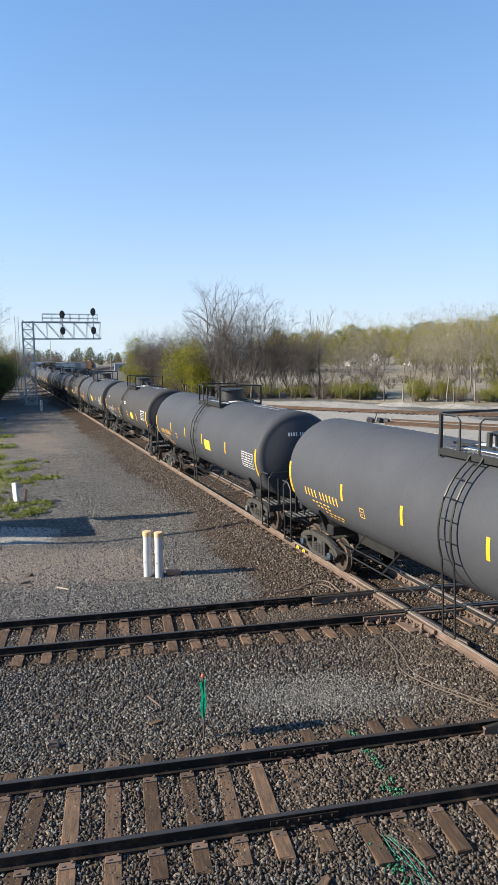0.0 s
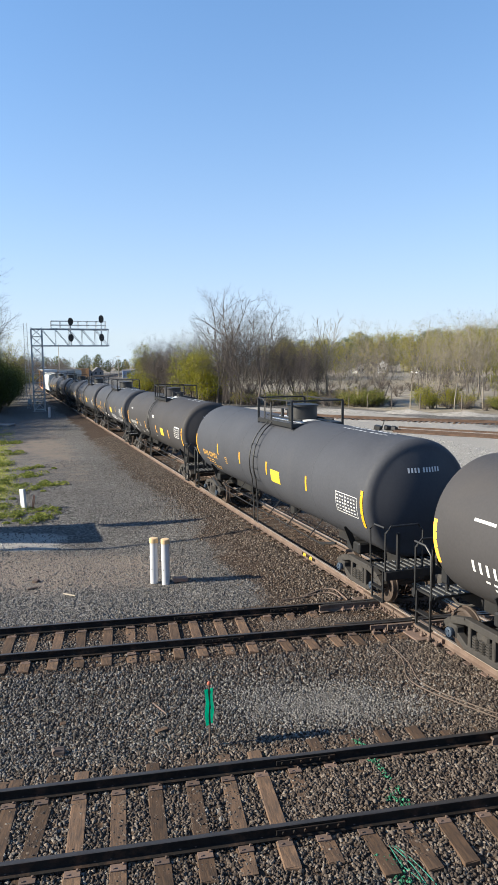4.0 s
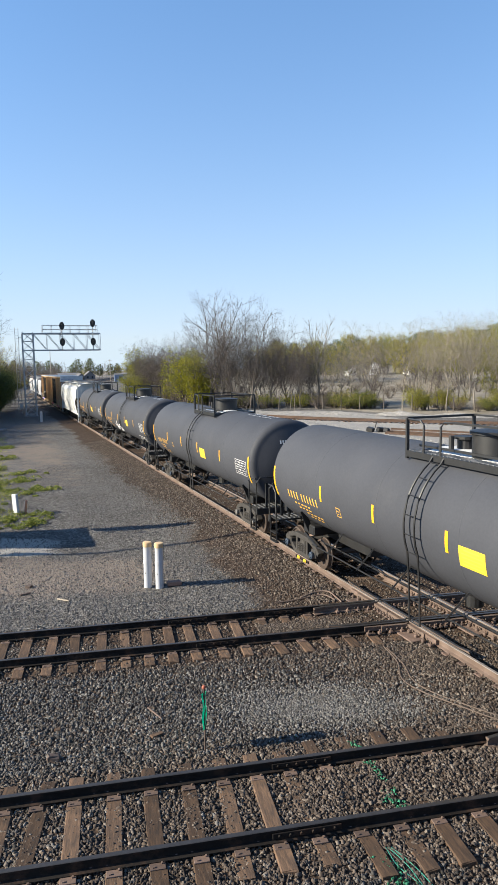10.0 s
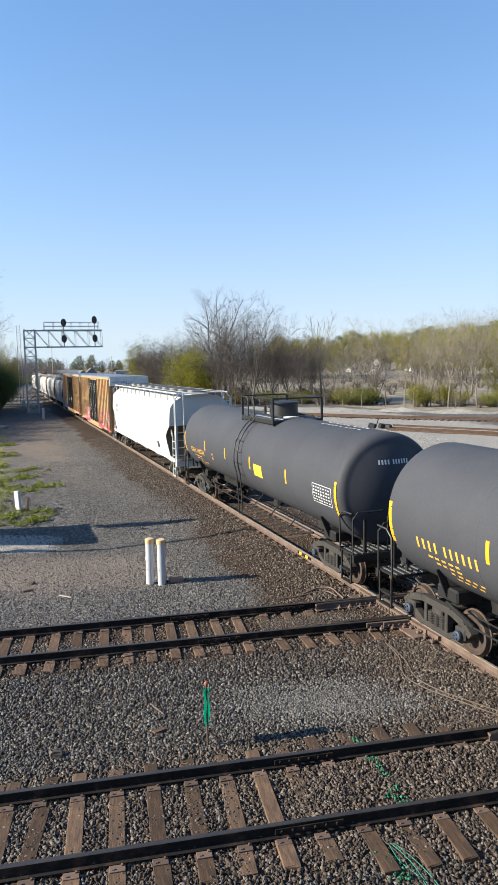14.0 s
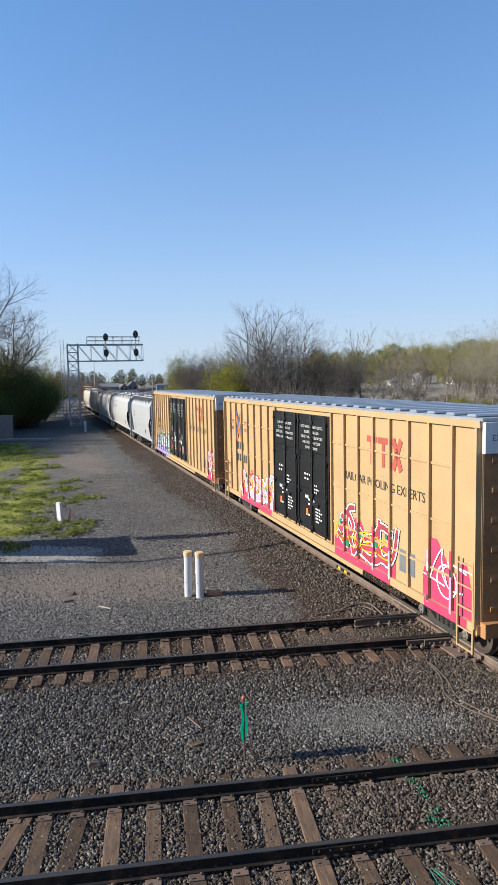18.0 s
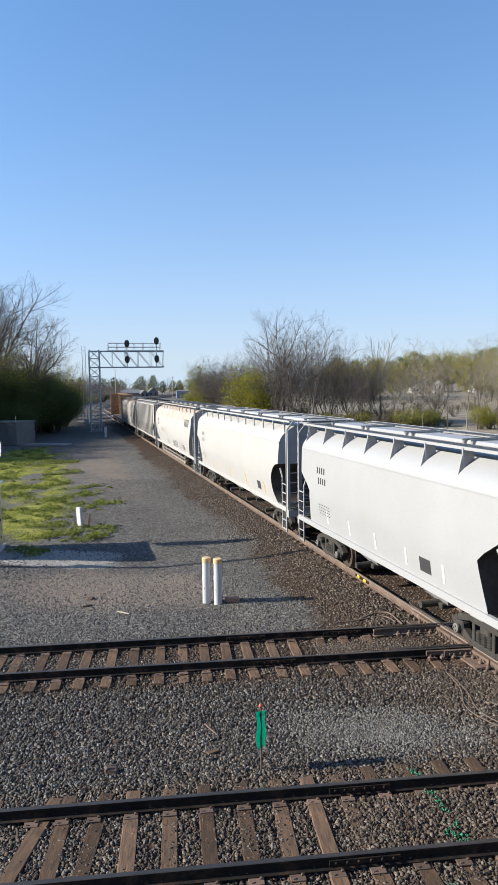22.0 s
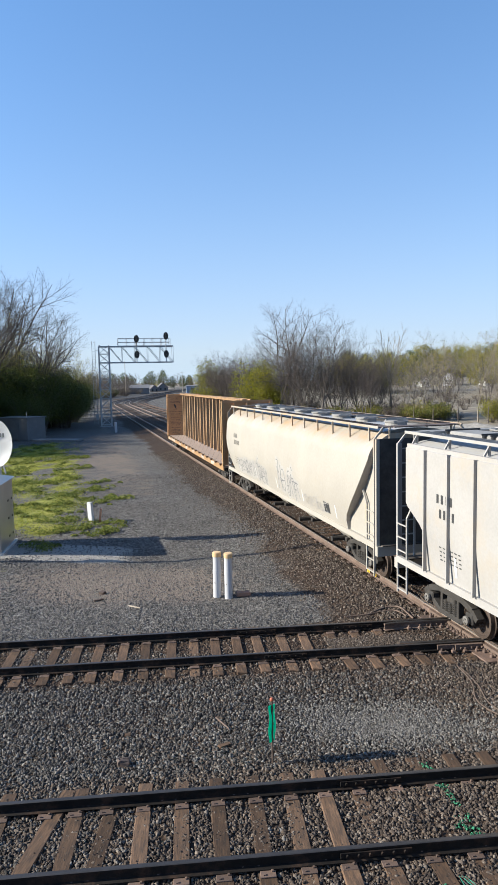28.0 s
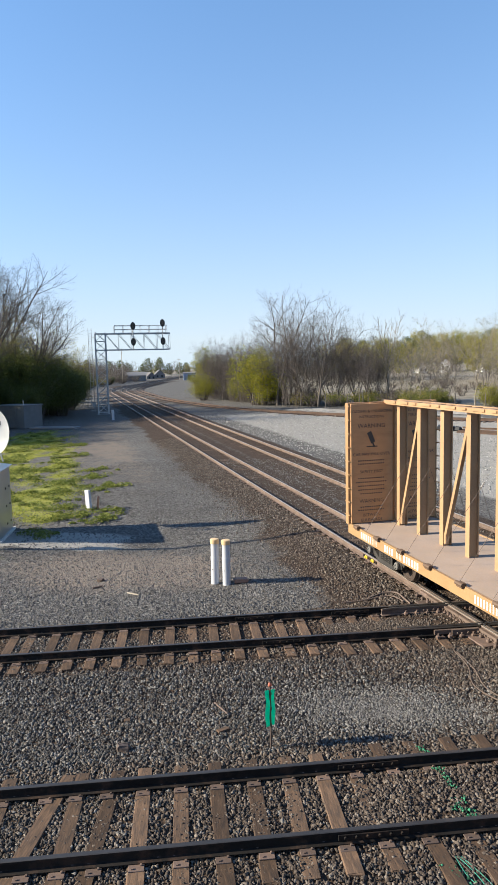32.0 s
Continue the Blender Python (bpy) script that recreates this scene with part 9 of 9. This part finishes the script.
put(tree("tree", "spreading bare tree leafing above the bushes", "tree", 53, 12.5, LEAF_O, 5200, 0.06, 0.25, bark=BARK_D, twig=TWIG_D, habit=fork, low=0.2, limbs=5, fan=20, side=40, sides=9, bushy=1.3), [(-40.2, 97, 0, 0.98), (-45, 112, 100, 0.95), (-40.2, 108, 220, 0.8), (-41.5, 92, 70, 1.0), (-47, 103, 10, 1.0), (-42.5, 87, 160, 1.08), (-44.5, 82, 300, 1.15)])


# grass and weeds beside the yard road
def blades(name, label, n, hmin, hmax, region, material, rng, width=0.02):
    x, y = region(n)
    z, zn = fields(x, y)
    h = rng.uniform(hmin, hmax, n)
    t = rng.uniform(0, math.tau, n)
    w = rng.uniform(0.6, 1.4, n) * width
    dx, dy = np.cos(t) * w, np.sin(t) * w
    lx, ly = rng.normal(0, 0.4, n) * h, rng.normal(0, 0.4, n) * h
    v = np.stack([np.stack([x - dx, y - dy, z], -1), np.stack([x + dx, y + dy, z], -1), np.stack([x + lx, y + ly, z + h], -1)], 1)
    tagged(new(name, raw_mesh(name, v.reshape(-1, 3), np.arange(3 * n).reshape(-1, 3), material)), label, "grass", kind="stuff")


brng = np.random.default_rng(9)


def lawn(n):
    out = []
    while sum(len(o) for o in out) < n:
        x, y = brng.uniform(-30, -8.5, 4 * n), brng.uniform(25.5, 72, 4 * n)
        _, zn = fields(x, y)
        clump = (np.sin(x * 1.3 + y * 0.7) + np.sin(y * 1.1 - x * 0.5 + 2) + np.sin(x * 3.1) * 0.6 + np.sin(y * 2.3) * 0.6) * 0.22 + 0.6
        k = brng.uniform(0, 1, 4 * n) < zn[:, 1] * clump
        out.append(np.stack([x[k], y[k]], -1))
    p = np.concatenate(out)[:n]
    return p[:, 0], p[:, 1]


def tufts(n):
    c = np.array([(-9.0, 27.6), (-9.6, 27.2), (-10.4, 28.2), (-11.3, 27.5), (-8.7, 28.6), (-9.9, 29.0), (-11.8, 34.5), (-12.6, 35.5), (-11.2, 35.2), (-13.5, 33.5), (-14.5, 36.5), (-15, 31), (-17.5, 38), (-19, 41), (-16.5, 43), (-20.5, 36), (-22, 45), (-18, 48), (-13.2, 38.5), (-14.2, 41), (-24, 52), (-21, 55), (-12.8, 31.5), (-10.9, 24.9), (-12, 29.5), (-16, 33)])
    more = np.stack([brng.uniform(-30, -8.5, 900), brng.uniform(26, 66, 900)], -1)
    c = np.concatenate([c, more[fields(more[:, 0], more[:, 1])[1][:, 1] > 0.45][:240]])
    k = np.where(brng.uniform(0, 1, n) < 0.45, brng.integers(0, 26, n), brng.integers(0, len(c), n))
    return c[k, 0] + brng.normal(0, 0.42, n) * (c[k, 1] / 30), c[k, 1] + brng.normal(0, 0.42, n) * (c[k, 1] / 30)


blades("grass", "yellow-green spring grass beside the gravel", 64000, 0.015, 0.07, lawn, GRASS, brng, 0.022)


def clumps(n, per):
    """Leafy weeds: low domes of small leaves."""
    x, y = tufts(n)
    k = np.repeat(np.arange(n), per)
    big = brng.uniform(0.14, 0.42, n)[k] * (0.7 + y[k] / 90)
    ph, rr_ = brng.uniform(0, math.tau, n * per), np.sqrt(brng.uniform(0, 1, n * per))
    c = np.stack([x[k] + np.cos(ph) * rr_ * big, y[k] + np.sin(ph) * rr_ * big, fields(x, y)[0][k] + big * 0.55 * np.sqrt(1.03 - rr_ ** 2) * brng.uniform(0.3, 1, n * per)], -1)
    a_ = brng.normal(0, 1, c.shape) * [1, 1, 0.6]
    a_ /= np.linalg.norm(a_, axis=1, keepdims=True)
    b_ = np.cross(a_, brng.normal(0, 1, c.shape))
    b_ /= np.linalg.norm(b_, axis=1, keepdims=True)
    sz = brng.uniform(0.02, 0.05, (n * per, 1)) * (0.8 + c[:, 1:2] / 60)
    v = np.stack([c - a_ * sz, c + b_ * sz * 0.5, c + a_ * sz, c - b_ * sz * 0.5], 1)
    tagged(new("weeds", raw_mesh("weeds", v.reshape(-1, 3), np.arange(4 * n * per).reshape(-1, 4), WEED)), "leafy clumps of green weeds among the grass", "weeds", kind="stuff")


clumps(560, 70)


# ---- distance ----
def house(x, y, w, d, h, turn, wall, label):
    ho = thing("house", label, "house", at=pose(x, y, -0.33, 0, 0, turn))
    bm = bmesh.new()
    v = [bm.verts.new(p) for p in ((-w / 2, -d / 2, 0), (w / 2, -d / 2, 0), (w / 2, -d / 2, h), (0, -d / 2, h + w * 0.42), (-w / 2, -d / 2, h), (-w / 2, d / 2, 0), (w / 2, d / 2, 0), (w / 2, d / 2, h), (0, d / 2, h + w * 0.42), (-w / 2, d / 2, h))]
    for f in ((0, 1, 2, 3, 4), (5, 6, 7, 8, 9), (0, 5, 9, 4), (1, 6, 7, 2)):
        bm.faces.new([v[i] for i in f])
    wl = part("wall", bm, wall, ho)
    bm = bmesh.new()
    for s in (-1, 1):
        a_ = Vector((s * (w / 2 + 0.4), 0, h - 0.35 * 0.84))
        bar(bm, a_, (0, 0, h + w * 0.42 + 0.08), d + 0.8, 0.16, up=(0, 0, 1))
    part("roof", bm, SHINGLE, ho)
    for k in (-1, 1):
        bm = bmesh.new()
        box(bm, (k * w * 0.22, -d / 2 - 0.03, h * 0.55), (1.0, 0.08, 1.4))
        part("window", bm, GLASS_D, wl)


house(64, 425, 5.5, 8, 3.6, 20, WALL_W, "white gabled house beyond the field")
house(80, 430, 6, 9, 6.0, -10, WALL_W, "tall white gabled house among trees")
house(102, 425, 6, 9, 4.4, 15, WALL_W, "white gabled house with grey roof")
house(113, 415, 9, 8, 3.6, 80, WALL_T, "long tan house among spring trees")
house(52, 430, 9, 8, 3.0, 70, WALL_T, "low grey house at the field's edge")


def shed(x, y, w, d, h, turn, m, name, label):
    s_ = thing(name, label, "shed", at=pose(x, y, -0.33, 0, 0, turn))
    bm = bmesh.new()
    box(bm, (0, 0, h / 2), (w, d, h), bevel=0.05)
    part("wall", bm, m, s_)
    bm = bmesh.new()
    for k in (-1, 1):
        bar(bm, (-w / 2 - 0.2, k * d / 4, h + d * 0.1), (w / 2 + 0.2, k * d / 4, h + d * 0.1), d * 0.56, 0.15, up=(0, k * 0.35, 1))
    part("roof", bm, METAL_SH, s_)
    bm = bmesh.new()
    box(bm, (0, -d / 2 - 0.04, h * 0.4), (w * 0.3, 0.08, h * 0.7))
    part("door", bm, SHINGLE, s_)


shed(-98, 352, 15, 10, 3.0, 14, METAL_SH, "shed", "long low grey metal shed by the far curve")
house(-107.5, 427, 6, 10, 1.6, 30, METAL_SH, "dusty grey gabled building by the far tracks")
house(-108.5, 458, 7, 11, 2.4, 20, METAL_SH, "grey gabled metal building by the far tracks")
shed(-67, 352, 6.5, 3, 3.6, 15, paint("pale_blue_metal", (0.2, 0.24, 0.32), 0.6), "container", "pale blue container beside the yard")



def utility_pole(x, y, h):
    p = thing("utility_pole", "weathered wooden utility pole in the distance", "utility pole", at=pose(x, y, -0.33))
    bm = bmesh.new()
    rod(bm, (0, 0, 0), (0, 0, h), 0.16, 0.11)
    part("pole", bm, WOOD_G, p)
    bm = bmesh.new()
    bar(bm, (-1.2, 0, h - 0.6), (1.2, 0, h - 0.6), 0.12)
    part("crossarm", bm, WOOD_G, p)


for x, y, h in ((-88, 300, 16), (-78, 380, 12), (58, 250, 13), (66, 190, 12), (20, 300, 12)):
    utility_pole(x, y, h)


def fence_post(x, y):
    bm = bmesh.new()
    rod(bm, (0, 0, 0), (prng.uniform(-0.2, 0.2), 0, prng.uniform(1.8, 2.4)), 0.07, 0.06, 7)
    solid("fence_post", bm, BARK, "leaning weathered fence post at the yard's edge", "fence post", "yard fence posts", at=pose(x, y, -0.33, 0, 0, 0))


for t in (3.4, 3.9, 4.3, 5.0, 5.5, 6.0, 6.6, 7.2, 7.9):
    fence_post(*belt_at(t, -1.5))
# heaps of pale gravel along the branch
for i, (x, y, w, h) in enumerate(((6, 92, 5, 0.5), (12, 88, 6, 0.7), (19, 85, 4, 1.0), (25, 81, 5, 0.8), (33, 78, 6, 0.6), (0, 96, 5, 0.45), (41, 74, 6, 0.7))):
    bm = bmesh.new()
    bmesh.ops.create_grid(bm, x_segments=24, y_segments=16, size=1)
    for v in bm.verts:
        q = Vector((v.co.x, v.co.y, 0))
        e = max(0.0, 1 - q.length)
        v.co = Vector((q.x * w, q.y * w * 0.5, e ** 1.2 * 0.6 * h * (1 + 0.35 * noise.noise(q * 3 + Vector((i, 0, 0)))) - 0.06 + 0.05 * noise.noise(q * 9)))
    solid("gravel_heap", bm, paint("pale_gravel_heap", (0.27, 0.25, 0.225), 0.95, var=0.35, scale=2, fine=9, bump=1.0, dist=0.08), "low heap of pale gravel beside the branch track", "gravel heap", "gravel heaps", at=pose(x, y, -0.3, 0, 0, -30), smooth=True)
# stack of old rails beside the branch
for i in range(5):
    a_ = Vector((12.5 + 0.25 * i, 61.5 + 0.55 * i, 0.0 + (0.0 if i < 4 else 0.17)))
    d = Vector((0.78, -0.63, 0))
    st = solid("old_rail", rail_bm([a_, a_ + d * (11 + i * 1.5)]), OLD, "rusty spare rail lying on pale gravel", "rail", "stacked spare rails")
    st.location.z = -0.14
bm = bmesh.new()
for dx, dy in ((0, 0), (0.9, 0.3), (1.7, -0.1)):
    box(bm, (dx, dy, 0.25), (0.7, 0.5, 0.45), Euler((0.1, 0.2, dx)), 0.08)
rod(bm, (0.4, 0, 0.2), (0.6, 0.1, 1.0), 0.05)
solid("switch_stand", bm, BLACK, "black switch stand and scrap beside the branch", "switch stand", at=pose(11.5, 63.5, -0.33, 0, 0, -35))

motions()
